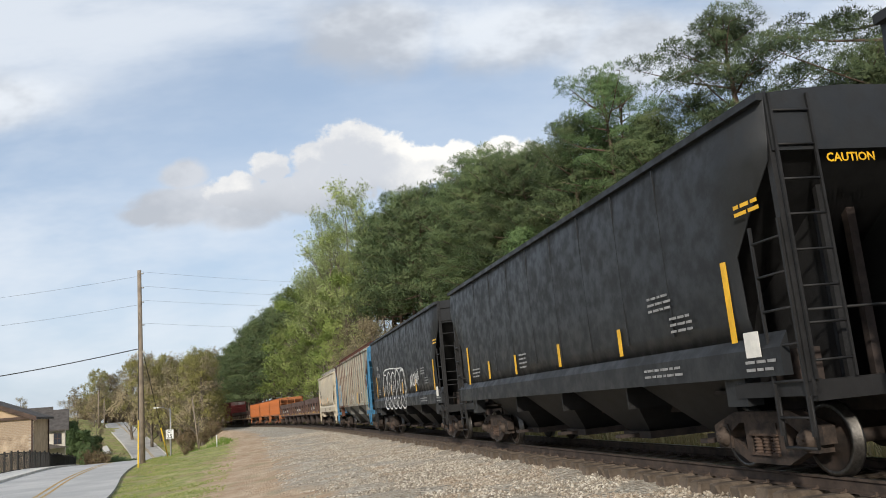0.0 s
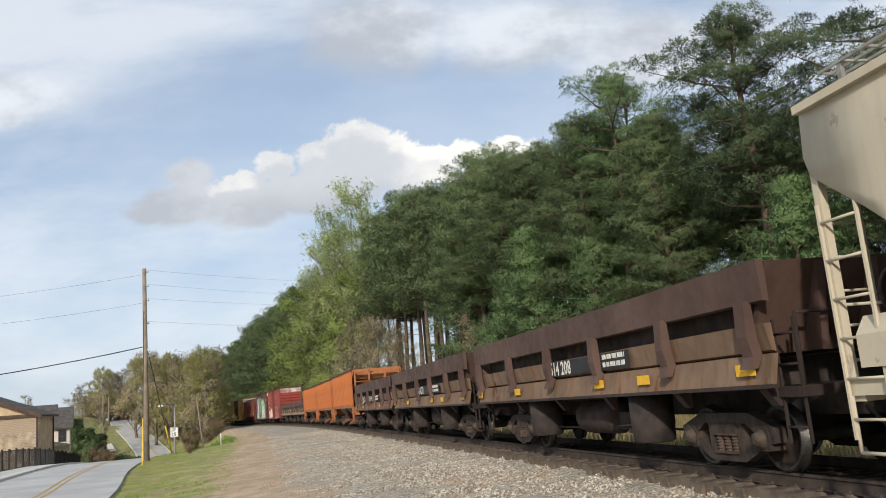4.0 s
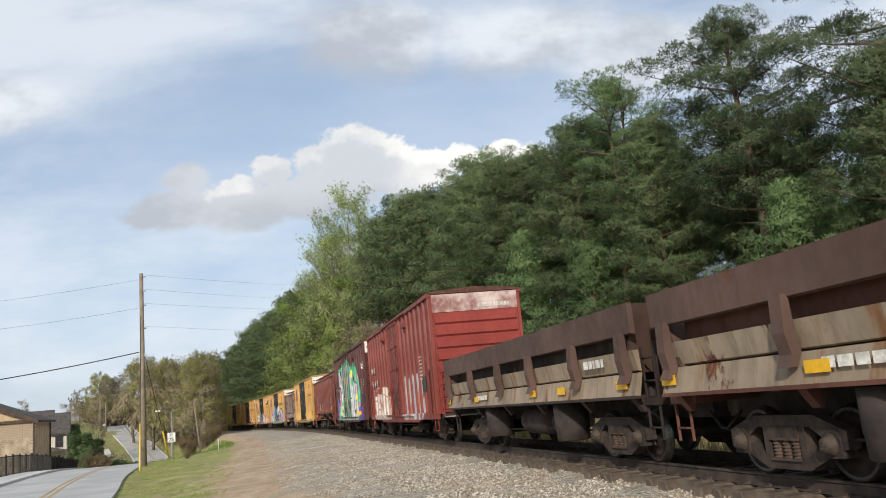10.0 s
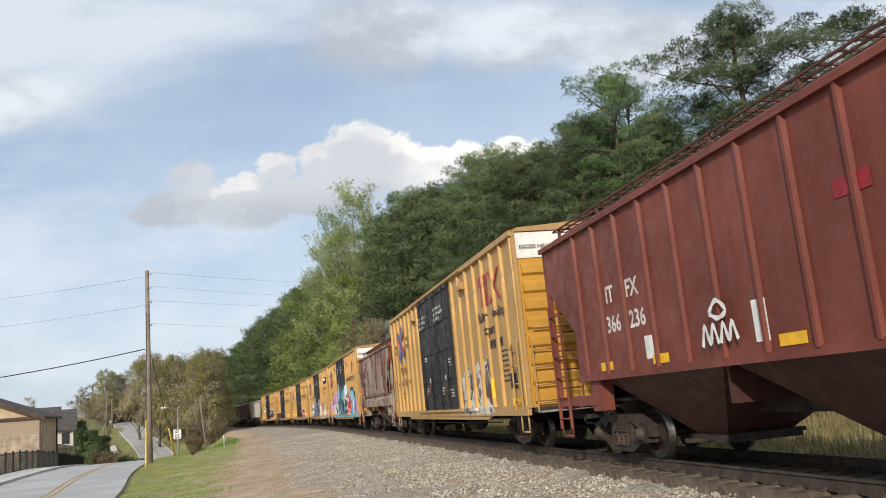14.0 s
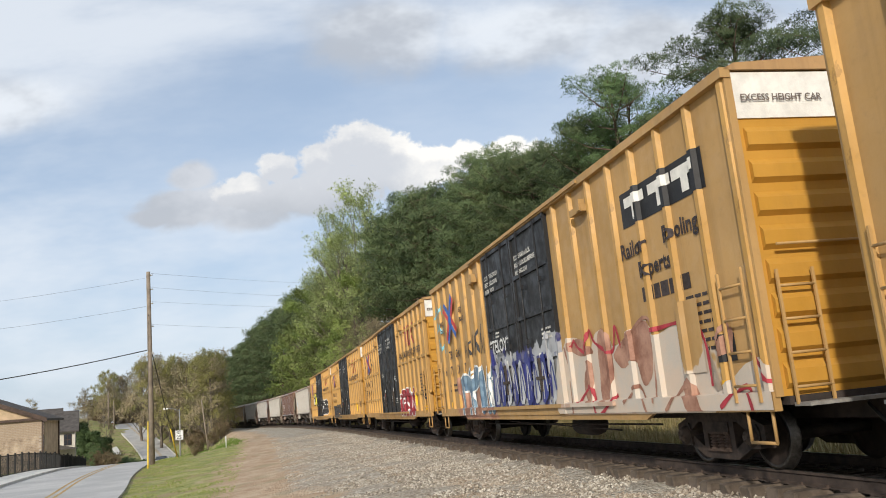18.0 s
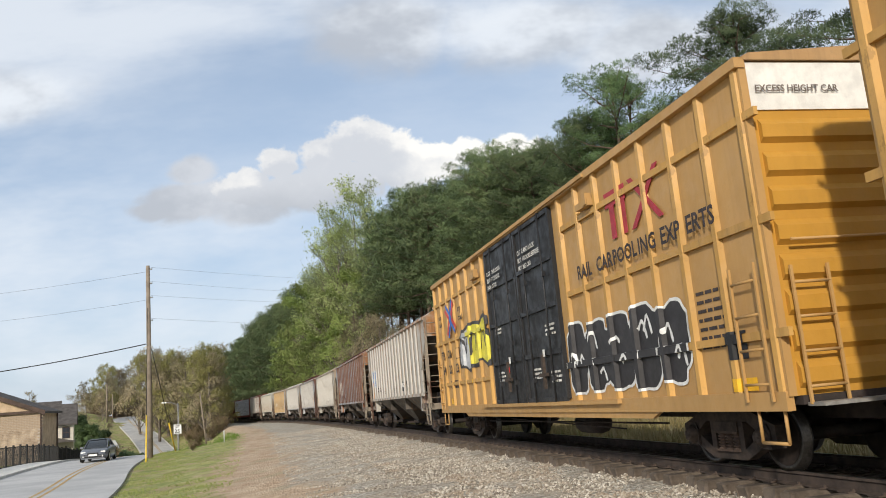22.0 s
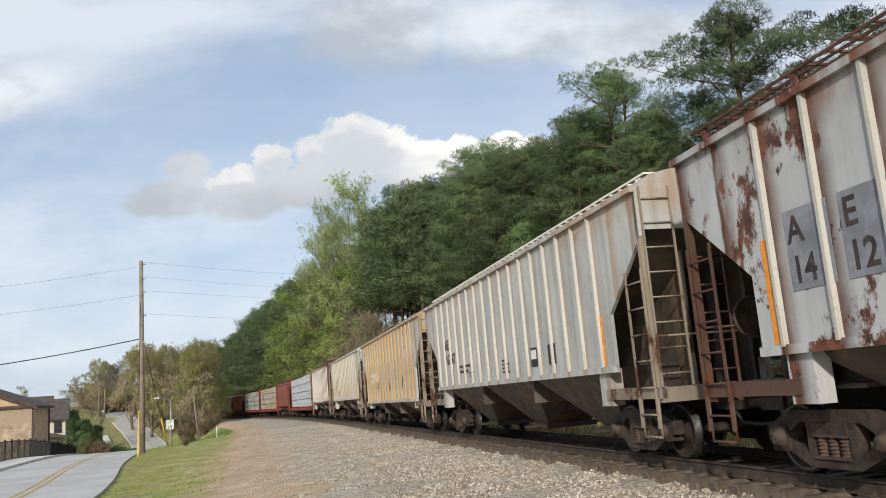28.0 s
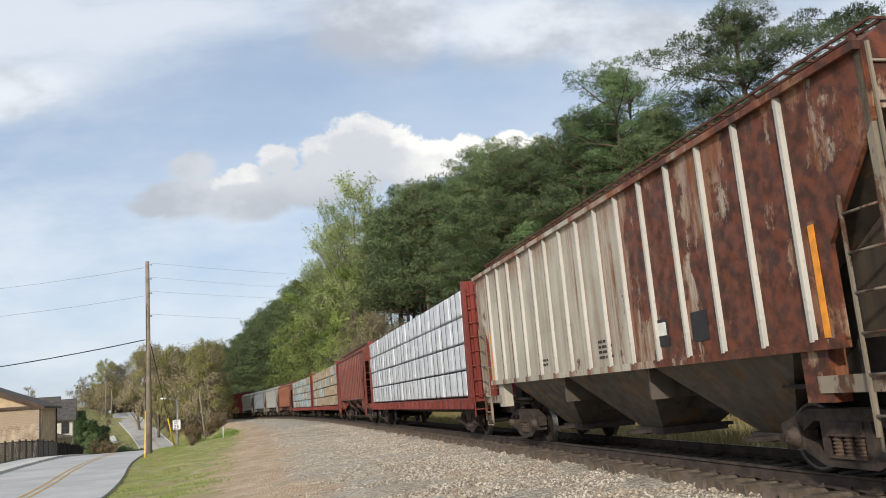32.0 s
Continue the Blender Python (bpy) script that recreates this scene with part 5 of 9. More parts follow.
H4P = paint("blue_grey_rusted", (0.47, 0.48, 0.49), fade=.25, grime=.2, rust=.36, spots=1.0, seed=6, area=(-2, -7.5), rust_col=(.17, .06, .03), beside=(-6.35, .907, 1.0, (.16, .06, .03)))
H5P = paint("off_white_paint", (0.49, 0.50, 0.49), fade=.25, grime=.45, spots=.3, seed=8, beside=(-6.4, .80, .6, (.36, .19, .07)))
H6P = paint("amber_stained_paint", (0.52, 0.51, 0.48), rust=.10, fade=.3, grime=.3, spots=.6, seed=10, beside=(-6.45, .86, .9, (.42, .23, .07)))
H7P = paint("clean_cream_paint", (0.53, 0.51, 0.44), fade=.15, grime=.4, streak=.05, seed=11)
H8P = paint("heavy_rust_paint", (0.52, 0.48, 0.40), fade=.3, grime=.35, rust=.16, streak=.30, seed=13, area=(.2, 3.6, 2.2), rust_col=(.15, .045, .022), beside=(-6.5, .914, .95, (.22, .075, .032)))
# grime and rust, on a base darkened to stand for shade below the car
BAY = paint("bay_shade_grime_paint", (0.105, 0.088, 0.072), fade=.45, grime=.6, rust=.25, streak=.3, rust_col=(.05, .03, .02))
PALE_L = paint("ladder_cream", (0.30, 0.25, 0.19), fade=.4, grime=.5, rust=.55, rust_col=(.10, .045, .025))
RUSTY_L = paint("ladder_rust", (0.10, 0.05, 0.035), fade=.3, grime=.3, rust=.4)
CBR = paint("red_flat_paint", (0.21, 0.035, 0.025), fade=.3, grime=.3, rust=.15)
GRY = paint("grey_hopper_paint", (0.33, 0.33, 0.31), fade=.3, grime=.35, streak=.2, seed=15)
BLG = paint("blue_grey_hopper_paint", (0.20, 0.22, 0.25), fade=.3, grime=.3, streak=.2, seed=16)
WHT = paint("white_hopper_paint", (0.58, 0.56, 0.50), fade=.2, grime=.2, seed=17)
ORH = paint("orange_rust_hopper_paint", (0.28, 0.09, 0.04), fade=.4, grime=.3, rust=.3, seed=18)
RUST_RIB = paint("rusted_rib_paint", (0.115, 0.045, 0.025), fade=.45, grime=.35, rust=.35, streak=.3, seed=22)
AMBER_RIB = paint("amber_rib_paint", (0.50, 0.33, 0.14), fade=.35, grime=.25, rust=.12, streak=.3, seed=23)
PALE_RIB = paint("pale_rib_paint", (0.49, 0.47, 0.43), fade=.3, grime=.6, streak=.7, spots=1.0, rust=.22, seed=21, rust_col=(.26, .12, .05))

# lengths over the couplings, from the head of the train
LENGTHS = [17.8, 17.76, 17.74, 18.03, 13.04, 14.98, 14.43, 14.61, 13.96, 13.62, 14.01, 14.2, 14.21, 18.06, 17.54, 18.86, 20.22, 12.82, 20.44, 20.64, 20.7,
           20.7, 20.69, 19.15, 18.16, 18.16, 18.14, 17.47, 17.93, 17.91, 16.84, 24.28, 16.75, 24.38, 23.45, 17.78, 17.96, 17.95, 18.03, 20.27, 20.3, 20.3, 20.3]
TRAIN = []          # (car, length over its couplings, distance between trucks)


def join(car, tc):
    TRAIN.append((car, LENGTHS[len(TRAIN)], tc))
    return car


def reflectors(car, xs, mat, z0=1.62, z1=2.2, y=-1.60):
    for x in xs:
        patch(car, x, x + .12, z0, z1, mat, y, "reflector", "worn yellow reflector strip")


def hopper_signs(car, x, z, cap, text, mat=M_LETTER_D, y=-1.567, gap=None):
    for i, (dx, dz, s) in enumerate(text):
        words(car, s, x + dx, z + dz, cap, mat, y)


# black smooth-sided hoppers
for i in range(3):
    c = covered_hopper("black smooth-sided covered hopper car with sprayed lettering" if i == 2 else "black smooth-sided covered hopper car on rails", 7.95, (BLK, BLK_D, BLK_D), ribs=0, bays=4, top=4.33, bot=1.42, smooth=True, walk=False, peak=.16, cut=1.25)
    join(c, 12.4)
    reflectors(c, (-4.4, -2.2, .6, 3.4), M_YELLOW, 1.72, 2.15, -1.612)
    for x in (6.66, -6.42):
        patch(c, x, x + .12, 1.65, 2.65, M_YELLOW, -1.612, "reflector", "long yellow reflector strip")
    patch(c, 6.95, 7.25, 1.45, 1.75, M_WHITE, -1.63, "placard", "white square placard")
    for x, z, w, n in ((-5.9, 2.0, .7, 3), (4.6, 2.45, .7, 3), (5.2, 2.1, .6, 3), (-1.8, 2.1, .5, 4), (6.9, 1.38, .6, 2), (4.2, 1.42, 1.2, 2)):
        bars(c, x, z, w, n, M_LETTER_G, h=.035, y=-1.628)
    if i == 2:
        words(c, "487184", -6.1, 2.6, .2, M_LETTER_G, -1.612)
        bars(c, -6.1, 2.95, .6, 1, M_LETTER_G, h=.2, y=-1.612)
        strokes(c, [[(2.5, 1.85), (2.65, 2.3), (2.8, 1.9), (2.95, 2.35), (3.05, 1.95)], [(3.1, 1.95), (3.2, 2.3), (3.4, 2.25), (3.35, 1.95), (3.15, 1.95)], [(3.5, 1.95), (3.6, 2.4), (3.75, 2.0), (3.95, 2.35), (4.0, 1.9)], [(4.05, 2.5), (4.2, 2.1)]], .03, M_SPRAY_W, -1.64)
        for k in range(5):
            q = -4.0 + 1.08 * k
            strokes(c, [[(q, 1.3), (q - .12, 2.1), (q + .2, 2.6 + .08 * (k % 2)), (q + .8, 2.55), (q + 1.0, 2.0), (q + .95, 1.25), (q + .5, 1.15), (q, 1.3)]], .03, M_SPRAY_W, -1.64)
            strokes(c, [[(q + .35, 1.5), (q + .3, 2.0), (q + .55, 2.25), (q + .65, 1.9)]], .022, M_SPRAY_W, -1.64)
            strokes(c, [[(q + .2, 1.25), (q + .45, 1.6), (q + .8, 1.3)]], .022, M_SPRAY_W, -1.64)
        strokes(c, [[(-4.2, 2.2), (-3.9, 2.75), (-2.6, 2.85), (-.5, 2.75), (1.2, 2.6), (1.6, 1.6)]], .025, M_SPRAY_W, -1.64)
    words(c, "CAUTION", 8.0, 3.55, .10, M_YELLOW, -.9, 1)
    bars(c, 7.2, 3.2, .5, 2, M_YELLOW, y=-1.66)
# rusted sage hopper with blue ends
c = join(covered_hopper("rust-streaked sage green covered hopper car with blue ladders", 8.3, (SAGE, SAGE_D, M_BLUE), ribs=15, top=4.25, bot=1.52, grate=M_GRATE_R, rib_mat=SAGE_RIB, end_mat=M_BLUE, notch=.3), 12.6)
patch(c, -6.27, -4.92, 1.56, 2.90, M_SIGN_BLUE, -1.563, "number_panel", "pale blue number panel")
for dx, s in ((0, "CM"), (.78, "PX")):
    words(c, s, -6.16 + dx, 2.52, .24, M_LETTER_D, -1.573)
for dx, s in ((0, "252"), (.78, "312")):
    words(c, s, -6.20 + dx, 2.08, .24, M_LETTER_D, -1.573)
bars(c, -6.10, 1.92, 1.0, 2, M_LETTER_D, y=-1.573, pitch=.13, h=.06)
reflectors(c, (-6.62, -3.9, -.3, 3.2), M_YELLOW, 1.56, 2.2, -1.57)
patch(c, 3.75, 4.35, 1.62, 2.1, M_BLACK, -1.568, "stencil_panel", "black stencil panel")
patch(c, 5.0, 5.6, 1.62, 2.15, M_WHITE, -1.566, "stencil_panel", "white framed stencil panel")
patch(c, 5.06, 5.54, 1.70, 2.10, M_BLACK, -1.573, "stencil_panel")
strokes(c, [[(-3.4, 1.6), (-3.1, 2.1), (-2.8, 1.7), (-2.6, 2.2), (-2.5, 1.6)], [(-3.0, 1.7), (-2.2, 2.0)]], .035, M_SPRAY_K, -1.575)
strokes(c, [[(.1, 1.7), (.3, 2.2), (.6, 1.9), (.9, 2.2), (1.1, 1.8), (1.6, 2.1)]], .03, M_SPRAY_W, -1.575)
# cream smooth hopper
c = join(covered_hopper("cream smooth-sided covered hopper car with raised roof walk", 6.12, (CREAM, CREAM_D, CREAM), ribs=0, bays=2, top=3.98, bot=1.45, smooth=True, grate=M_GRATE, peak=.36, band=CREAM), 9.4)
reflectors(c, (-5.0, -2.9, -1.2, 1.0), M_ORANGE, 1.85, 2.3, -1.612)
words(c, "304757", -4.85, 2.32, .26, M_LETTER_D, -1.612)
bars(c, -4.95, 2.72, .7, 1, M_LETTER_D, h=.26, y=-1.612)
bars(c, -4.7, 1.95, .9, 2, M_LETTER_D, y=-1.612)
bars(c, -1.5, 1.52, .9, 4, M_LETTER_D, y=-1.63, pitch=.1)
bars(c, .9, 1.98, 1.0, 2, M_LETTER_D, y=-1.612)
bars(c, 2.0, 1.50, 1.4, 2, M_LETTER_D, y=-1.63)
# side-dump cars, the first two with stone
def dump_signs(c, number, tan):
    if number:
        patch(c, -1.0, 1.35, 1.56, 1.84, M_BLACK, -1.555, "number_panel", "black number panel")
        words(c, number, -.85, 1.585, .25, M_LETTER_L, -1.565)
        patch(c, 1.75, 2.9, 1.56, 1.84, M_BLACK, -1.553, "number_panel")
        bars(c, 1.85, 1.74, .9, 2, M_LETTER_L, y=-1.562, h=.08, pitch=.13)
    else:
        bars(c, -3.0, 1.30, 1.0, 1, M_LETTER_L, y=-1.60, h=.12)
        bars(c, 4.6, 1.66, .9, 1, M_LETTER_L, y=-1.56, h=.14)
    for x in (-6.6, -3.3, 1.45, 3.2, 6.0):
        patch(c, x, x + .42, 1.26, 1.40, M_YELLOW, -1.60, "reflector", "yellow reflector plate")


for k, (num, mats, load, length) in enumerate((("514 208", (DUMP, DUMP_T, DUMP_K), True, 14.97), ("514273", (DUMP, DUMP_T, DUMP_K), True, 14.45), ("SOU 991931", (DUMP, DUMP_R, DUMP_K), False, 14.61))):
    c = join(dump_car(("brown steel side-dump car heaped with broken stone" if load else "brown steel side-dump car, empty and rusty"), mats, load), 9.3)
    dump_signs(c, num, k)
    if k == 2:
        strokes(c, [[(-3.2, 1.6), (-3.0, 1.9), (-2.7, 1.65), (-2.3, 1.9), (-2.0, 1.6)], [(-3.3, 1.5), (-2.2, 1.65)]], .03, M_SPRAY_W, -1.6)
# orange ballast hoppers
for k, (num, num2) in enumerate((("994", "740"), ("994", "600"), ("994", "633"))):
    c = join(ballast_hopper("orange ribbed open ballast hopper with rust stains", (ORG, ORG_D)), 9.6)
    if k < 2:
        patch(c, -4.25, -3.60, 1.62, 2.6, M_BLACK, -1.565, "number_panel", "black number panel")
        patch(c, -3.36, -2.7, 1.62, 2.5, M_BLACK, -1.565, "number_panel")
    words(c, num, -4.19, 1.92, .28, M_LETTER_L, -1.575)
    words(c, num2, -3.30, 1.92, .28, M_LETTER_L, -1.575)
    words(c, "MW", -2.22, 1.98, .28, M_LETTER_L, -1.575)
    bars(c, -4.15, 1.78, .5, 2, M_LETTER_L, y=-1.575)
    for i in range(5):
        patch(c, -5.4 + (i % 2) * .5, -4.9 + (i % 2) * .5, 2.95 + i * .11, 3.0 + i * .11, M_LETTER_L, -1.567, "owner_mark", "faded pale stripes of an owner's mark")
    for x in (-5.4, -3.4, -.5, 2.2, 4.6):
        patch(c, x, x + .5, 1.58, 1.73, M_YELLOW, -1.567, "reflector", "yellow reflector plate")
    for x in (.9, 2.0):
        patch(c, x, x + .55, 1.95, 2.2, M_BLACK, -1.567, "stencil_panel")
    patch(c, 3.3, 4.0, 1.7, 2.15, M_WHITE, -1.563, "stencil_panel", "white framed stencil panel")
    patch(c, 3.36, 3.94, 1.76, 2.1, M_BLACK, -1.57, "stencil_panel")
    bars(c, -1.6, 2.55, .5, 5, M_LETTER_L, y=-1.575)
    strokes(c, [[(-.35, 1.9), (-.1, 2.15), (.1, 1.9), (.35, 2.1), (.5, 1.9)]], .03, M_SPRAY_K, -1.575)
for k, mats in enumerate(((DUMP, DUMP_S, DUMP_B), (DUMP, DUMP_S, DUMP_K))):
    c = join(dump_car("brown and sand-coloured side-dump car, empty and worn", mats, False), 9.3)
    dump_signs(c, "", k)
# red and maroon boxcars
c = join(boxcar("faded red boxcar with sprayed lettering along its foot", 7.98, RED1, [(-1.45, 1.4)], RED1, RED_END, top=4.93, ribs_l=8, ribs_r=8, tc=11.9, roof_mat=M_GRATE_R, cap_mat=M_CAP_W), 11.9)
for w, x, z in (("CM", -7.05, 3.05), ("EX", -6.12, 3.05), ("15", -6.93, 2.42), ("06", -6.10, 2.42), ("59", -5.40, 2.42)):
    words(c, w, x, z, .27, M_LETTER_L, -1.633)
bars(c, -6.95, 2.2, .35, 8, M_LETTER_L, y=-1.575, pitch=.12)
bars(c, -6.05, 2.25, .5, 2, M_LETTER_L, y=-1.575)
patch(c, -5.35, -5.0, 2.0, 2.34, M_LETTER_L, -1.566, "notice_plate", "small framed notice plate")
patch(c, -5.32, -5.03, 2.03, 2.31, RED1, -1.60, "notice_plate")
sprayed_patch(c, [(-6.4, .85), (-6.3, 1.7), (-5.6, 2.15), (-4.6, 2.0), (-3.6, 2.3), (-2.2, 2.1), (-1.6, .85)], M_SPRAY_C, -1.636, 21, .04)
sprayed_forms(c, 6, -6.35, -1.9, .82, 2.05, M_SPRAY_M, M_SPRAY_N, -1.650, 22, fat=.24, core=.20)
patch(c, -4.75, -4.62, 1.25, 1.75, M_YELLOW, -1.70, "reflector", "yellow reflector strip")
bars(c, 5.3, 3.0, .9, 7, M_LETTER_L, y=-1.575, pitch=.13)
patch(c, 5.6, 6.3, 1.75, 2.3, M_BLACK, -1.568, "stencil_panel", "black stencil panel")
words(c, "CMEX 150659", 7.95, 4.42, .13, M_LETTER_L, .1, 1)
reflectors(c, (2.4, 4.1, -3.6), M_YELLOW, 1.2, 1.7, -1.57)
c = join(boxcar("maroon boxcar covered in green and silver graffiti", 7.9, MAR, [(-2.6, -.55), (-.55, 1.5)], MAR, MAR_END, top=5.02, ribs_l=6, ribs_r=7, tc=11.8, roof_mat=M_GRATE_R), 11.8)
for s, x, z in (("AT", -7.5, 2.75), ("W", -6.5, 2.75), ("14", -7.5, 2.2), ("16", -6.55, 2.2), ("8", -5.7, 2.2)):
    words(c, s, x, z, .26, M_LETTER_L, -1.575)
bars(c, -7.1, 1.95, .9, 2, M_LETTER_L, y=-1.575)
for z in (3.0, 2.86):
    bars(c, 5.9, z, 1.2, 5, M_LETTER_L, y=-1.575, pitch=.14)
patch(c, 6.5, 7.1, 1.75, 2.2, M_BLACK, -1.568, "stencil_panel")
sprayed_patch(c, [(-6.0, .78), (-6.35, 1.5), (-5.2, 1.75), (-4.65, 2.2), (-4.9, 2.9), (-5.46, 3.5), (-5.23, 4.2), (-4.4, 4.2), (-3.33, 4.2), (-3.16, 4.42), (-2.48, 4.39), (-1.47, 4.2), (-1.27, 3.92), (-1.06, 4.35), (.22, 4.56), (1.13, 4.45)
                  , (1.69, 3.95), (2.77, 3.89), (3.07, 4.17), (3.73, 4.14), (3.98, 3.81), (4.88, 3.34), (5.1, 2.62), (5.46, 2.25), (5.44, 1.95), (4.31, 1.52), (4.32, 1.07), (4.66, .78)], M_GREEN_S, -1.64, 31, .02)
sprayed_patch(c, [(-5.13, 4.06), (-4.5, 3.85), (-4.07, 3.63), (-3.93, 4.1), (-3.2, 4.28), (-2.29, 4.14), (-2.05, 3.81), (-1.72, 3.59), (-1.82, 2.97), (-2.0, 2.31), (-2.35, 2.17), (-2.58, 1.95), (-2.55, 1.49), (-2.47, .93), (-2.77, .8), (-5.45, .8)
                  , (-5.04, 1.31), (-5.31, 1.71), (-4.49, 1.89), (-4.83, 2.84), (-5.37, 3.56)], M_SPRAY_S, -1.665, 32, .02)
sprayed_patch(c, [(-1.6, .8), (-1.7, 2.2), (-1.5, 3.6), (-.9, 4.1), (.2, 4.25), (1.0, 4.1), (1.5, 3.6), (2.0, 2.9), (2.15, 1.8), (2.2, .8)], M_SPRAY_S, -1.665, 33, .03)
sprayed_patch(c, [(2.95, .9), (2.9, 2.6), (3.1, 3.7), (3.5, 3.85), (3.9, 3.2), (4.3, 2.4), (4.9, 2.2), (4.2, 1.6), (3.9, .9)], M_SPRAY_S, -1.665, 34, .03)
for k, pts in enumerate(([(-2.95, 3.92), (-2.26, 2.93), (-2.6, 3.0), (-2.91, 3.26)], [(-2.2, 2.2), (-1.9, 1.5), (-2.3, 1.27), (-2.6, .8), (-1.7, .8), (-1.5, 2.0)], [(-4.1, 1.65), (-3.85, 2.1), (-3.4, 2.1), (-3.2, 1.65), (-3.5, 1.2), (-3.95, 1.2)],
                         [(-4.7, 2.9), (-4.4, 2.3), (-4.1, 2.6), (-4.3, 3.1)], [(-1.3, 1.0), (-1.2, 2.6), (-.6, 3.2), (-.75, 2.2), (-.4, 1.2)], [(.4, 1.0), (.2, 2.6), (.9, 3.4), (1.3, 2.2), (.9, 1.7), (1.1, 1.0)], [(-.2, 3.3), (.3, 4.0), (.8, 3.6)],
                         [(-5.2, .8), (-5.0, 1.2), (-4.6, .9), (-4.4, 1.5), (-4.2, .8)], [(3.2, 2.0), (3.4, 3.3), (3.7, 2.6), (3.6, 1.4)], [(-3.6, 3.9), (-3.3, 2.9), (-3.1, 3.5), (-3.0, 4.1)])):
    sprayed_patch(c, pts, M_GREEN_S, -1.69, 40 + k, .01)
for x, z, w, h in ((-4.55, 3.72, .5, .22), (-3.95, 1.55, .5, .25), (-2.2, 1.95, .35, .35), (-.9, 1.8, .4, .5), (.15, 2.9, .3, .6), (1.8, 3.4, .7, .4), (3.1, 1.1, .35, .8), (3.75, 2.0, .3, .35), (-1.5, 3.0, .3, .5), (.8, 1.2, .3, .4)):
    sprayed_patch(c, [(x, z), (x + w * .1, z + h), (x + w, z + h * .8), (x + w * .9, z + h * .1)], M_SPRAY_Y, -1.70, int(x * 10) + 70, .02)
for x, z in ((-4.2, 3.5), (-3.75, 3.1), (-3.3, 2.45), (-2.35, 3.6), (-5.15, 1.25), (-4.75, 1.1), (-3.2, .98), (-2.95, 1.7), (3.55, 2.9), (-.2, 2.2)):
    sprayed_patch(c, [(x, z + .35), (x + .07, z + .08), (x + .02, z - .05), (x - .06, z + .05)], M_PAINT_RED, -1.71, int(x * 9) + 90, .004)
for line in ([(-4.16, 2.59), (-3.38, 2.66), (-2.64, 2.33), (-2.46, 1.78), (-2.8, .9)], [(-5.2, 3.95), (-4.85, 2.9), (-4.55, 2.1)], [(-3.95, 4.05), (-3.8, 3.0), (-3.6, 2.7)], [(-2.1, 3.8), (-1.85, 3.0), (-2.3, 2.2)], [(-3.1, 3.6), (-2.9, 3.2), (-2.5, 3.1), (-2.2, 2.85)],
             [(-5.3, 1.6), (-5.0, 1.0), (-4.6, 1.4), (-4.3, .9)], [(-2.5, 1.4), (-2.2, 1.1), (-1.8, 1.4)], [(-1.6, 3.5), (-1.3, 2.7), (-1.5, 1.6)], [(-.4, 3.9), (-.2, 2.9), (.1, 2.0), (-.2, 1.0)], [(1.3, 3.6), (1.4, 2.4), (1.9, 1.4)], [(2.95, 3.5), (3.1, 2.0), (2.9, 1.1)], [(3.9, 3.1), (4.25, 2.3), (4.0, 1.6)]):
    strokes(c, [line], .022, M_SPRAY_K, -1.74)
for x, z in ((-4.4, 2.95), (-3.9, 3.3), (-2.7, 3.1), (-3.75, 1.5), (-1.95, 1.5), (-.9, 3.4), (.9, 2.0), (3.6, 2.3)):
    strokes(c, [[(x, z), (x + .07, z + .22), (x + .13, z + .02), (x + .06, z - .2), (x, z)]], .018, M_SPRAY_K, -1.74)
strokes(c, [[(-5.0, 2.5), (-4.75, 2.1), (-5.2, 1.78), (-6.0, 1.7), (-6.42, 1.5), (-6.35, .85)]], .075, M_SPRAY_P, -1.70)
strokes(c, [[(4.4, 3.6), (4.9, 3.3), (5.15, 2.7), (5.55, 2.3), (5.5, 1.9), (4.4, 1.5)]], .075, M_SPRAY_P, -1.70)
sprayed_patch(c, [(3.4, 2.3), (3.7, 2.75), (4.5, 2.6), (4.9, 2.8), (4.6, 2.4), (3.9, 2.45)], M_SPRAY_P, -1.71, 60, .02)
sprayed_patch(c, [(-6.86, 2.22), (-6.2, 2.0), (-5.48, 2.06), (-5.45, 1.73), (-6.39, 1.59), (-6.44, .85), (-7.3, .85)], M_INDIGO, -1.65, 61, .02)
sprayed_patch(c, [(4.31, 1.52), (5.43, 1.92), (5.84, 1.61), (6.3, 1.24), (6.34, .83), (4.67, .8), (4.32, 1.07)], M_INDIGO, -1.65, 62, .02)
for x, z, w in ((6.05, 2.05, .22), (6.3, 1.75, .2), (6.2, 1.4, .25), (6.75, 1.0, .18)):
    sprayed_patch(c, [(x - w, z), (x, z + .32), (x + w, z), (x, z - .3)], M_SPRAY_K, -1.66, int(z * 10), .01)
    sprayed_patch(c, [(x - w * .6, z), (x, z + .22), (x + w * .6, z), (x, z - .2)], M_INDIGO, -1.69, int(z * 10), .01)
for x in (-6.7, -4.4, -2.85, 3.5, 4.9):
    patch(c, x, x + .5, 1.14, 1.32, M_YELLOW, -1.80, "reflector", "yellow reflector plate")
words(c, "EXCESS HEIGHT CAR", 7.87, 4.62, .11, M_LETTER_D, -1.4, 1)
for z in (4.2, 3.7, 3.1, 1.9):
    words(c, "DO NOT HUMP" if z < 2 else "36 INCH WHEELS", 7.97, z, .09, M_LETTER_L, .4, 1)
strokes(c, [[(6.6, 3.5), (6.7, 4.0), (6.9, 3.6), (7.1, 4.0), (7.3, 3.5)], [(6.5, 3.9), (7.4, 3.7)]], .03, M_SPRAY_W, -1.6)
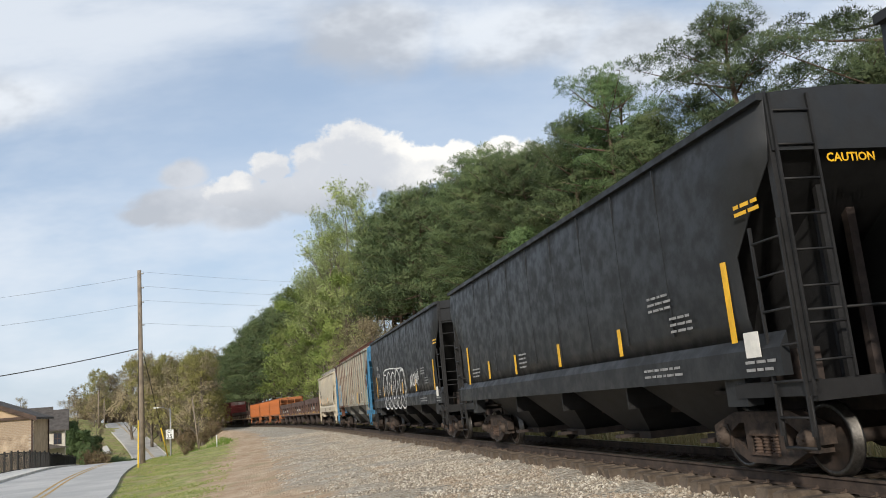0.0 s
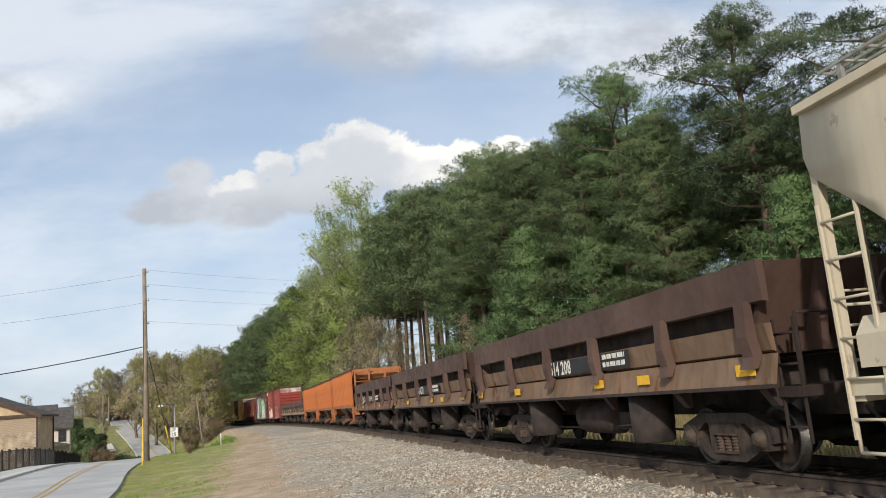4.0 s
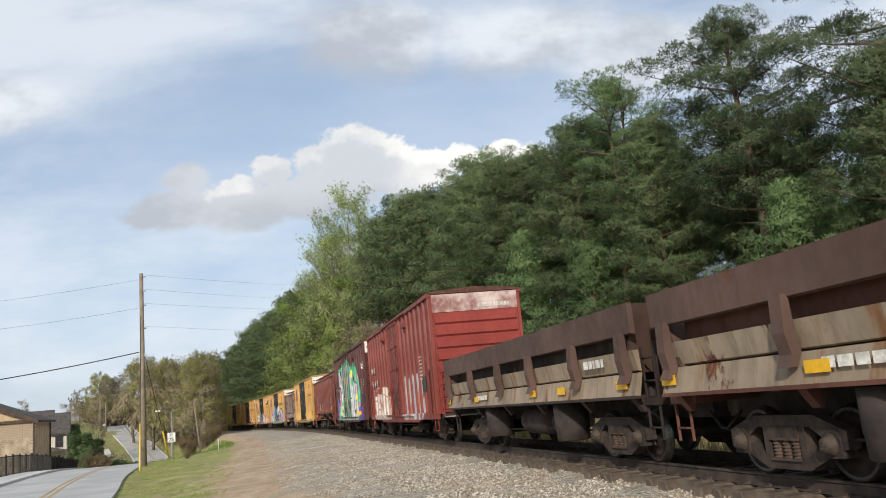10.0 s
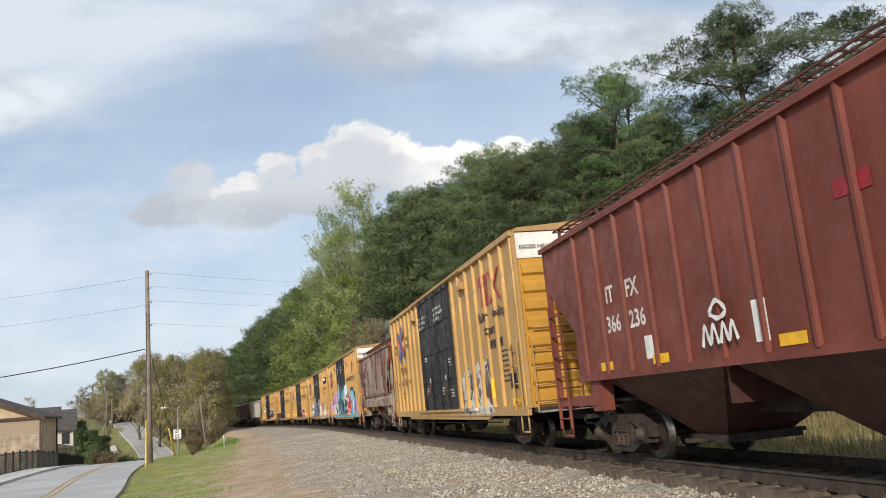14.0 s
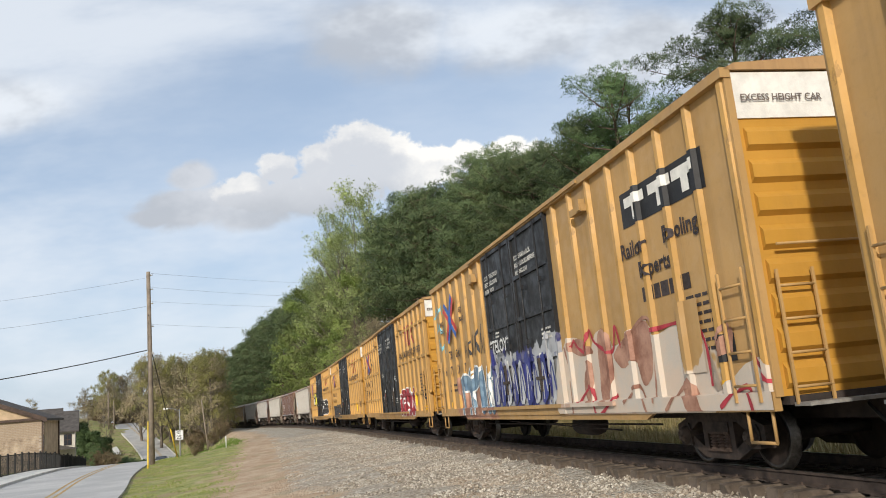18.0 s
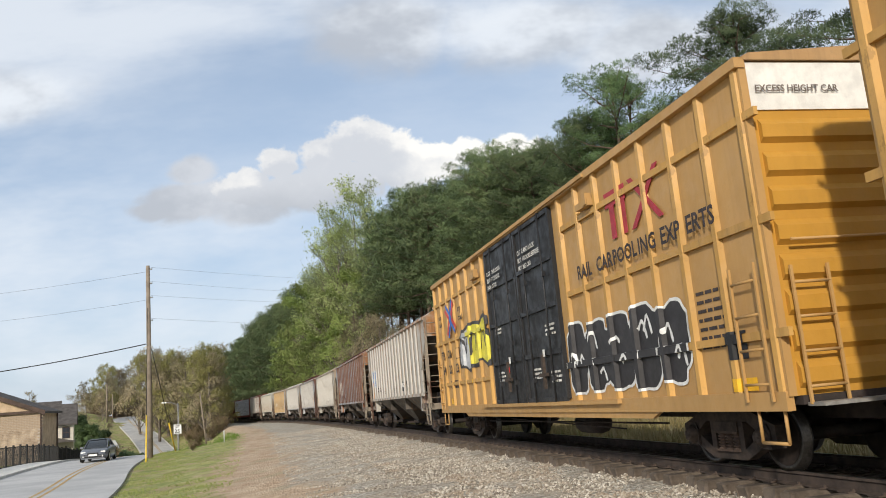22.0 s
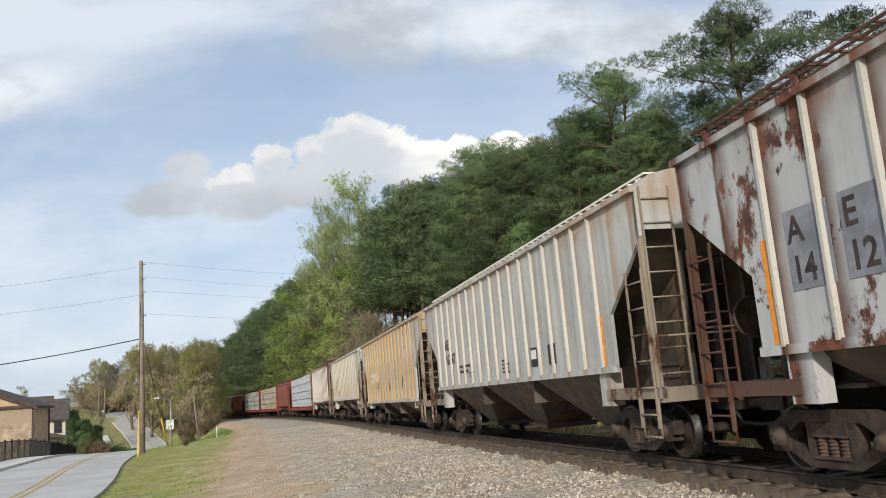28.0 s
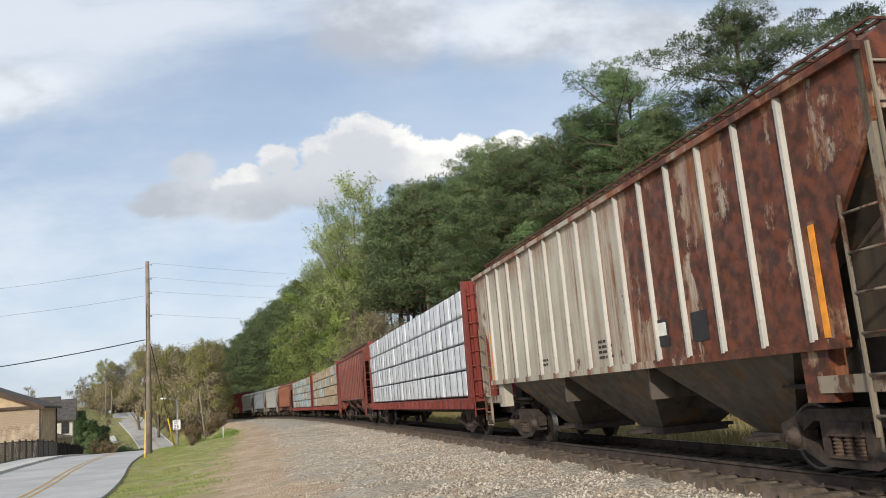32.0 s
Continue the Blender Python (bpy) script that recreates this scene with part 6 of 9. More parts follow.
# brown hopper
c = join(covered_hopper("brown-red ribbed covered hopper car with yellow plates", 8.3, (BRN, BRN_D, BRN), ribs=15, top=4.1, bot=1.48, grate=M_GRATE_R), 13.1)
for x in (-5.9, -3.9, -.7, 2.0):
    patch(c, x, x + .5, 1.56, 1.7, M_YELLOW, -1.567, "reflector", "yellow reflector plate")
patch(c, 5.5, 6.1, 1.62, 1.95, M_YELLOW, -1.567, "reflector", "yellow placard plate")
for w, x, z in (("IT", -5.37, 2.68), ("FX", -4.57, 2.68), ("366", -5.46, 2.18), ("236", -4.55, 2.18)):
    words(c, w, x, z, .27, M_LETTER_L, -1.567)
strokes(c, [[(-2.25, 1.68), (-2.15, 1.95), (-2.05, 1.7), (-1.95, 1.95), (-1.85, 1.7)], [(-1.8, 1.7), (-1.7, 1.95), (-1.6, 1.72), (-1.5, 1.95), (-1.4, 1.72)], [(-2.0, 2.1), (-1.8, 2.25), (-1.6, 2.1), (-1.8, 2.02), (-2.0, 2.1)]], .03, M_SPRAY_W, -1.65)
for x in (.6, 1.5, 2.4, 3.3):
    patch(c, x, x + .55, 2.95, 3.15, M_SPRAY_R, -1.566, "owner_mark", "faded red band")
patch(c, 4.3, 4.95, 1.75, 2.2, M_BLACK, -1.567, "stencil_panel", "black stencil panel")
for x, h in ((-4.1, .35), (-1.15, .5)):
    patch(c, x, x + .28, 1.65, 1.65 + h, M_SPRAY_W, -1.566, "paint_patch", "smeared white paint patch")
bars(c, 5.3, 2.45, .9, 4, M_LETTER_L, y=-1.567)


def pool_car(label, P, door, number, horiz, mark, seed, slogan):
    c = join(boxcar(label, 9.4, P, [(-2.6, -.05), (-.05, 2.5)], door, Y_END, horiz=horiz, ribs_l=8, ribs_r=8, roof_mat=M_ROOF_Y, post_mat=Y_POST), 14.1)
    if horiz:
        pool_logo(c, -6.98, 3.66, .74)
        tags = (("next", -8.66, 3.76, .15), ("load", -8.64, 3.53, .15), ("any", -5.96, 3.76, .18), ("road", -5.94, 3.50, .18), ("TB", -8.63, 2.48, .25), ("OX", -7.78, 2.48, .25))
        spots = (-8.56, -7.67, -6.77)
    else:
        pool_logo(c, -6.85, 3.74, .92)
        tags = (("next", -8.33, 3.68, .17), ("load", -8.33, 3.42, .17), ("any", -5.62, 3.84, .19), ("road", -5.64, 3.55, .19), ("TB", -7.38, 2.55, .25), ("OX", -6.5, 2.55, .25))
        spots = (-8.12, -7.36, -6.48, -5.5)
    for w, x, z, h in tags:
        words(c, w, x, z, h, M_LETTER_D, -1.634)
    for w, x in zip(number.split(), spots):
        words(c, w, x, 2.02 if horiz else 2.08, .25, M_LETTER_D, -1.634)
    patch(c, -6.72, -6.42, 2.42, 2.74, M_LETTER_D, -1.564, "notice_plate", "small framed notice plate") if horiz else None
    patch(c, -6.70, -6.44, 2.44, 2.72, P, -1.60, "notice_plate") if horiz else None
    bars(c, -7.9, 1.72, 1.3, 2, M_LETTER_D, y=-1.566, pitch=.16, h=.07)
    patch(c, -8.0, -7.5, 1.08, 1.25, M_YELLOW, -1.567, "notice_plate", "yellow notice plate")
    if mark == "box":
        patch(c, 5.95, 8.55, 3.72, 4.28, M_BLACK, -1.563, "mark_panel", "black mark panel")
        for x in (6.1, 6.95, 7.7):
            patch(c, x, x + .7, 4.02, 4.18, M_WHITE, -1.62, "owner_mark")
            patch(c, x + .25, x + .45, 3.80, 4.02, M_WHITE, -1.62, "owner_mark")
    else:
        owner_mark(c, 5.1 if horiz else 6.1, 3.62, 1.9, M_MARK_R)
    if horiz or slogan == 1:
        for s, x in (("RAIL", 3.65), ("CAR", 4.55), ("POOL", 5.25), ("ING", 6.2), ("EXP", 6.95), ("ERTS", 7.7)):
            words(c, s, x, 3.20, .24, M_LETTER_D, -1.633)
    else:
        for s, x, z in (("Railcar", 5.75, 3.25), ("Pooling", 7.2, 3.25), ("Experts", 6.3, 2.88)):
            words(c, s, x, z, .24, M_LETTER_D, -1.566)
        bars(c, 6.3, 2.5, 1.5, 1, M_LETTER_D, h=.22, y=-1.566)
    bars(c, 7.6, 2.35, .9, 7, M_LETTER_D, y=-1.566, pitch=.12)
    patch(c, 8.25, 8.65, 1.45, 1.8, M_BLACK, -1.567, "stencil_panel", "black stencil panel")
    patch(c, 8.2, 8.75, 1.06, 1.22, M_YELLOW, -1.567, "notice_plate", "yellow notice plate")
    reflectors(c, (-5.0, 3.6, 6.6), M_YELLOW, 1.25, 1.75, -1.567)
    for x, z, t in ((-2.3, 4.2, ("CLOSE THIS DOOR", "BEFORE CLOSING", "MAIN DOOR")), (.35, 4.25, ("CLOSE AND LOCK", "BOTH DOORS BEFORE", "MOVING CAR"))):
        for i, s in enumerate(t):
            words(c, s, x, z - i * .17, .10, M_LETTER_L, -1.605)
    for x, z in ((-2.2, 2.9), (1.5, 2.55), (-2.2, 1.75), (.5, 1.7), (1.6, 1.6)):
        bars(c, x, z, .6, 3, M_LETTER_L, y=-1.606)
    for x in (-1.1, 1.35):
        patch(c, x, x + .14, 1.95, 2.1, M_WHITE, -1.606, "sticker", "white sticker")
        patch(c, x - .12, x, 1.75, 1.88, M_LOGO_R, -1.606, "sticker", "red sticker")
    words(c, "EXCESS HEIGHT CAR", 9.385, 4.58, .085, M_LETTER_B, -1.42, 1)
    for z in (4.05, 3.55):
        words(c, "SPRING GROUP", 9.49, z, .07, M_LETTER_D, .3, 1)
    return c


pool_car("ochre boxcar with black doors and pale sprayed tags", YEL1, KDOOR, "6 61 30 4", False, "red", 1, 0)
c = join(covered_hopper("tan covered hopper car stained with orange rust", 5.95, (TAN, TAN, TAN), ribs=0, bays=2, top=4.05, bot=1.55, smooth=True, grate=M_GRATE_R, peak=.4, band=TAN), 8.6)
words(c, "20524", -4.35, 2.42, .30, M_LETTER_D, -1.612)
words(c, "NCUX", -4.45, 2.95, .28, M_LETTER_D, -1.612)
bars(c, -4.2, 2.2, .9, 2, M_LETTER_D, y=-1.612, h=.08, pitch=.15)
patch(c, -4.75, -4.35, 2.1, 2.35, M_ORANGE, -1.612, "reflector", "orange placard")
c = pool_car("ochre boxcar with blue, red and violet graffiti along its foot", YEL2, KDOOR2, "6 67 78 4", False, "red", 2, 1)
sprayed_patch(c, [(-8.29, 1.66), (-6.80, 2.24), (-4.19, 2.71), (-3.05, 2.68), (-3.03, 1.97), (-4.63, 1.52), (-6.46, 1.18)], M_SPRAY_V, -1.632, 1, .03)
sprayed_patch(c, [(-2.32, 3.24), (-0.87, 3.06), (-1.00, 2.37), (-1.77, 1.72), (-1.88, 0.77), (-3.21, 0.73), (-2.59, 1.77), (-2.03, 2.32)], M_PAINT_ICE, -1.640, 2, .02)
sprayed_patch(c, [(-3.06, 2.63), (-2.35, 2.43), (-2.00, 2.07), (-2.32, 1.84), (-3.16, 1.98)], M_SPRAY_T, -1.650, 3, .02)
sprayed_word(c, "TEAM", -6.6, -3.4, .80, 1.98, M_SPRAY_K, M_SPRAY_L, -1.640, 6, .05, .035, .05)
sprayed_word(c, "TEAM", -6.55, -3.35, .88, 1.94, M_SPRAY_S, M_SPRAY_S, -1.670, 6, .0, -.012, .05)
for k, (pts, m) in enumerate((([(-1.66, 1.08), (-1.13, 2.00), (-0.55, 2.78), (0.02, 3.04), (-0.02, 2.64), (-0.51, 2.02), (-0.26, 1.34), (-0.45, 1.06)], M_PAINT_BLUE), ([(-1.55, 1.71), (-1.07, 1.88), (-0.83, 1.37), (-1.23, 1.08)], M_PAINT_ICE),
                              ([(-0.24, 1.13), (-0.26, 1.63), (0.33, 2.06), (0.79, 1.91), (0.56, 1.45), (0.75, 1.03)], M_SPRAY_B), ([(1.13, 2.73), (1.71, 2.38), (1.59, 2.23), (1.23, 2.54)], M_PAINT_ICE), ([(0.80, 2.19), (1.55, 2.34), (1.56, 1.91), (1.25, 1.87)], M_SPRAY_T),
                              ([(0.20, 2.46), (0.58, 2.28), (0.75, 2.05), (0.28, 2.17)], M_SPRAY_Y), ([(0.85, 1.10), (1.35, 1.47), (1.93, 1.53), (2.03, 1.01)], M_PAINT_BLUE), ([(2.02, 2.69), (2.65, 3.02), (3.30, 2.98), (3.58, 2.78), (3.31, 2.43), (2.91, 2.26), (2.40, 1.78), (2.36, 1.24), (2.09, 1.62), (1.87, 2.01)], M_PAINT_ICE),
                              ([(2.38, 1.72), (2.69, 2.34), (3.12, 2.17), (3.09, 1.72), (2.75, 1.34)], M_SPRAY_K), ([(-1.37, 3.22), (-0.77, 3.05), (-0.92, 2.91)], M_SPRAY_P))):
    sprayed_patch(c, pts, m, -1.66 - .006 * k, 10 + k, .01)
sprayed_patch(c, [(2.81, 1.74), (3.27, 2.32), (3.68, 2.43), (5.18, 2.20), (5.32, 1.76), (5.27, 1.30), (4.99, 0.95), (3.96, 0.86), (3.04, 1.16)], M_SPRAY_K, -1.640, 20, .01)
sprayed_patch(c, [(3.04, 1.72), (3.45, 2.35), (3.71, 2.34), (4.53, 2.35), (4.94, 2.19), (5.18, 2.06), (5.02, 1.89), (5.14, 1.50), (5.00, 1.13), (4.59, 0.96), (3.90, 0.97), (3.18, 1.26)], M_PAINT_RED, -1.660, 21, .02)
sprayed_patch(c, [(4.07, 2.21), (4.53, 2.38), (4.96, 2.23), (4.66, 2.08), (4.16, 2.04)], M_SPRAY_V, -1.672, 22, .03)
sprayed_patch(c, [(3.01, 1.44), (3.47, 1.52), (3.86, 1.18), (4.81, 1.14), (4.59, 0.96), (3.80, 0.97), (3.16, 1.21)], M_SPRAY_P, -1.672, 23, .03)
for k in range(11):
    x = 2.75 + .24 * k
    strokes(c, [[(x, 1.25 + .1 * (k % 3)), (x + .12, 1.75), (x + .30, 2.15 + .1 * (k % 2))]], .05, (M_SPRAY_G, M_SPRAY_M, M_SPRAY_R)[k % 3], -1.71)
for pts in ([(3.55, 1.46), (3.34, 1.09)], [(3.98, 1.41), (4.00, 1.02), (4.23, 1.16), (4.11, 1.37)], [(3.73, 1.40), (3.80, 1.13)]):
    strokes(c, [pts], .05, M_SPRAY_W, -1.73)
patch(c, 3.42, 3.54, 1.15, 1.7, M_YELLOW, -1.80, "reflector", "worn yellow reflector strip")
sprayed_patch(c, [(5.05, .8), (4.75, 1.5), (4.85, 2.1), (5.35, 2.62), (6.2, 2.75), (7.2, 2.6), (8.0, 2.0), (8.2, 1.2), (8.2, .8)], M_SPRAY_K, -1.640, 24, .01)
sprayed_patch(c, [(5.15, .8), (4.92, 1.5), (5.02, 2.0), (5.45, 2.48), (6.2, 2.6), (7.1, 2.45), (7.8, 1.9), (8.0, 1.2), (8.0, .8)], M_PAINT_BLUE, -1.660, 25, .01)
sprayed_patch(c, [(5.1, 1.9), (5.5, 2.4), (6.2, 2.52), (7.0, 2.35), (6.6, 2.0), (6.2, 2.2), (5.7, 2.1), (5.3, 1.7)], M_SPRAY_T, -1.672, 26, .02)
sprayed_patch(c, [(6.0, 1.2), (6.2, 1.9), (7.0, 2.0), (7.4, 1.3), (6.6, .95)], M_SPRAY_M, -1.672, 27, .04)
strokes(c, [[(5.25, .85), (5.2, 1.4), (5.5, 1.9), (6.1, 2.15)]], .09, M_SPRAY_T, -1.69)
sprayed_patch(c, [(-4.9, .84), (-4.9, 1.02), (8.2, 1.02), (8.2, .84)], M_SPRAY_T, -1.70, 4, .01)
sprayed_patch(c, [(7.6, 1.1), (7.7, 2.0), (8.3, 2.1), (8.8, 1.3), (8.2, .95)], M_SPRAY_P, -1.637, 8, .06)
c = pool_car("ochre boxcar with pale graffiti and silver-sprayed black doors", YEL3, KDOOR3, "6 71 19 7", False, "box", 3, 0)
sprayed_patch(c, [(-6.67, 1.85), (-6.24, 1.93), (-5.33, 1.53), (-4.32, 1.40), (-4.51, 0.69), (-6.10, 0.65), (-6.30, 1.12), (-6.62, 1.53)], M_SPRAY_N, -1.636, 12, .04)
for k, pts in enumerate(([(-6.38, 1.90), (-5.96, 2.02), (-5.43, 1.97), (-4.85, 1.83), (-4.61, 2.14), (-4.18, 2.11), (-4.25, 1.67), (-4.62, 1.51), (-4.77, 1.44), (-4.65, 0.97), (-4.79, 0.89), (-4.87, 1.40), (-5.14, 1.47), (-5.05, 0.73), (-5.23, 0.66), (-5.36, 1.44), (-5.71, 1.51), (-6.05, 1.69), (-5.92, 0.73), (-6.08, 0.73), (-6.30, 1.56)],
                         [(-5.43, 1.95), (-5.17, 2.14), (-4.99, 2.16), (-5.19, 1.92)], [(-4.80, 2.00), (-4.50, 2.20), (-4.58, 2.01)])):
    sprayed_patch(c, pts, M_SPRAY_B, -1.668, 13 + k, .01)
    strokes(c, [pts], .025, M_SPRAY_W, -1.69)
for a in (-3.9, -3.3, -2.9):
    sprayed_patch(c, [(a, .9), (a - .15, 1.6), (a + .1, 2.15), (a + .3, 1.7), (a + .35, 1.0)], M_SPRAY_B, -1.668, int(a * 7), .02)
    strokes(c, [[(a, .9), (a - .15, 1.6), (a + .1, 2.15), (a + .3, 1.7), (a + .35, 1.0)]], .03, M_SPRAY_W, -1.69)
sprayed_patch(c, [(2.06, 1.04), (2.57, 2.11), (3.31, 2.21), (3.86, 1.93), (4.27, 2.23), (4.75, 2.22), (5.01, 1.91), (6.11, 2.25), (6.37, 2.12), (6.61, 1.97), (7.44, 2.07), (7.96, 1.84), (7.98, 1.16), (8.29, 1.15), (9.06, 1.47), (9.36, 1.30), (9.43, 1.11), (9.47, 0.82), (8.26, 0.72), (5.74, 0.61), (2.78, 0.71)], M_SPRAY_C, -1.640, 13, .02)
for k, pts in enumerate(([(2.80, 2.09), (3.42, 2.20), (4.06, 1.91), (3.42, 1.88)], [(4.35, 2.19), (4.82, 2.18), (4.80, 1.28), (4.24, 1.00), (4.25, 1.60)], [(4.98, 1.84), (6.26, 2.23), (6.31, 1.48), (5.94, 1.24), (5.76, 1.65), (5.23, 1.54)], [(7.17, 1.19), (7.44, 1.30), (7.67, 0.89), (7.35, 0.80)], [(3.49, 1.48), (3.91, 1.77), (3.88, 1.09), (3.54, 1.02)], [(8.25, 1.64), (8.61, 1.88), (8.58, 1.62), (8.30, 1.53)])):
    sprayed_patch(c, pts, M_SPRAY_N, -1.665, 50 + k, .01)
for k, pts in enumerate(([(2.62, 2.11), (2.89, 1.35), (2.89, 0.71)], [(3.03, 2.07), (3.19, 2.18), (3.36, 2.04), (3.76, 1.93), (3.99, 2.30), (4.21, 2.05), (4.90, 1.85), (5.12, 2.26), (5.26, 1.89)], [(5.26, 1.89), (6.20, 2.27), (6.47, 1.98), (6.29, 0.97)], [(6.49, 2.05), (7.56, 2.06), (7.94, 1.78), (7.98, 1.16)], [(8.21, 1.59), (8.53, 1.95), (8.57, 1.56)],
                         [(8.99, 1.53), (9.25, 1.21), (9.49, 1.15)], [(5.22, 0.99), (5.79, 1.24), (6.07, 0.71)], [(3.12, 1.02), (3.85, 1.31), (4.07, 0.78), (4.92, 1.13)], [(6.67, 0.84), (7.29, 1.19), (7.75, 0.77)], [(8.21, 0.88), (8.78, 1.13), (8.95, 0.77)])):
    strokes(c, [pts], .03, M_MARK_R if k % 2 else M_SPRAY_N, -1.70)
patch(c, 7.27, 7.91, 1.35, 2.35, YEL3, -1.74, "stencil_field", "ochre field left clear for stencils")
for a, h in ((-5.5, .5), (-5.2, .6), (-4.95, .45), (-4.7, .6), (-4.35, .8), (-4.05, .7), (-3.7, .8), (-3.4, .6)):
    strokes(c, [[(a, 2.45), (a + .1, 2.45 + h * .7), (a + .2, 2.5)], [(a + .02, 2.62), (a + .22, 2.45 + h)]], .02, M_SPRAY_K, -1.640)
for a, z in ((-9.2, 4.0), (-9.1, 3.5), (-9.0, 2.95), (-8.6, 4.05), (-8.5, 3.4), (-8.6, 2.8)):
    strokes(c, [[(a, z), (a + .12, z + .35), (a + .2, z + .05), (a + .35, z + .3), (a + .42, z)]], .022, M_SPRAY_T, -1.640)
words(c, "*TELOY*", -2.3, 2.35, .30, M_SPRAY_W, -1.70)
for k in range(9):
    a = -2.35 + .52 * k
    sprayed_patch(c, [(a, 1.1), (a + .05, 1.7 + .2 * (k % 3)), (a + .3, 2.0 + .1 * (k % 2)), (a + .42, 1.5), (a + .3, 1.15)], M_SIGN_INK if k % 2 else M_SPRAY_S, -1.66, 80 + k, .03)
    strokes(c, [[(a + .1, 1.15), (a + .2, 1.9), (a + .38, 1.3)]], .03, M_SPRAY_S if k % 2 else M_SIGN_INK, -1.69)
c = pool_car("belted ochre boxcar with crimson bubble graffiti", YEL4, KDOOR, "63 96 91", True, "red", 4, 1)
sprayed_forms(c, 5, 2.95, 6.45, .72, 2.05, M_SPRAY_R, M_SPRAY_W, -1.638, 4)
c = pool_car("belted ochre boxcar with dark sprayed tags", YEL5, KDOOR, "64 23 03", True, "red", 5, 1)
sprayed_forms(c, 6, -8.5, -2.7, .70, 1.95, M_SPRAY_K, M_OCHRE_GAP, -1.638, 15, fat=.15, core=.09)
c = pool_car("belted ochre boxcar with black, white and yellow bubble tags", YEL6, KDOOR, "64 22 23", True, "red", 6, 1)
for a, b, q in ((-6.2, -5.0, 0), (-5.2, -3.9, 1), (-4.2, -2.9, 1)):
    bubble_letters(c, a, b, 2.12, 3.12 + q * .1, 1, M_SPRAY_Y if q else M_SPRAY_S, M_SPRAY_K, y=-1.68 - .004 * a, seed=int(-a * 3))
strokes(c, [[(-5.9, 2.55), (-5.7, 2.9), (-5.5, 2.5), (-5.35, 2.9)], [(-4.8, 2.4), (-4.7, 2.95), (-4.3, 2.9), (-4.4, 2.5)], [(-3.8, 2.5), (-3.5, 3.0), (-3.3, 2.5), (-3.0, 2.9)]], .035, M_SPRAY_K, -1.715)
sprayed_forms(c, 5, 2.6, 7.3, 1.1, 2.5, M_SPRAY_K, M_SPRAY_W, -1.638, 8)
# pale grain hoppers in differing states
M_PANEL_G = plain("grey_number_paint", (.20, .21, .24), .25, 3, .7)
M_PANEL_B = plain("pale_blue_number_paint", (.36, .44, .50), .25, 3, .7)
GRAIN = (("pale cream ribbed covered hopper car, lightly stained", H1P, PALE_RIB, M_GRATE, "AE QX 48 89", 18.15, 17, PALE_L),
         ("grey-white covered hopper car with brown rust runs", H2P, RUST_RIB, M_GRATE_R, "AE X 16 268", 18.2, 15, PALE_L),
         ("pale cream ribbed covered hopper car, faintly streaked", H3P, PALE_RIB, M_GRATE, "", 18.2, 17, PALE_L),
         ("blue-grey covered hopper car eaten by dark rust", H4P, PALE_RIB, M_GRATE_R, "A E X 14 12 5", 18.25, 15, RUSTY_L),
         ("off-white ribbed covered hopper car with white ladders", H5P, PALE_RIB, M_WHITE, "AEX 167 67", 17.9, 17, PALE_L),
         ("cream covered hopper car with amber rust runs", H6P, AMBER_RIB, M_GRATE_R, "CAE 470 07", 18.08, 16, PALE_L),
         ("clean cream ribbed covered hopper car with stencils", H7P, None, M_GRATE, "M W CX 46 34 07", 17.91, 17, PALE_L),
         ("white covered hopper car overrun with red-brown rust", H8P, PALE_RIB, M_GRATE_R, "", 16.84, 15, PALE_L))
CUT = (1.45, 1.6, 1.6, 1.75, 1.7, 1.65, 1.65, 1.2)
FOOT = (-6.69, -5.95, -5.95, -6.04, -5.56, -5.18, -5.95, -5.95)
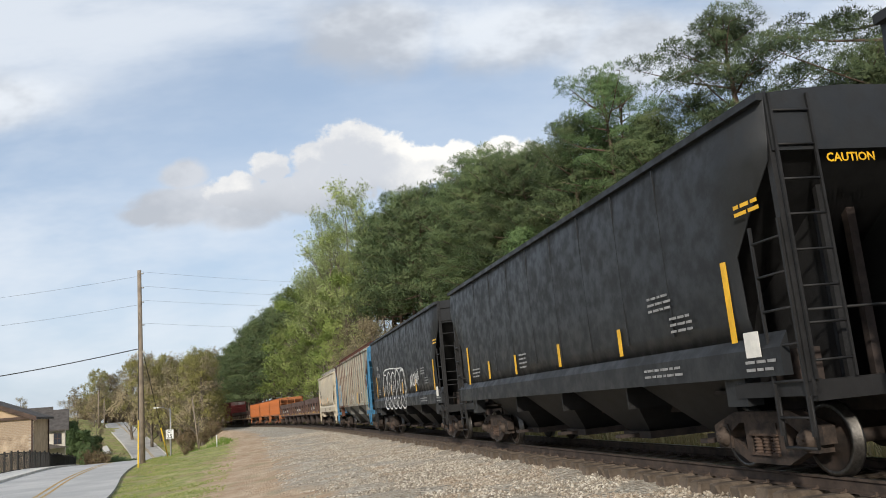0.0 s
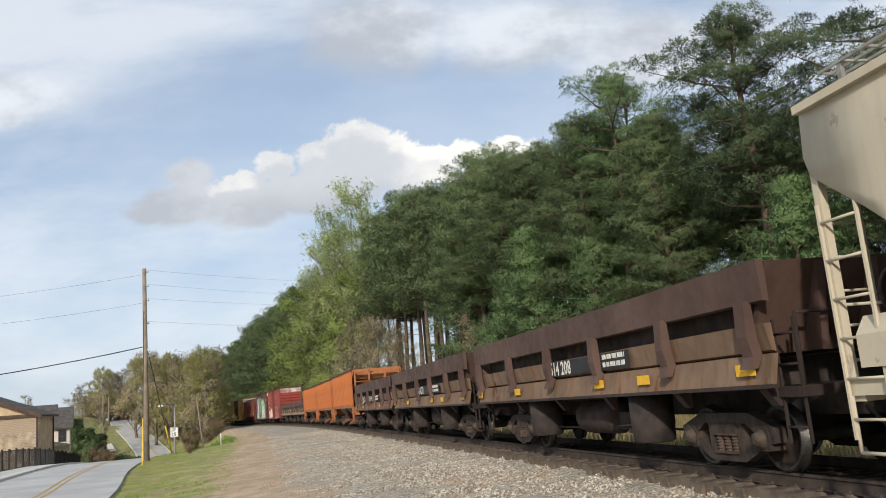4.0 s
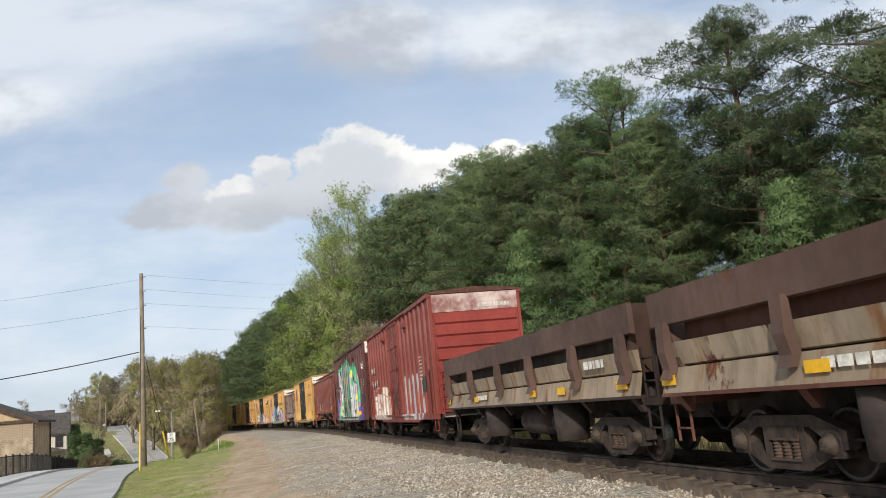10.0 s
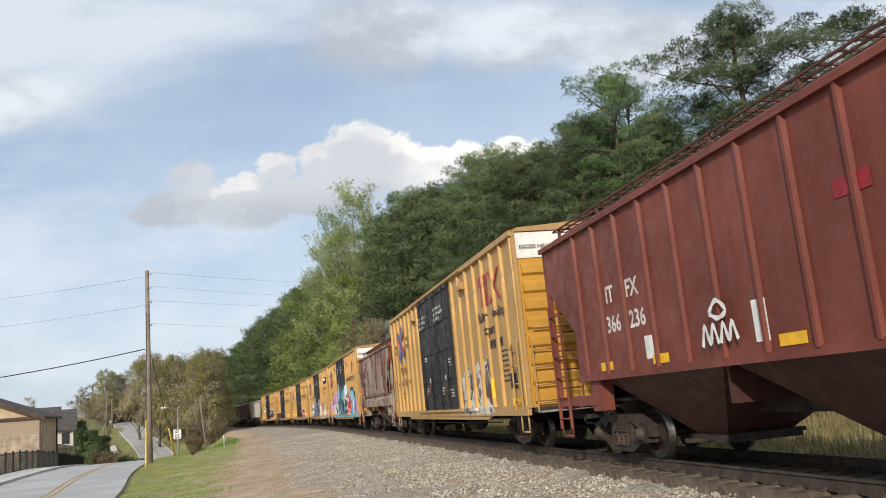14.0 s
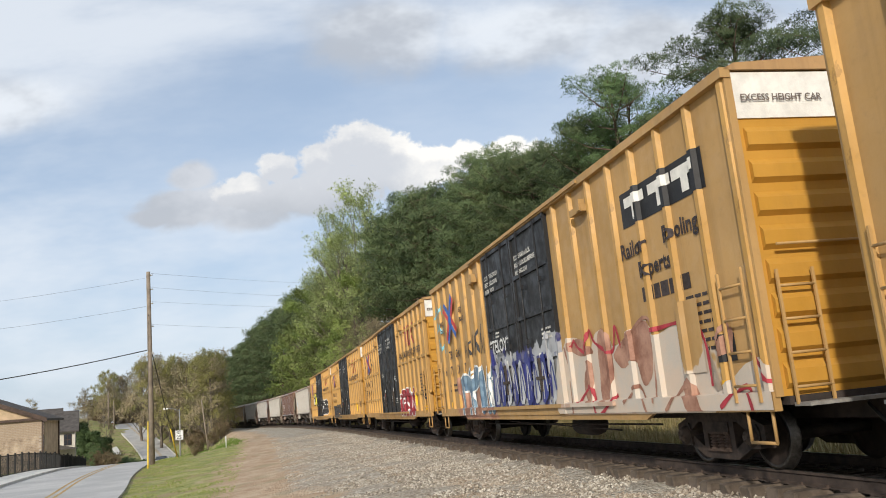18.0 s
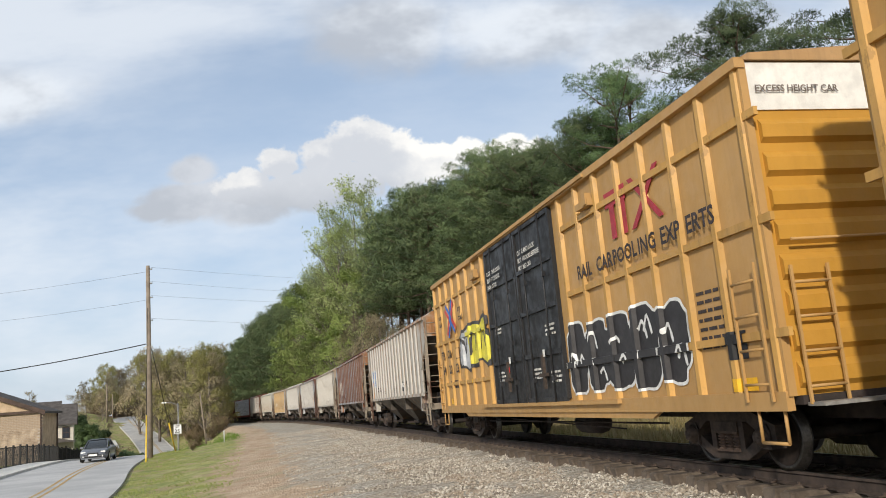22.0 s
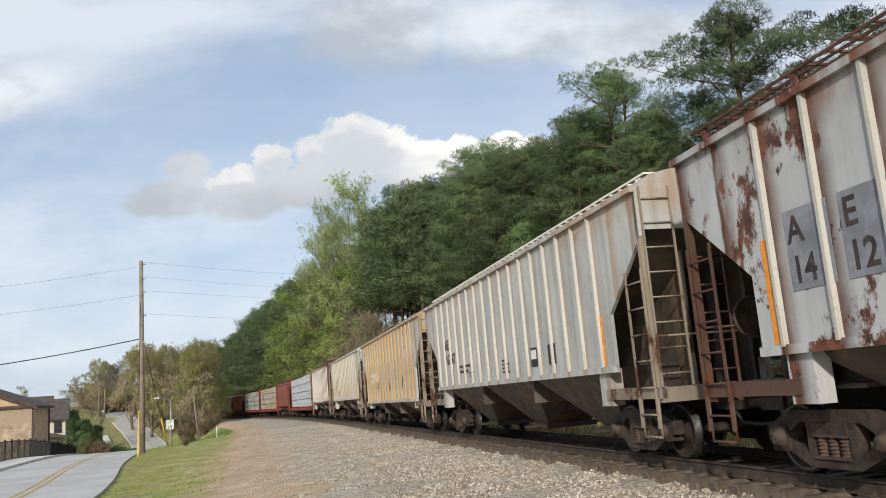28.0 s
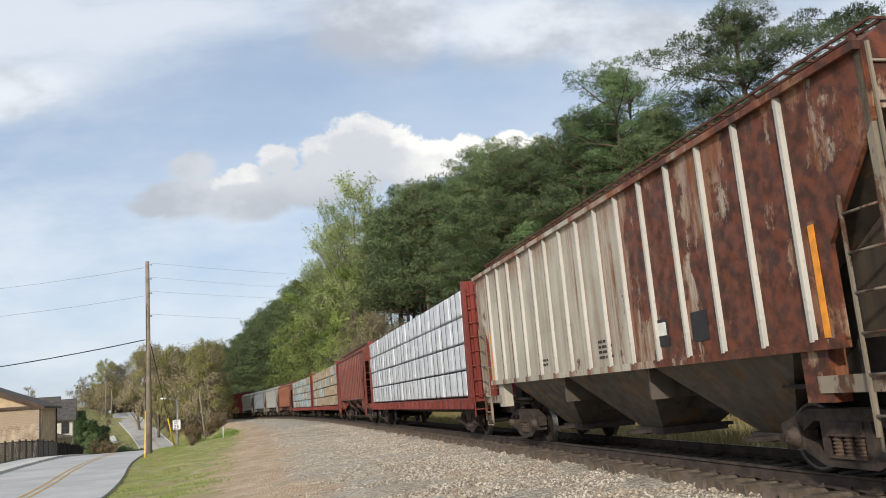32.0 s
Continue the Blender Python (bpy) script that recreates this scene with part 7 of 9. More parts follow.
for k, (label, P, rm, grate, sign, length, ribs, lm) in enumerate(GRAIN):
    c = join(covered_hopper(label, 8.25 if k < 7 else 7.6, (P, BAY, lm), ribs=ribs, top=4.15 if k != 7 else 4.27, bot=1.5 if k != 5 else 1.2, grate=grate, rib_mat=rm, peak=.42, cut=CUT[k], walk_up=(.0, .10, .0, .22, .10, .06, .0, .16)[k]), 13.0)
    pitch = (16.5 - 2 * CUT[k] - .3) / (ribs - 1)
    w = sign.split()
    if w:
        top_row, low_row = (w[:len(w) // 2 + len(w) % 2], w[len(w) // 2 + len(w) % 2:]) if k != 4 else (w[:1], w[1:])
        for row, z in ((top_row, 2.62), (low_row, 2.18)) if k != 5 else ((w, 2.22),):
            for i, s in enumerate(row):
                x = FOOT[k] + i * pitch
                if k in (0, 1, 3, 5):
                    patch(c, x - .04, x + pitch - .22, z - .08, z + .36, M_WHITE if k not in (0, 3) else M_PANEL_G if k == 3 else M_PANEL_B, -1.564, "number_panel", "painted number panel")
                words(c, s, x, z, .23 if k == 5 else .29, M_LOGO_B if k == 0 else M_LETTER_D, -1.571)
        bars(c, FOOT[k] + 1.7, 2.0, 1.3, 2, M_LETTER_D, y=-1.571, h=.07, pitch=.14)
    for x in (6.42, -6.55):
        patch(c, x, x + .10, 1.55, 2.75 if k % 2 else 2.4, M_ORANGE, -1.567, "reflector", "orange reflector strip")
    if k in (0, 2, 4, 5, 7):
        for x in (2.6, 3.7):
            patch(c, x, x + .42, 1.72, 2.12, M_BLACK, -1.565, "stencil_panel", "black stencil panel")
        patch(c, 2.65, 2.97, 1.88, 2.07, M_WHITE, -1.572, "stencil_panel")
    bars(c, .4, 1.95, .6, 4, M_LETTER_D, y=-1.566)
    bars(c, -2.8, 1.8, .5, 2, M_LETTER_D, y=-1.566)
    if k in (5, 3):
        strokes(c, [[(-2.6, 1.7), (-2.4, 2.2), (-2.2, 1.8), (-2.0, 2.3), (-1.9, 1.7)]], .025, M_LOGO_R if k == 4 else M_SPRAY_G, -1.575)
# lumber flats and the far end of the train
join(centerbeam("red centre-beam flat car stacked with white-wrapped lumber", CBR, dict(cols=13, mats=[M_WRAP], seed=1)), 18.1)
join(covered_hopper("dark red ribbed covered hopper car", 7.5, (BRN, BRN_D, BRN), ribs=14, top=4.15, grate=M_GRATE_R), 12)
join(centerbeam("red centre-beam flat car with bare and wrapped lumber", CBR, dict(cols=12, mats=[M_LUMBER, M_LUMBER, M_LUMBER, M_WRAP_T], seed=2)), 18.1)
join(centerbeam("red centre-beam flat car with teal-printed lumber wraps", CBR, dict(cols=12, mats=[M_WRAP_T, M_WRAP_T, M_LUMBER], seed=3), hx=10.8), 17.2)
join(covered_hopper("orange-brown rusted covered hopper car", 8.0, (ORH, BRN_D, RUSTY_L), ribs=15, grate=M_GRATE_R), 12.6)
join(covered_hopper("light grey covered hopper car", 8.0, (GRY, BAY, PALE_L), ribs=15), 12.6)
join(covered_hopper("blue-grey covered hopper car", 8.0, (BLG, BAY, PALE_L), ribs=15), 12.6)
join(covered_hopper("white smooth covered hopper car", 8.0, (WHT, BAY, PALE_L), ribs=0, smooth=True), 12.6)
for i in range(4):
    join(boxcar("plain faded red boxcar far down the line", 8.9, RED_END, [(-1.5, 1.5)], RED_END, RED_END, ribs_l=7, ribs_r=7, tc=13, white_end=False, roof_mat=M_GRATE_R), 13)
START = -22.52      # the leading coupling of the first car along the line when the clip begins


def car_pose(u, tc, t):
    s = u - run(t)
    x0, y0, h0 = rail(-130)
    if s < -120:
        ang = math.atan2(-math.cos(h0), -math.sin(h0))
        x, y = x0 - math.sin(h0) * (-130 - s), y0 - math.cos(h0) * (-130 - s)
    else:
        a, b = rail(s - tc / 2), rail(s + tc / 2)
        ang = math.atan2(a[1] - b[1], a[0] - b[0])
        x, y = (a[0] + b[0]) / 2, (a[1] + b[1]) / 2
    return pose(x, y, 0, 0, 0, math.degrees(ang)) @ Matrix.Rotation(CANT, 4, "X")

# ---------------------------------------------------------------- ground
ROAD = [(-17, -30, -.8), (-12.4, -10, -.9), (-10.8, 8, -1.0), (-12.4, 21, -1.05), (-15.4, 31, -1.05), (-17.8, 37.4, -1.05), (-20.1, 43.6, -1.05), (-22.5, 51.3, -1.05), (-24.6, 58.5, -1.07), (-26.6, 66, -1.15), (-29.8, 77, -1.75), (-33.4, 90, -2.6),
        (-38.2, 106, -3.9), (-44.5, 126, -5.1), (-52.5, 150, -5.4), (-64.6, 179, -4.2), (-74.5, 200, -2.2), (-87, 224, .8), (-98.5, 247, 3.1), (-110, 270, 3.6), (-130, 296, 2.6), (-170, 330, 1.0), (-230, 370, 0), (-420, 460, 0)]
_R = np.array(ROAD, float)
_D = np.concatenate([[0], np.cumsum(np.hypot(np.diff(_R[:, 0]), np.diff(_R[:, 1])))])
_RD = np.arange(0, _D[-1], 1.0)


def _ease(col):
    v = np.interp(_RD, _D, _R[:, col])
    k = np.ones(13) / 13
    return np.convolve(np.pad(v, 6, mode="edge"), k, "valid")


_RX, _RY, _RZ = _ease(0), _ease(1), _ease(2)
_RH = np.arctan2(np.gradient(_RX), np.gradient(_RY))


def road_at(d, side=0.0):
    h = float(np.interp(d, _RD, _RH))
    return (float(np.interp(d, _RD, _RX)) + math.cos(h) * side, float(np.interp(d, _RD, _RY)) - math.sin(h) * side, float(np.interp(d, _RD, _RZ)), h)


def ground_info(x, y):
    """Height, distance along and across the track, and across the road, for arrays of points."""
    x, y = np.atleast_1d(x).astype(float), np.atleast_1d(y).astype(float)
    s, l = along(x, y)
    k = slice(0, None, 3)
    i = np.argmin((x[:, None] - _RX[k]) ** 2 + (y[:, None] - _RY[k]) ** 2, axis=1) * 3
    h = _RH[i]
    r = (x - _RX[i]) * np.cos(h) - (y - _RY[i]) * np.sin(h)
    base = np.interp(l, [-30, -14, -9, -6.5, -4.2, -3.0, -1.7, -1.3, -1.1, 1.6, 3.0, 4.5, 8, 14, 30, 80, 300], [-.75, -.66, -.50, -.475, -.46, -.43, -.385, -.345, -.275, -.285, -.42, -.62, -.62, -.35, .3, 1.5, 4.0])
    rz = _RZ[i]
    far = np.clip((y - 60) / 60, 0, 1)
    w = np.clip((r - 3.0) / np.where(y > 60, 8.0, 9.0), 0, 1)
    w = w * w * (3 - 2 * w)
    w = np.where(l > -4.4, 1.0, w)
    w = np.where(r < 0, 0.0, w)
    left = np.clip((-r - 9) / 20, 0, 1)
    z = rz + (base - rz) * w
    z = z + np.where(r < -9, left * (.9 + far * 3.0), 0)
    z = z + np.where(r < -8.8, np.clip((-r - 8.8) / 6, 0, 1) * np.clip((y - 105) / 15, 0, 1) * 2.4, 0)
    return z, s, l, r


def ground_z(x, y):
    return float(ground_info(x, y)[0][0])


def ground_material():
    g = Graph("ground_cover")
    a = g.n("Attribute")
    a.attribute_name = "across"
    lat = a.outputs["Fac"]
    wob = g.math("MULTIPLY", g.math("SUBTRACT", g.noise(.35, 5, .6), .5), 5.0)
    wob2 = g.math("MULTIPLY", g.math("SUBTRACT", g.noise(2.0, 4, .6), .5), 1.6)
    l = g.math("ADD", g.math("ADD", lat, wob), wob2)
    # crushed stone with pale and dark pieces
    cell = g.n("TexVoronoi")
    cell.inputs["Scale"].default_value = 14
    g.put(g.co, cell.inputs["Vector"])
    sep = g.n("SeparateColor")
    g.put(cell.outputs["Color"], sep.inputs[0])
    gravel = g.mix(sep.outputs[0], (.24, .205, .16), (.60, .55, .46))
    gravel = g.mix(g.band(g.noise(.8, 4), .4, .7, 0, .5), gravel, (.33, .27, .20))
    dirt = g.mix(g.band(g.noise(1.2, 7, .7), .3, .7), (.39, .265, .17), (.55, .43, .305))
    dirt = g.mix(g.band(g.noise(.5, 4), .55, .68, 0, .8), dirt, (.36, .30, .19))
    grass = g.mix(g.band(g.noise(1.0, 6, .65), .32, .66), (.20, .25, .07), (.43, .40, .18))
    grass = g.mix(g.band(g.noise(.3, 4, .6), .47, .62, 0, .85), grass, (.38, .29, .18))
    grass = g.mix(g.band(g.noise(30, 3), .45, .7, 0, .3), grass, (.08, .10, .03))
    straw = g.mix(g.band(g.noise(1.5, 6, .65), .35, .65), (.13, .13, .05), (.34, .27, .15))
    floor = g.mix(g.band(g.noise(.9, 5), .35, .65), (.06, .045, .028), (.12, .085, .05))
    col = g.mix(g.band(l, -9.6, -8.6), grass, dirt)
    col = g.mix(g.band(l, -6.9, -5.6), col, gravel)
    col = g.mix(g.band(l, 3.2, 4.0), col, straw)
    col = g.mix(g.band(l, 11, 14), col, floor)
    g.bump(g.math("ADD", g.math("MULTIPLY", cell.outputs["Distance"], 1.0), g.noise(5, 6, .7)), .9, .05)
    return g.done(col, .95, 0, .15)


def ground():
    gx = np.concatenate([np.arange(-1500, -400, 100), np.arange(-400, -80, 12), np.arange(-80, -40, 2), np.arange(-40, 24, .8), np.arange(24, 60, 3), np.arange(60, 400, 20), np.arange(400, 1501, 100)])
    gy = np.concatenate([np.arange(-300, -20, 40), np.arange(-20, 8, 4), np.arange(8, 90, .8), np.arange(90, 210, 2.5), np.arange(210, 420, 8), np.arange(420, 2600, 120)])
    X, Y = np.meshgrid(gx, gy)
    z, s, l, r = ground_info(X.ravel(), Y.ravel())
    rng = np.random.default_rng(4)
    rough = np.where(np.abs(l) < 3.4, .01, np.where(np.abs(r) < 5.0, 0.0, .035))
    z = z + rng.normal(0, 1, len(z)) * rough - np.where((np.abs(r) < 9) & (Y.ravel() > 150), .40, 0) - np.where(np.abs(r) < 4.6, .10, np.where((r < 0) & (r > -6), .03, 0))
    n = len(gx)
    j, i = np.meshgrid(np.arange(len(gy) - 1), np.arange(n - 1), indexing="ij")
    a = (j * n + i).ravel()
    me = bpy.data.meshes.new("ground")
    me.from_pydata(np.stack([X.ravel(), Y.ravel(), z], 1).tolist(), [], np.stack([a, a + 1, a + n + 1, a + n], 1).tolist())
    at = me.attributes.new("across", "FLOAT", "POINT")
    at.data.foreach_set("value", np.where(r < -4, -30, l).astype(np.float32))
    me.polygons.foreach_set("use_smooth", [True] * len(me.polygons))
    me.materials.append(ground_material())
    return tagged(new("ground", me), "gravel shoulder, bare dirt track and patchy spring grass", "ground", kind="structure")


ground()


def strip(name, d0, d1, step, a, b, dz, mat, label, thick=.06):
    """A band of the road from side a to side b between two distances, with thickness."""
    vs, fs = [], []
    ds = np.arange(d0, d1 + .01, step)
    for d in ds:
        for side, low in ((a, 0), (b, 0), (b, thick), (a, thick)):
            x, y, z, _ = road_at(d, side)
            vs.append((x, y, z + dz - low))
    for i in range(len(ds) - 1):
        for k in range(4):
            p, q = i * 4 + k, i * 4 + (k + 1) % 4
            fs.append((p, q, q + 4, p + 4))
    me = bpy.data.meshes.new(name)
    me.from_pydata(vs, [], fs)
    me.materials.append(mat)
    ob = new(name, me)
    return tagged(ob, label, name.replace("_", " "), kind="structure")


def asphalt():
    g = Graph("asphalt")
    col = g.mix(g.band(g.noise(.4, 5), .35, .68), (.42, .415, .405), (.54, .53, .51))
    col = g.mix(g.band(g.noise(60, 3), .4, .7, 0, .3), col, (.22, .22, .22))
    col = g.mix(g.band(g.noise(1.6, 6, .75), .64, .68, 0, .4), col, (.20, .20, .205))
    g.bump(g.noise(70, 3), .35, .01)
    return g.done(col, .9, 0, .25)


M_ASPHALT = asphalt()
M_CONC = plain("pale_concrete", (.62, .60, .55), .15, 1.5, .9)
M_LINE = plain("road_yellow", (.60, .36, .06), .35, 2.5, .8, second=(.45, .33, .16))
strip("road", 0, 560, 2, -3.6, 2.7, 0, M_ASPHALT, "worn grey asphalt road that dips and climbs a hill", .12)
for a in (-.22, .10):
    strip("centre_line", 0, 420, 2, a, a + .13, .006, M_LINE, "worn double yellow centre line", .004)
strip("kerb", 40, 330, 2, -3.85, -3.6, .14, M_CONC, "pale concrete kerb along the road", .25)
strip("pavement", 40, 130, 2, -5.9, -3.85, .13, M_CONC, "pale concrete pavement behind the kerb", .2)
strip("pavement", 225, 340, 2, -8.6, -7.2, .10, M_CONC, "pale concrete pavement up the grassy hill", .2)
strip("kerb", 150, 330, 2, 2.7, 2.9, .10, M_CONC, "pale concrete kerb along the road", .25)

# ---------------------------------------------------------------- track
M_RAIL = plain("rail_steel", (.05, .038, .032), .3, 4, .8, second=(.085, .062, .05))
M_RAILTOP = plain("rail_head", (.28, .27, .26), .2, 9, .35, 1.0)
M_TIE = plain("creosoted_tie", (.085, .065, .05), .4, 2.5, .9, second=(.17, .135, .105), bump=.6)
M_STONE_B = plain("ballast_stone", (.30, .275, .24), .35, 5, .95, second=(.47, .44, .39))


def stone_random():
    g = Graph("ballast_pieces")
    geo = g.n("NewGeometry")
    ramp = g.n("ValToRGB")
    el = ramp.color_ramp.elements
    el[0].color, el[1].color = (.16, .135, .11, 1), (.62, .57, .49, 1)
    e = el.new(.6)
    e.color = (.37, .33, .27, 1)
    g.put(geo.outputs["Random Per Island"], ramp.inputs[0])
    col = g.mix(g.band(g.noise(1.2, 4), .45, .7, 0, .5), ramp.outputs[0], (.30, .22, .15))
    return g.done(col, .95, 0, .15)


M_PIECES = stone_random()


def track():
    tr = thing("track", "single railway track on dark timber ties", "railway track", kind="structure")
    prof = [(-.07, -.17), (.07, -.17), (.07, -.155), (.012, -.14), (.012, -.045), (.036, -.032), (.036, -.006), (.028, 0), (-.028, 0), (-.036, -.006), (-.036, -.032), (-.012, -.045), (-.012, -.14), (-.07, -.155)]
    for lat in (-.755, .755):
        vs, fs, mi = [], [], []
        ss = np.arange(-60, 330, 1.5)
        n = len(prof)
        for s in ss:
            x, y, h = rail(s)
            for dy, z in prof:
                o = lat + dy
                vs.append((x + math.cos(h) * o, y - math.sin(h) * o, z + lat * CANT))
        for i in range(len(ss) - 1):
            for k in range(n):
                fs.append((i * n + k, i * n + (k + 1) % n, (i + 1) * n + (k + 1) % n, (i + 1) * n + k))
                mi.append(1 if k == 7 else 0)
        me = bpy.data.meshes.new("rail")
        me.from_pydata(vs, [], fs)
        me.materials.append(M_RAIL)
        me.materials.append(M_RAILTOP)
        me.polygons.foreach_set("material_index", mi)
        link("rail", me, tr, "rust-brown steel rail")
    # ties: bevelled timbers, each a little off square
    ties = []
    for k in range(4):
        bm = boxes((-.115, .115, -1.30, 1.30, -.36, -.175))
        bmesh.ops.bevel(bm, geom=[e for e in bm.edges], offset=.015 + .004 * k, segments=1, affect="EDGES")
        r = random.Random(k)
        for v in bm.verts:
            v.co += Vector((r.uniform(-.01, .01), r.uniform(-.03, .03), r.uniform(-.006, .004)))
        ties.append(finish("tie", bm, M_TIE))
    r = random.Random(7)
    plate = finish("tie_plate", boxes((-.09, .09, -.16, .16, -.178, -.160), (.05, .08, -.09, -.06, -.165, -.135), (-.08, -.05, .06, .09, -.165, -.135)), M_RAIL)
    for i in range(300):
        x, y, h = rail(-14 + i * .5 + r.uniform(-.03, .03))
        o = link("tie", ties[i % 4], tr)
        o.matrix_basis = pose(x, y, r.uniform(-.012, .008), 0, 0, 90 - math.degrees(h) + r.uniform(-1.5, 1.5)) @ pose(0, r.uniform(-.09, .09), 0)
        if i < 64:
            for lat in (-.755, .755):
                p = link("tie_plate", plate, tr)
                a, b, hh = rail(-14 + i * .5, lat)
                p.matrix_basis = pose(a, b, .004, 0, 0, 90 - math.degrees(hh))
    bm = bmesh.new()
    for i in range(360):
        x, y, h = rail(136 + i * .5)
        box(bm, -.115, .115, -1.3, 1.3, -.36, -.18, pose(x, y, 0, 0, 0, 90 - math.degrees(h)))
    tagged(part("distant_ties", bm, M_TIE, tr), kind="stuff")
    return tr


track()


def scatter_stones():
    """Loose ballast: small eight-sided stones over the shoulder nearest to the camera's side."""
    rng = np.random.default_rng(11)
    n = 60000
    s = -5 + 66 * rng.random(n) ** 1.5
    l = -1.2 - 5.6 * rng.random(n) ** 1.15
    inner = rng.random(n) < .12
    l = np.where(inner, rng.uniform(-1.3, 1.3, n), l)
    hx = np.interp(s, _S, _H)
    x = np.interp(s, _S, _X) + np.cos(hx) * l
    y = np.interp(s, _S, _Y) - np.sin(hx) * l
    z = ground_info(x, y)[0] + .005
    k = rng.uniform(.018, .042, n) * np.where(l < -4.5, .8, 1.0)
    oct_v = np.array([(1, 0, 0), (-1, 0, 0), (0, 1, 0), (0, -1, 0), (0, 0, .8), (0, 0, -.8)])
    oct_f = np.array([(0, 2, 4), (2, 1, 4), (1, 3, 4), (3, 0, 4), (2, 0, 5), (1, 2, 5), (3, 1, 5), (0, 3, 5)])
    a = rng.uniform(0, 6.28, n)
    v = oct_v[None] * (k[:, None, None] * rng.uniform(.65, 1.25, (n, 6, 1)))
    c, sn = np.cos(a)[:, None], np.sin(a)[:, None]
    vx, vy, vz = v[..., 0] * c - v[..., 1] * sn, v[..., 0] * sn + v[..., 1] * c, v[..., 2]
    tilt = rng.uniform(-.7, .7, n)[:, None]
    vy, vz = vy * np.cos(tilt) - vz * np.sin(tilt), vy * np.sin(tilt) + vz * np.cos(tilt)
    pts = np.stack([vx + x[:, None], vy + y[:, None], vz + z[:, None]], -1).reshape(-1, 3)
    fs = (oct_f[None] + (np.arange(n) * 6)[:, None, None]).reshape(-1, 3)
    me = bpy.data.meshes.new("ballast")
    me.from_pydata(pts.tolist(), [], fs.tolist())
    me.materials.append(M_PIECES)
    return tagged(new("ballast", me), "loose pale grey crushed stone ballast", "ballast", kind="stuff")


scatter_stones()


def leaf_material(name, a, b, c=None, gloss=.6, through=.25):
    g = Graph(name)
    geo = g.n("NewGeometry")
    col = g.mix(g.math("ADD", g.math("MULTIPLY", geo.outputs["Random Per Island"], .55), g.band(g.noise(1.3, 3), .32, .68, 0, .45)), a, b)
    if c:
        col = g.mix(g.band(g.noise(.45, 3), .45, .65), col, c)
    info = g.n("ObjectInfo")
    hsv = g.n("HueSaturation")
    g.put(g.band(info.outputs["Random"], 0, 1, .75, 1.2), hsv.inputs["Value"])
    g.put(col, hsv.inputs["Color"])
    g.done(hsv.outputs[0], gloss, 0, .25)
    tr = g.n("BsdfTranslucent")
    g.put(hsv.outputs[0], tr.inputs["Color"])
    mx = g.n("MixShader")
    mx.inputs[0].default_value = through
    g.put(g.bsdf.outputs[0], mx.inputs[1])
    g.put(tr.outputs[0], mx.inputs[2])
    out = g.nt.nodes["Material Output"]
    g.put(mx.outputs[0], out.inputs["Surface"])
    return g.m


def blades(name, pts, size, mat, label, category, seed, tris=5, spread=.5):
    """Tufts of thin blades at the given places, joined."""
    rng = np.random.default_rng(seed)
    n = len(pts)
    h = size * rng.uniform(.5, 1.2, (n, tris))
    a = rng.uniform(0, 6.28, (n, tris))
    lean = rng.uniform(.05, spread, (n, tris)) * h
    w = .012 + .03 * h
    base = pts[:, None, :] + np.stack([rng.normal(0, size * .25, (n, tris)), rng.normal(0, size * .25, (n, tris)), np.zeros((n, tris))], -1)
    tip = base + np.stack([np.cos(a) * lean, np.sin(a) * lean, h], -1)
    side = np.stack([-np.sin(a) * w, np.cos(a) * w, np.zeros_like(a)], -1)
    v = np.stack([base - side, base + side, tip], 2).reshape(-1, 3)
    me = bpy.data.meshes.new(name)
    me.from_pydata(v.tolist(), [], np.arange(len(v)).reshape(-1, 3).tolist())
    me.materials.append(mat)
    return tagged(new(name, me), label, category, kind="stuff")


def on_ground(s, l):
    h = np.interp(s, _S, _H)
    x, y = np.interp(s, _S, _X) + np.cos(h) * l, np.interp(s, _S, _Y) - np.sin(h) * l
    z, _, _, r = ground_info(x, y)
    return np.stack([x, y, z - .01], 1), r


def grasses():
    rng = np.random.default_rng(3)
    n = 30000
    p, r = on_ground(5 + 75 * rng.random(n) ** 1.3, -8.4 - 9 * rng.random(n) ** .8)
    keep = (r > 2.9) & (np.array([noise.noise(Vector((a * .5, b * .5, 0))) for a, b in p[:, :2]]) > -.18)
    blades("grass", p[keep], .05, leaf_material("spring_grass", (.17, .24, .06), (.40, .38, .16), (.28, .32, .09)), "short patchy spring grass on the verge", "grass", 5)
    n = 5000
    p, r = on_ground(60 + 120 * rng.random(n), -9 - 13 * rng.random(n))
    blades("grass", p[(r > 3.0)], .22, leaf_material("bank_grass", (.09, .17, .025), (.17, .24, .04)), "bright green grass on the bank", "grass", 6)
    n = 9000
    p, r = on_ground(-8 + 140 * rng.random(n) ** 1.2, 3.6 + 10 * rng.random(n))
    blades("dry_grass", p, .42, leaf_material("straw_grass", (.36, .27, .13), (.19, .19, .07), (.30, .24, .13)), "dry straw-coloured grass behind the track", "grass", 7, 6, .7)


grasses()
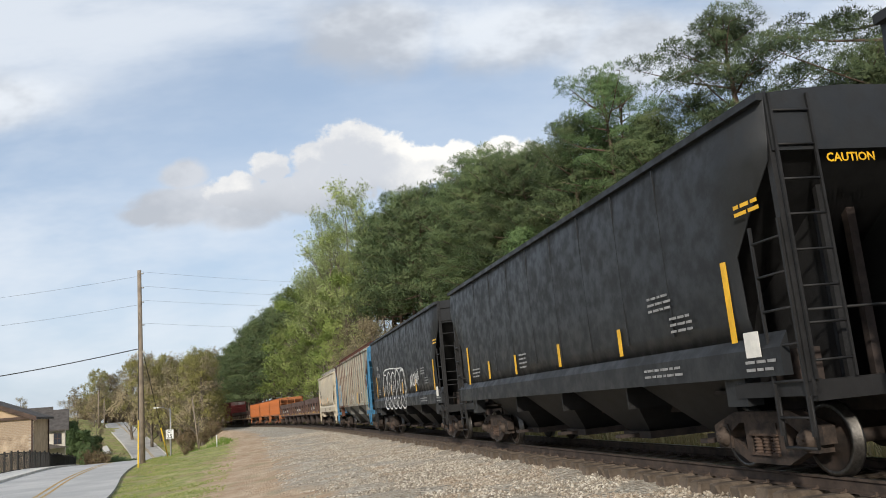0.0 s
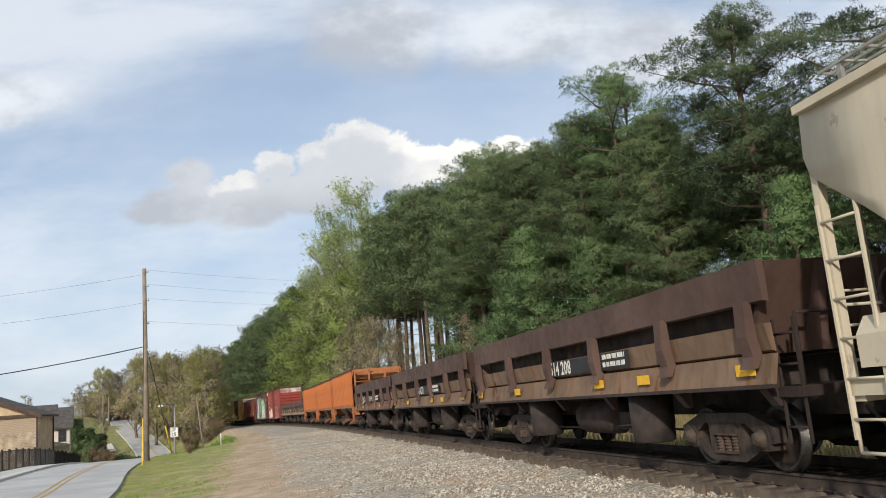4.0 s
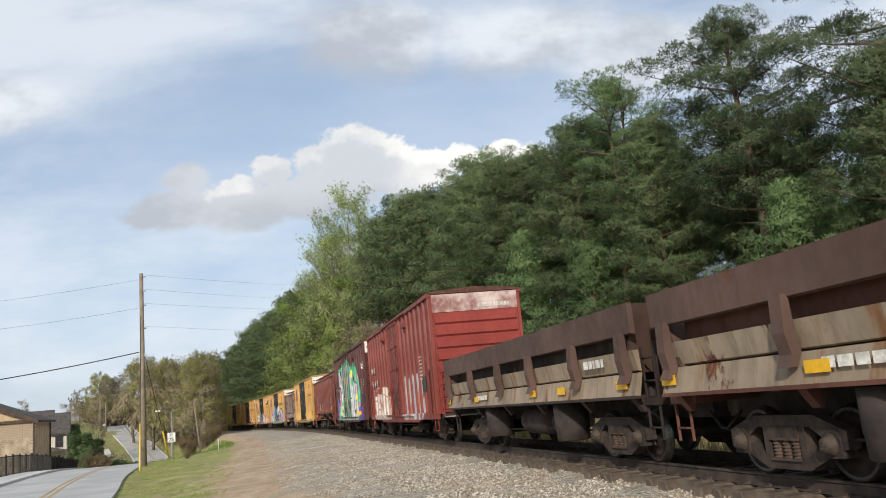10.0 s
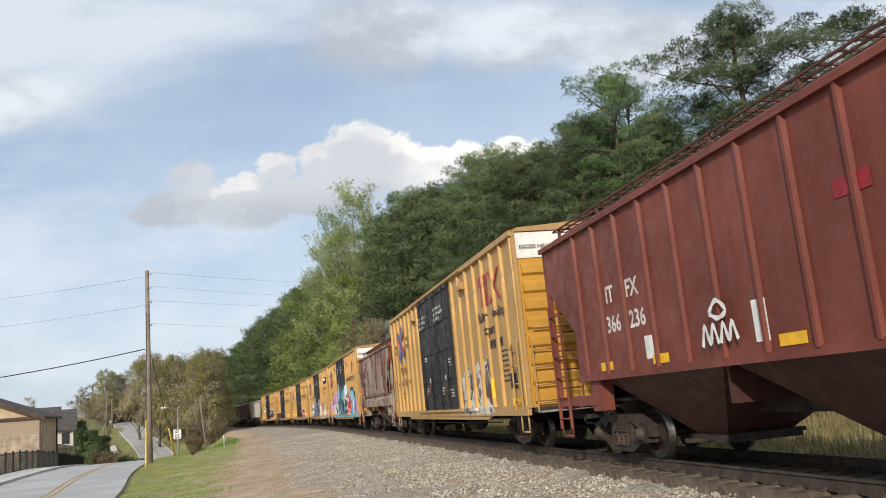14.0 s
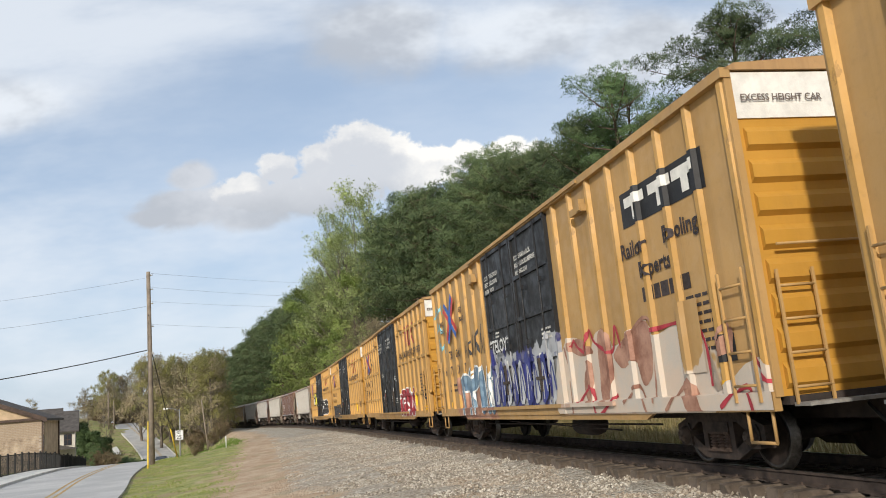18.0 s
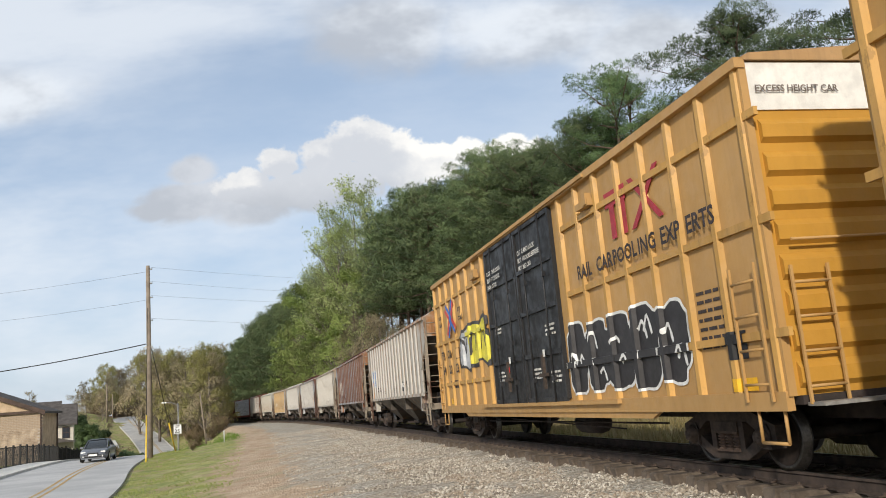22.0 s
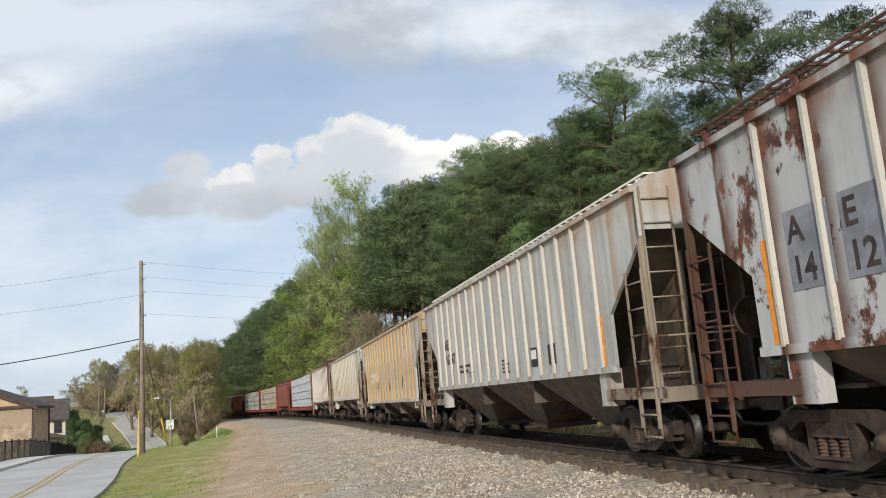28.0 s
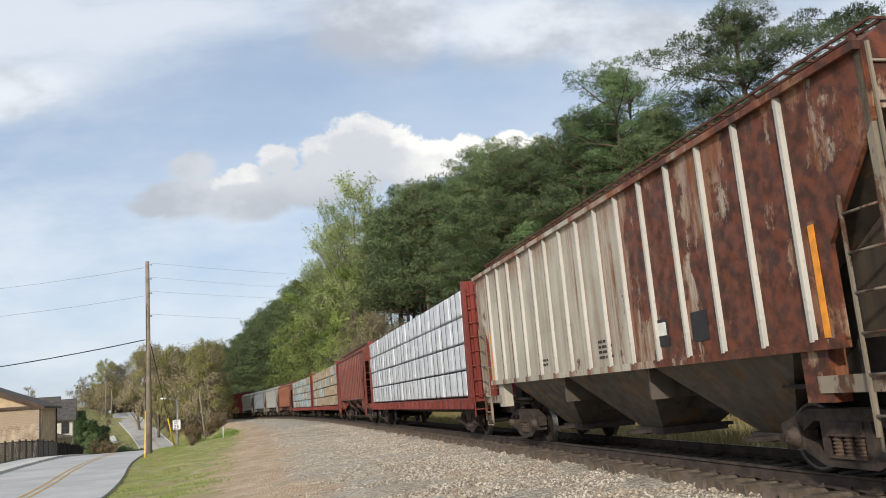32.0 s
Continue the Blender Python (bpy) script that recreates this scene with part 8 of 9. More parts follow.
# ---------------------------------------------------------------- trees
M_BARK_P = plain("pine_bark", (.11, .075, .055), .4, 3, .95, bump=.7, second=(.17, .12, .09))
M_BARK_G = plain("grey_bark", (.16, .135, .11), .35, 3, .95, bump=.5)
M_NEEDLE = leaf_material("pine_needles", (.070, .118, .052), (.20, .255, .112), (.165, .205, .088), .5, .28)
M_NEEDLE_D = leaf_material("dark_pine_needles", (.038, .066, .032), (.115, .150, .068), (.085, .115, .052), .5, .15)
M_NEEDLE_L = leaf_material("young_pine_needles", (.095, .165, .065), (.20, .29, .115), None, .5, .3)
M_LEAF_S = leaf_material("pale_spring_leaves", (.36, .44, .15), (.58, .64, .28), (.46, .52, .22), .6, .45)
M_LEAF_B = leaf_material("bright_spring_leaves", (.20, .28, .07), (.38, .45, .14), (.29, .32, .12), .6, .4)
M_BUD = leaf_material("budding_twigs", (.31, .25, .165), (.46, .39, .25), (.37, .33, .18), .8, .3)
M_BUD_Y = leaf_material("yellow_green_buds", (.36, .34, .12), (.50, .47, .19), None, .8, .3)
M_LEAF_E = leaf_material("evergreen_leaves", (.06, .10, .04), (.13, .18, .07), None, .5, .15)
M_BRUSH = leaf_material("brown_brush", (.13, .095, .06), (.24, .18, .11), (.15, .14, .06), .9, .15)


def limb(segs, p, q, r0, r1):
    segs.append((Vector(p), Vector(q), r0, r1))


def wood_mesh(name, segs, mat, n=5):
    vs, fs = [], []
    for p, q, r0, r1 in segs:
        d = (q - p)
        if d.length < 1e-4:
            continue
        d.normalize()
        a = d.orthogonal().normalized()
        b = d.cross(a)
        o = len(vs)
        for c, r in ((p, r0), (q, r1)):
            for i in range(n):
                t = 2 * math.pi * i / n
                vs.append(tuple(c + (a * math.cos(t) + b * math.sin(t)) * r))
        for i in range(n):
            fs.append((o + i, o + (i + 1) % n, o + n + (i + 1) % n, o + n + i))
    me = bpy.data.meshes.new(name)
    me.from_pydata(vs, [], fs)
    me.materials.append(mat)
    me.polygons.foreach_set("use_smooth", [True] * len(fs))
    return me


def tuft_mesh(name, pts, size, mat, seed, tris, thin, up=.35, out=None):
    """Clumps of thin pointed leaves or needles that spray out from each place."""
    rng = np.random.default_rng(seed)
    pts = np.array(pts, float)
    n = len(pts)
    d = rng.normal(0, 1, (n, tris, 3))
    d[..., 2] += up
    d /= np.linalg.norm(d, axis=-1, keepdims=True)
    k = size * rng.uniform(.55, 1.25, (n, tris, 1))
    e = np.cross(d, rng.normal(0, 1, (n, tris, 3)))
    e /= np.linalg.norm(e, axis=-1, keepdims=True) + 1e-6
    base = pts[:, None, :] + d * k * .12
    v = np.stack([base + d * k * .2 + e * k * thin, base + d * k * .2 - e * k * thin, base + d * k], 2).reshape(-1, 3)
    f = np.arange(len(v)).reshape(-1, 3)
    if out is not None:
        # turn each needle outwards from its clump, so that the clump catches light as a whole
        nrm = np.repeat(np.array(out, float), tris, axis=0)
        tri = v.reshape(-1, 3, 3)
        face = np.cross(tri[:, 1] - tri[:, 0], tri[:, 2] - tri[:, 0])
        flip = (face * nrm).sum(1) < 0
        f[flip] = f[flip][:, ::-1]
        nrm = nrm + rng.normal(0, .25, nrm.shape)
        nrm /= np.linalg.norm(nrm, axis=1, keepdims=True)
    me = bpy.data.meshes.new(name)
    me.from_pydata(v.tolist(), [], f.tolist())
    me.materials.append(mat)
    if out is not None:
        me.polygons.foreach_set("use_smooth", [True] * len(f))
        me.normals_split_custom_set(np.repeat(nrm, 3, axis=0).tolist())
    return me


def pine(seed, h, crown=.55, width=3.6, tufts=62, mat=None, size=.21, branches=40, girth=.26, pad=.85, airy=0.0, cone=0.0, fans=8, thin=.085):
    """A tall pine: bare lower trunk, uneven limbs with flat layered pads of needles, rounded top.
    airy: share of pads left out; cone: how much the crown narrows upwards."""
    r = random.Random(seed)
    rng = np.random.default_rng(seed)
    segs, pts, out = [], [], []
    line = []
    for i in range(9):
        t = i / 8
        line.append(Vector((.22 * math.sin(t * 5 + seed), .22 * math.cos(t * 4 + seed * 2) - .22, h * .97 * t)))
    for a, b, i in zip(line, line[1:], range(8)):
        limb(segs, a, b, girth * (1 - i / 8.6) + .03, girth * (1 - (i + 1) / 8.6) + .03)

    def on(t):
        k = min(7, int(t * 8))
        return line[k].lerp(line[k + 1], t * 8 - k)

    def needles(c, rad, n, away):
        a, q = rng.uniform(0, 6.283, n), rng.random(n) ** .5 * rad
        dome = np.sqrt(np.maximum(0, 1 - (q / rad) ** 2)) * .55 * rad
        k = np.where(rng.random(n) < .72, 1.0, rng.uniform(-.35, 1.0, n))
        px, py = np.cos(a) * q, np.sin(a) * q
        pts.append(np.stack([c.x + px, c.y + py, c.z + dome * k + rng.normal(0, .05, n)], 1))
        o = np.stack([px + away.x * rad * .75, py + away.y * rad * .75, dome * 1.15 * np.where(k < .2, -.3, 1.0) + .10 * rad], 1)
        out.append(o / (np.linalg.norm(o, axis=1, keepdims=True) + 1e-6))
    for i in range(branches):
        t = 1 - crown + crown * (i + r.random()) / branches
        q = (t - (1 - crown)) / crown
        shape = (.55 + .62 * math.sin(math.pi * min(1, .20 + .78 * q)) ** .8) * (1 - .85 * max(0, q - .72) * 2.4) * (1 - cone * q)
        reach = max(.5, width * shape * r.uniform(.62, 1.15))
        a = i * 2.4 + r.uniform(-.5, .5)
        p = on(min(.99, t))
        rise = r.uniform(-.12, .22) + .75 * q * q
        d = Vector((math.cos(a), math.sin(a), rise))
        mid = p + d * reach * .55 + Vector((0, 0, -.12))
        end = mid + Vector((math.cos(a + r.uniform(-.4, .4)), math.sin(a + r.uniform(-.4, .4)), rise + .22)) * reach * .5
        limb(segs, p, mid, .05 + .05 * (1 - q), .035)
        limb(segs, mid, end, .035, .012)
        away = Vector((math.cos(a), math.sin(a), 0))
        pads = max(3, int(reach * 1.9))
        for k in range(pads):
            if r.random() < airy:
                continue
            u = .30 + .72 * k / max(1, pads - 1)
            c = p.lerp(mid, u / .55) if u < .55 else mid.lerp(end, (u - .55) / .47)
            side = Vector((-math.sin(a), math.cos(a), r.uniform(-.05, .22))) * r.uniform(-1.0, 1.0) * (.35 + .65 * u) * min(1.3, reach * .4)
            c2 = c + side
            limb(segs, c, c2, .02, .008)
            rad = pad * r.uniform(.65, 1.25)
            needles(c2, rad, int(tufts * (rad / pad) ** 2), away)
    top = on(.99)
    for j in range(6):
        v = Vector((r.gauss(0, .6), r.gauss(0, .6), r.gauss(-.25, .35)))
        needles(top + v, pad * .85, int(tufts * .8), Vector((v.x, v.y, 0)))
    for i in range(9):
        t = r.uniform(.25, 1 - crown) if crown < .7 else r.uniform(.1, .3)
        p, a = on(t), r.uniform(0, 6.28)
        limb(segs, p, p + Vector((math.cos(a), math.sin(a), r.uniform(-.2, .2))) * r.uniform(.5, 1.8), .03, .01)
    return wood_mesh("trunk", segs, M_BARK_P), tuft_mesh("crown", np.concatenate(pts), size, mat or M_NEEDLE, seed, fans, thin, .45, np.concatenate(out))


def broadleaf(seed, h, spread, mat, leaf=.20, leaves=9, bark=None, crown=.75, twig=3, gap=.0):
    """A branching tree with thin twigs and small leaves or buds."""
    r = random.Random(seed)
    segs, pts = [], []

    def grow(p, d, length, rad, level):
        q = p + d * length
        limb(segs, p, q, rad, rad * .65)
        if level == 0:
            for _ in range(leaves):
                if r.random() > gap:
                    pts.append(tuple(p.lerp(q, r.uniform(.2, 1.2)) + Vector((r.gauss(0, .25), r.gauss(0, .25), r.gauss(0, .25)))))
            return
        for _ in range(3 if level > 1 else twig):
            e = (d + Vector((r.gauss(0, .5), r.gauss(0, .5), r.gauss(.12, .25))) * spread).normalized()
            grow(p.lerp(q, r.uniform(.45, 1)), e, length * r.uniform(.6, .85), rad * .5, level - 1)
    p = Vector((0, 0, 0))
    n = 7
    for i in range(n):
        q = p + Vector((r.gauss(0, .15), r.gauss(0, .15), h / n * .9))
        limb(segs, p, q, .20 * (1 - i / n) + .04, .20 * (1 - (i + 1) / n) + .04)
        if i / n > 1 - crown - .15:
            for _ in range(3):
                a = r.uniform(0, 6.28)
                d = Vector((math.cos(a) * spread, math.sin(a) * spread, r.uniform(.5, 1.1))).normalized()
                grow(p.lerp(q, r.random()), d, h * .16 * (1.15 - .6 * i / n), .07 * (1.1 - i / n), 3)
        p = q
    ps = np.array(pts)
    o = ps - np.array((0, 0, h * .45))
    o = o * np.array((1, 1, .6)) / (np.linalg.norm(o, axis=1, keepdims=True) + .01) + np.array((0, 0, .25))
    return wood_mesh("trunk", segs, bark or M_BARK_G, 4), tuft_mesh("crown", ps, leaf, mat, seed, 4, .30, .1, o / np.linalg.norm(o, axis=1, keepdims=True))


def bush(seed, w, h, mat, n=420, leaf=.22):
    r = random.Random(seed)
    segs, pts = [], []
    for i in range(14):
        a = r.uniform(0, 6.28)
        e = Vector((math.cos(a) * w * r.uniform(.2, .9), math.sin(a) * w * r.uniform(.2, .9), h * r.uniform(.5, 1)))
        limb(segs, (0, 0, -.1), e, .03, .008)
        for _ in range(n // 14):
            c = Vector((0, 0, 0)).lerp(e, r.uniform(.25, 1.08))
            pts.append(tuple(c + Vector((r.gauss(0, w * .16), r.gauss(0, w * .16), abs(r.gauss(0, h * .10))))))
    return wood_mesh("stem", segs, M_BARK_G, 4), tuft_mesh("foliage", pts, leaf, mat, seed, 5, .30, .2)


def plant(name, meshes, x, y, label, category, group="", rz=0.0, k=1.0, z=None):
    e = thing(name, label, category, group)
    zz = ground_z(x, y) - .05 if z is None else z
    e.matrix_basis = pose(x, y, zz, 0, 0, rz) @ Matrix.Scale(k, 4)
    for nm, me in zip(("trunk", "crown") if category == "tree" else ("stem", "foliage"), meshes):
        link(nm, me, e)
    return e


PINES = [pine(1, 21, .50, 3.4), pine(2, 22, .54, 3.8), pine(3, 20, .46, 3.3), pine(4, 23, .52, 3.6)]
FULL = [pine(5, 20, .84, 3.6, mat=M_NEEDLE_D, branches=56, cone=.25), pine(6, 19, .80, 3.4, branches=54, cone=.2), pine(7, 18, .86, 3.8, branches=54, cone=.3)]
FAR_PINES = [pine(11, 22, .52, 3.8, tufts=20, size=.40, fans=7, thin=.09, pad=1.0), pine(12, 21, .46, 3.5, tufts=20, size=.40, fans=7, thin=.09, pad=1.0), pine(13, 23, .78, 3.9, tufts=18, size=.40, fans=7, thin=.09, pad=1.0, branches=46, cone=.3)]
AIRY = pine(8, 21, .55, 3.0, tufts=44, airy=.35, mat=M_NEEDLE_L, pad=.7)
BIG = pine(9, 19.6, .50, 3.7, mat=M_NEEDLE_D, tufts=86, branches=40, girth=.42, pad=.9, airy=.10)
BIG2 = pine(10, 22, .56, 6.0, mat=M_NEEDLE_D, tufts=60, branches=26, girth=.36, pad=.9, airy=.2)
YOUNG = [pine(21, 9, .93, 2.5, tufts=40, mat=M_NEEDLE_L, size=.21, branches=46, girth=.14, pad=.6, cone=.55), pine(22, 7, .94, 2.2, tufts=40, mat=M_NEEDLE_L, size=.21, branches=40, girth=.12, pad=.55, cone=.5)]
SPRING = [broadleaf(31, 22, .45, M_LEAF_S, .20, 7, gap=.1), broadleaf(32, 22, .38, M_LEAF_S, .17, 6, gap=.3), broadleaf(33, 17, .6, M_LEAF_B, .24, 8, crown=.9)]
BARE = [broadleaf(41, 12, .65, M_BUD, .14, 5), broadleaf(42, 14, .6, M_BUD, .14, 5), broadleaf(43, 13, .75, M_BUD_Y, .16, 6, crown=.85)]
BROWN = [broadleaf(61, 13, .8, M_BUD, .22, 4, crown=.97, gap=.15), broadleaf(62, 14, .75, M_BUD_Y, .22, 5, crown=.97, gap=.1), broadleaf(63, 12, .85, M_BUD, .22, 4, crown=.97, gap=.15)]
GREEN = [broadleaf(71, 7, .85, M_LEAF_E, .30, 11, crown=.98), broadleaf(72, 6, .9, M_LEAF_E, .30, 11, crown=.98)]
BUSHES = [bush(51, 1.6, 2.2, M_LEAF_B), bush(52, 1.8, 2.6, M_BRUSH), bush(53, 1.4, 1.8, M_LEAF_E)]


def off(s, l):
    x, y, _ = rail(s, l)
    return x, y


def forest():
    r = random.Random(12)
    L = "tall dark green pine with a bare lower trunk"
    LF = "dense dark green pine with limbs far down its trunk"
    G = "pine wood behind the track"

    def stand(meshes, tall, s, l, h, label):
        x, y = off(s, l)
        plant("pine_tree", meshes, x, y, label, "tree", G, r.uniform(0, 360), h / tall)

    # the wood's edge grows taller away from the road: metres along the line, height
    SH, HH = (0, 20, 30, 36, 50, 60, 80, 95, 112), (13, 14, 16.4, 18.6, 20.8, 23.4, 26.8, 29, 29.5)
    for s0, s1, l0, l1, step, kind in ((8, 14, 14, 17, 4, "full"), (28.5, 46, 13.5, 17, 3.0, "full"), (44, 66, 13, 17, 2.7, "near"), (66, 110, 12.5, 18, 3.0, "far"), (14, 62, 19, 25, 3.0, "deep"), (62, 112, 20, 27, 5.0, "deep"), (22, 72, 28, 40, 6.0, "deep")):
        s = s0
        while s < s1:
            h = float(np.interp(s, SH, HH)) * r.uniform(.90, 1.03)
            at = s + r.uniform(-1, 1), r.uniform(l0, l1)
            if kind == "full":
                q = r.randrange(3)
                stand(FULL[q], (20, 19, 18)[q], *at, h, LF)
            elif kind == "near":
                q = r.randrange(4)
                stand(PINES[q], (21, 22, 20, 23)[q], *at, h, L)
            else:
                q = r.randrange(3) if kind == "far" and s < 84 or kind == "deep" and s < 50 else r.randrange(2)
                stand(FAR_PINES[q], (22, 21, 23)[q], *at, h, L if q < 2 else LF)
            s += step * r.uniform(.8, 1.25)
    # tall conifers beyond the spring trees
    for s0, s1, l0, l1, step, h0, h1 in ((176, 262, 9, 13, 4.5, 31, 21), (182, 268, 14, 20, 6.0, 33, 23), (268, 330, 8, 16, 7.0, 22, 24)):
        s = s0
        while s < s1:
            q = 2 if r.random() < .7 else 0
            stand(FAR_PINES[q], (22, 21, 23)[q], s + r.uniform(-1, 1), r.uniform(l0, l1), (h0 + (h1 - h0) * (s - s0) / (s1 - s0)) * r.uniform(.88, 1.03), LF if q else L)
            s += step * r.uniform(.8, 1.25)
    stand(AIRY, 21, 33.5, 14.5, 21.0, "airy pale green pine with sky through its crown")
    stand(AIRY, 21, 36.5, 17.0, 21.5, "airy pale green pine with sky through its crown")
    for s, l, h in ((15, 18.5, 15), (17, 21, 15.5), (19.5, 23.5, 15), (13, 20, 15)):
        stand(FULL[int(h) % 3], (20, 19, 18)[int(h) % 3], s, l, h, LF)
    plant("pine_tree", BIG, 15.6, 39.6, "broad old pine with a stout trunk and layered limbs", "tree", G, 200, 1.0)
    plant("pine_tree", BIG2, 18.2, 30.6, "wide-limbed pine with sky showing between its branches", "tree", G, 40, 1.0)
    for s, l, k in ((16.5, 13.5, 1.0), (17.6, 16.5, 1.15), (34, 12.5, 1.15), (41, 11.5, 1.35), (44, 12, 1.45), (47, 10.5, 1.25), (51, 11.5, 1.0)):
        x, y = off(s, l)
        plant("young_pine", YOUNG[int(s) % 2], x, y, "young bright green pine at the wood's edge", "tree", "young pines", s * 40, k)
    for s, l, h, m in ((112, 13, 28, 0), (116, 10, 22, 2), (119, 14, 33, 1), (123, 11, 30, 0), (127, 14, 36, 0), (131, 11, 33, 1), (130, 9, 20, 2), (138, 12, 29, 1), (142, 13, 34, 1), (146, 10, 24, 2), (148, 14, 30, 0), (154, 10, 26, 2),
                       (158, 13, 29, 0), (163, 10, 25, 2), (167, 13, 28, 1), (135, 18, 32, 0), (150, 18, 30, 2), (165, 18, 29, 0),
                       (121, 8, 14, 2), (140, 8, 15, 2), (158, 8, 15, 2)):
        x, y = off(s, l)
        plant("spring_tree", SPRING[m], x, y, "slender tree in pale yellow-green spring leaf" if m < 2 else "bushy tree in fresh green spring leaf", "tree", "spring trees", s * 37, h / (21, 21, 17)[m])
    for s, l, h, m in ((92, 11, 11, 0), (97, 10, 12, 1), (102, 10, 14, 0), (106, 9, 13, 1), (110, 9, 14, 0), (114, 8.5, 12, 1), (86, 12, 9, 0), (105, 13, 17, 1), (58, 11, 9, 0)):
        x, y = off(s, l)
        plant("bare_tree", BARE[m], x, y, "bare brown budding tree by the track", "tree", "bare trees", s * 53, h / 13)
    # undergrowth that closes the wood's foot
    for i in range(56):
        s = 12 + i * 3.6
        x, y = off(s + r.uniform(-1, 1), r.uniform(10.5, 17) if s < 130 else r.uniform(7, 11))
        m = 1 if r.random() < .55 else r.choice((0, 2))
        plant("bush", BUSHES[m], x, y, ("bright green leafy bush", "brown twiggy bush", "dark evergreen bush")[m] + " at the wood's edge", "bush", "undergrowth", r.uniform(0, 360), r.uniform(.7, 1.5))
    # brown spring trees between road and track, and over the crest of the hill
    for i in range(44):
        a = (i + r.random()) / 44
        y = 146 + 96 * a
        lo, hi = float(np.interp(y, _RY, _RX)) + 7.5, off(y + 6, 0)[0] - 5.5
        x = lo + (hi - lo) * r.random() ** .9
        plant("bare_tree", BROWN[1 if a < .25 and i % 2 else (0, 2, 1, 0)[i % 4]], x, y, "budding brown and yellow-green roadside tree", "tree", "roadside trees", i * 47, r.uniform(.95, 1.2))
    for i in range(40):
        y = r.uniform(138, 235)
        lo, hi = float(np.interp(y, _RY, _RX)) + 6, off(y + 6, 0)[0] - 4.5
        plant("bush", BUSHES[1 if i % 4 else 0], r.uniform(lo, hi), y, "brown twiggy bush on the bank" if i % 4 else "bright green leafy bush on the bank", "bush", "undergrowth", i * 31, r.uniform(.9, 1.5))
    for i in range(30):
        a = (i + r.random()) / 30
        x, y = -121 + 52 * a, 274 - 6 * a + r.uniform(-6, 20)
        plant("bush", BUSHES[1], x + 2, y - 4, "brown thicket on the far hill", "bush", "undergrowth", i * 29, r.uniform(2.2, 3.4))
        plant("bare_tree", BROWN[(0, 2, 1, 0, 2)[i % 5]], x, y, "brown leafless tree on the far hill", "tree", "far hill trees", i * 61, (.75 + .95 * min(1, a * 1.6)) * r.uniform(.9, 1.1))
    for i, (x, y) in enumerate(((-78.2, 205), (-72.5, 196), (-68.1, 190), (-69.6, 200), (-63.2, 188), (-59.1, 182), (-82.9, 222), (-75.2, 215))):
        plant("bare_tree", BROWN[(0, 1, 2)[i % 3]], x, y, "broad budding brown and yellow-green roadside tree", "tree", "roadside trees", i * 71, (1.5, 1.35, 1.45)[i % 3])
    for i in range(12):
        plant("bush", BUSHES[1], -124 + i * 2.6, 312 + (i % 3) * 4, "brown thicket on the far hill", "bush", "undergrowth", i * 77, 3.6)
    for i, (x, y, k) in enumerate(((-101, 240, 1.0), (-104, 248, 1.1), (-106, 236, .75), (-99, 232, .7), (-108, 256, 1.1))):
        plant("bare_tree", BROWN[i % 3], x, y, "brown leafless tree on the far hill", "tree", "far hill trees", i * 61, k)
    for i, (x, y, k) in enumerate(((-62.5, 138, .9), (-61.0, 135, .8), (-59.3, 136, .95), (-58.0, 134, .7), (-64.5, 141, .9), (-61, 142, 1.0))):
        plant("evergreen_tree", GREEN[i % 2], x, y, "dense dark evergreen tree behind the houses", "tree", "evergreens", i * 70, k * .78)
    for i, (x, y, k) in enumerate(((-55.6, 133, 1.3), (-54.8, 131, 1.2), (-57, 132, 1.2), (-54.0, 134, 1.0))):
        plant("bush", BUSHES[1], x, y, "brown twiggy bush below the evergreens", "bush", "undergrowth", i * 70, k)
    for i, (x, y, k) in enumerate(((-74, 166, .72), (-78, 170, .6), (-92, 180, .5), (-95, 185, .5), (-71, 168, .6))):
        plant("bare_tree", BARE[i % 2], x, y, "pale leafless tree beyond the houses", "tree", "far hill trees", i * 33, k)
    for i, (x, y, k) in enumerate(((-35.2, 88, .55), (-36.4, 92, .6), (-37.2, 96, .65), (-38.4, 100, .6))):
        plant("bush", BUSHES[2], x, y, "clipped dark green hedge bush by the fence", "bush", "hedge", i * 50, k)


forest()

# ---------------------------------------------------------------- poles, wires, signs
M_POLE = plain("weathered_pole", (.22, .18, .14), .3, 1.2, .9, bump=.5)
M_WIRE = plain("black_wire", (.02, .02, .02), .1, 2, .7)
M_GUARD = plain("yellow_guard", (.72, .50, .05), .15, 3, .5)
M_SIGNW = plain("sign_white", (.75, .75, .73), .08, 3, .5)
M_GALV = plain("galvanised_steel", (.32, .32, .31), .25, 3, .5, .7)


def wire(name, a, b, sag, r, label):
    bm = bmesh.new()
    a, b = Vector(a), Vector(b)
    pts = [a.lerp(b, i / 14) - Vector((0, 0, sag * 4 * (i / 14) * (1 - i / 14))) for i in range(15)]
    d = (b - a).normalized()
    e = d.orthogonal().normalized()
    g = d.cross(e)
    rings = [[bm.verts.new(p + (e * math.cos(k * 1.2566) + g * math.sin(k * 1.2566)) * r) for k in range(5)] for p in pts]
    for m, n in zip(rings, rings[1:]):
        for k in range(5):
            bm.faces.new((m[k], m[(k + 1) % 5], n[(k + 1) % 5], n[k]))
    return tagged(part(name, bm, M_WIRE, None), label, "wire")


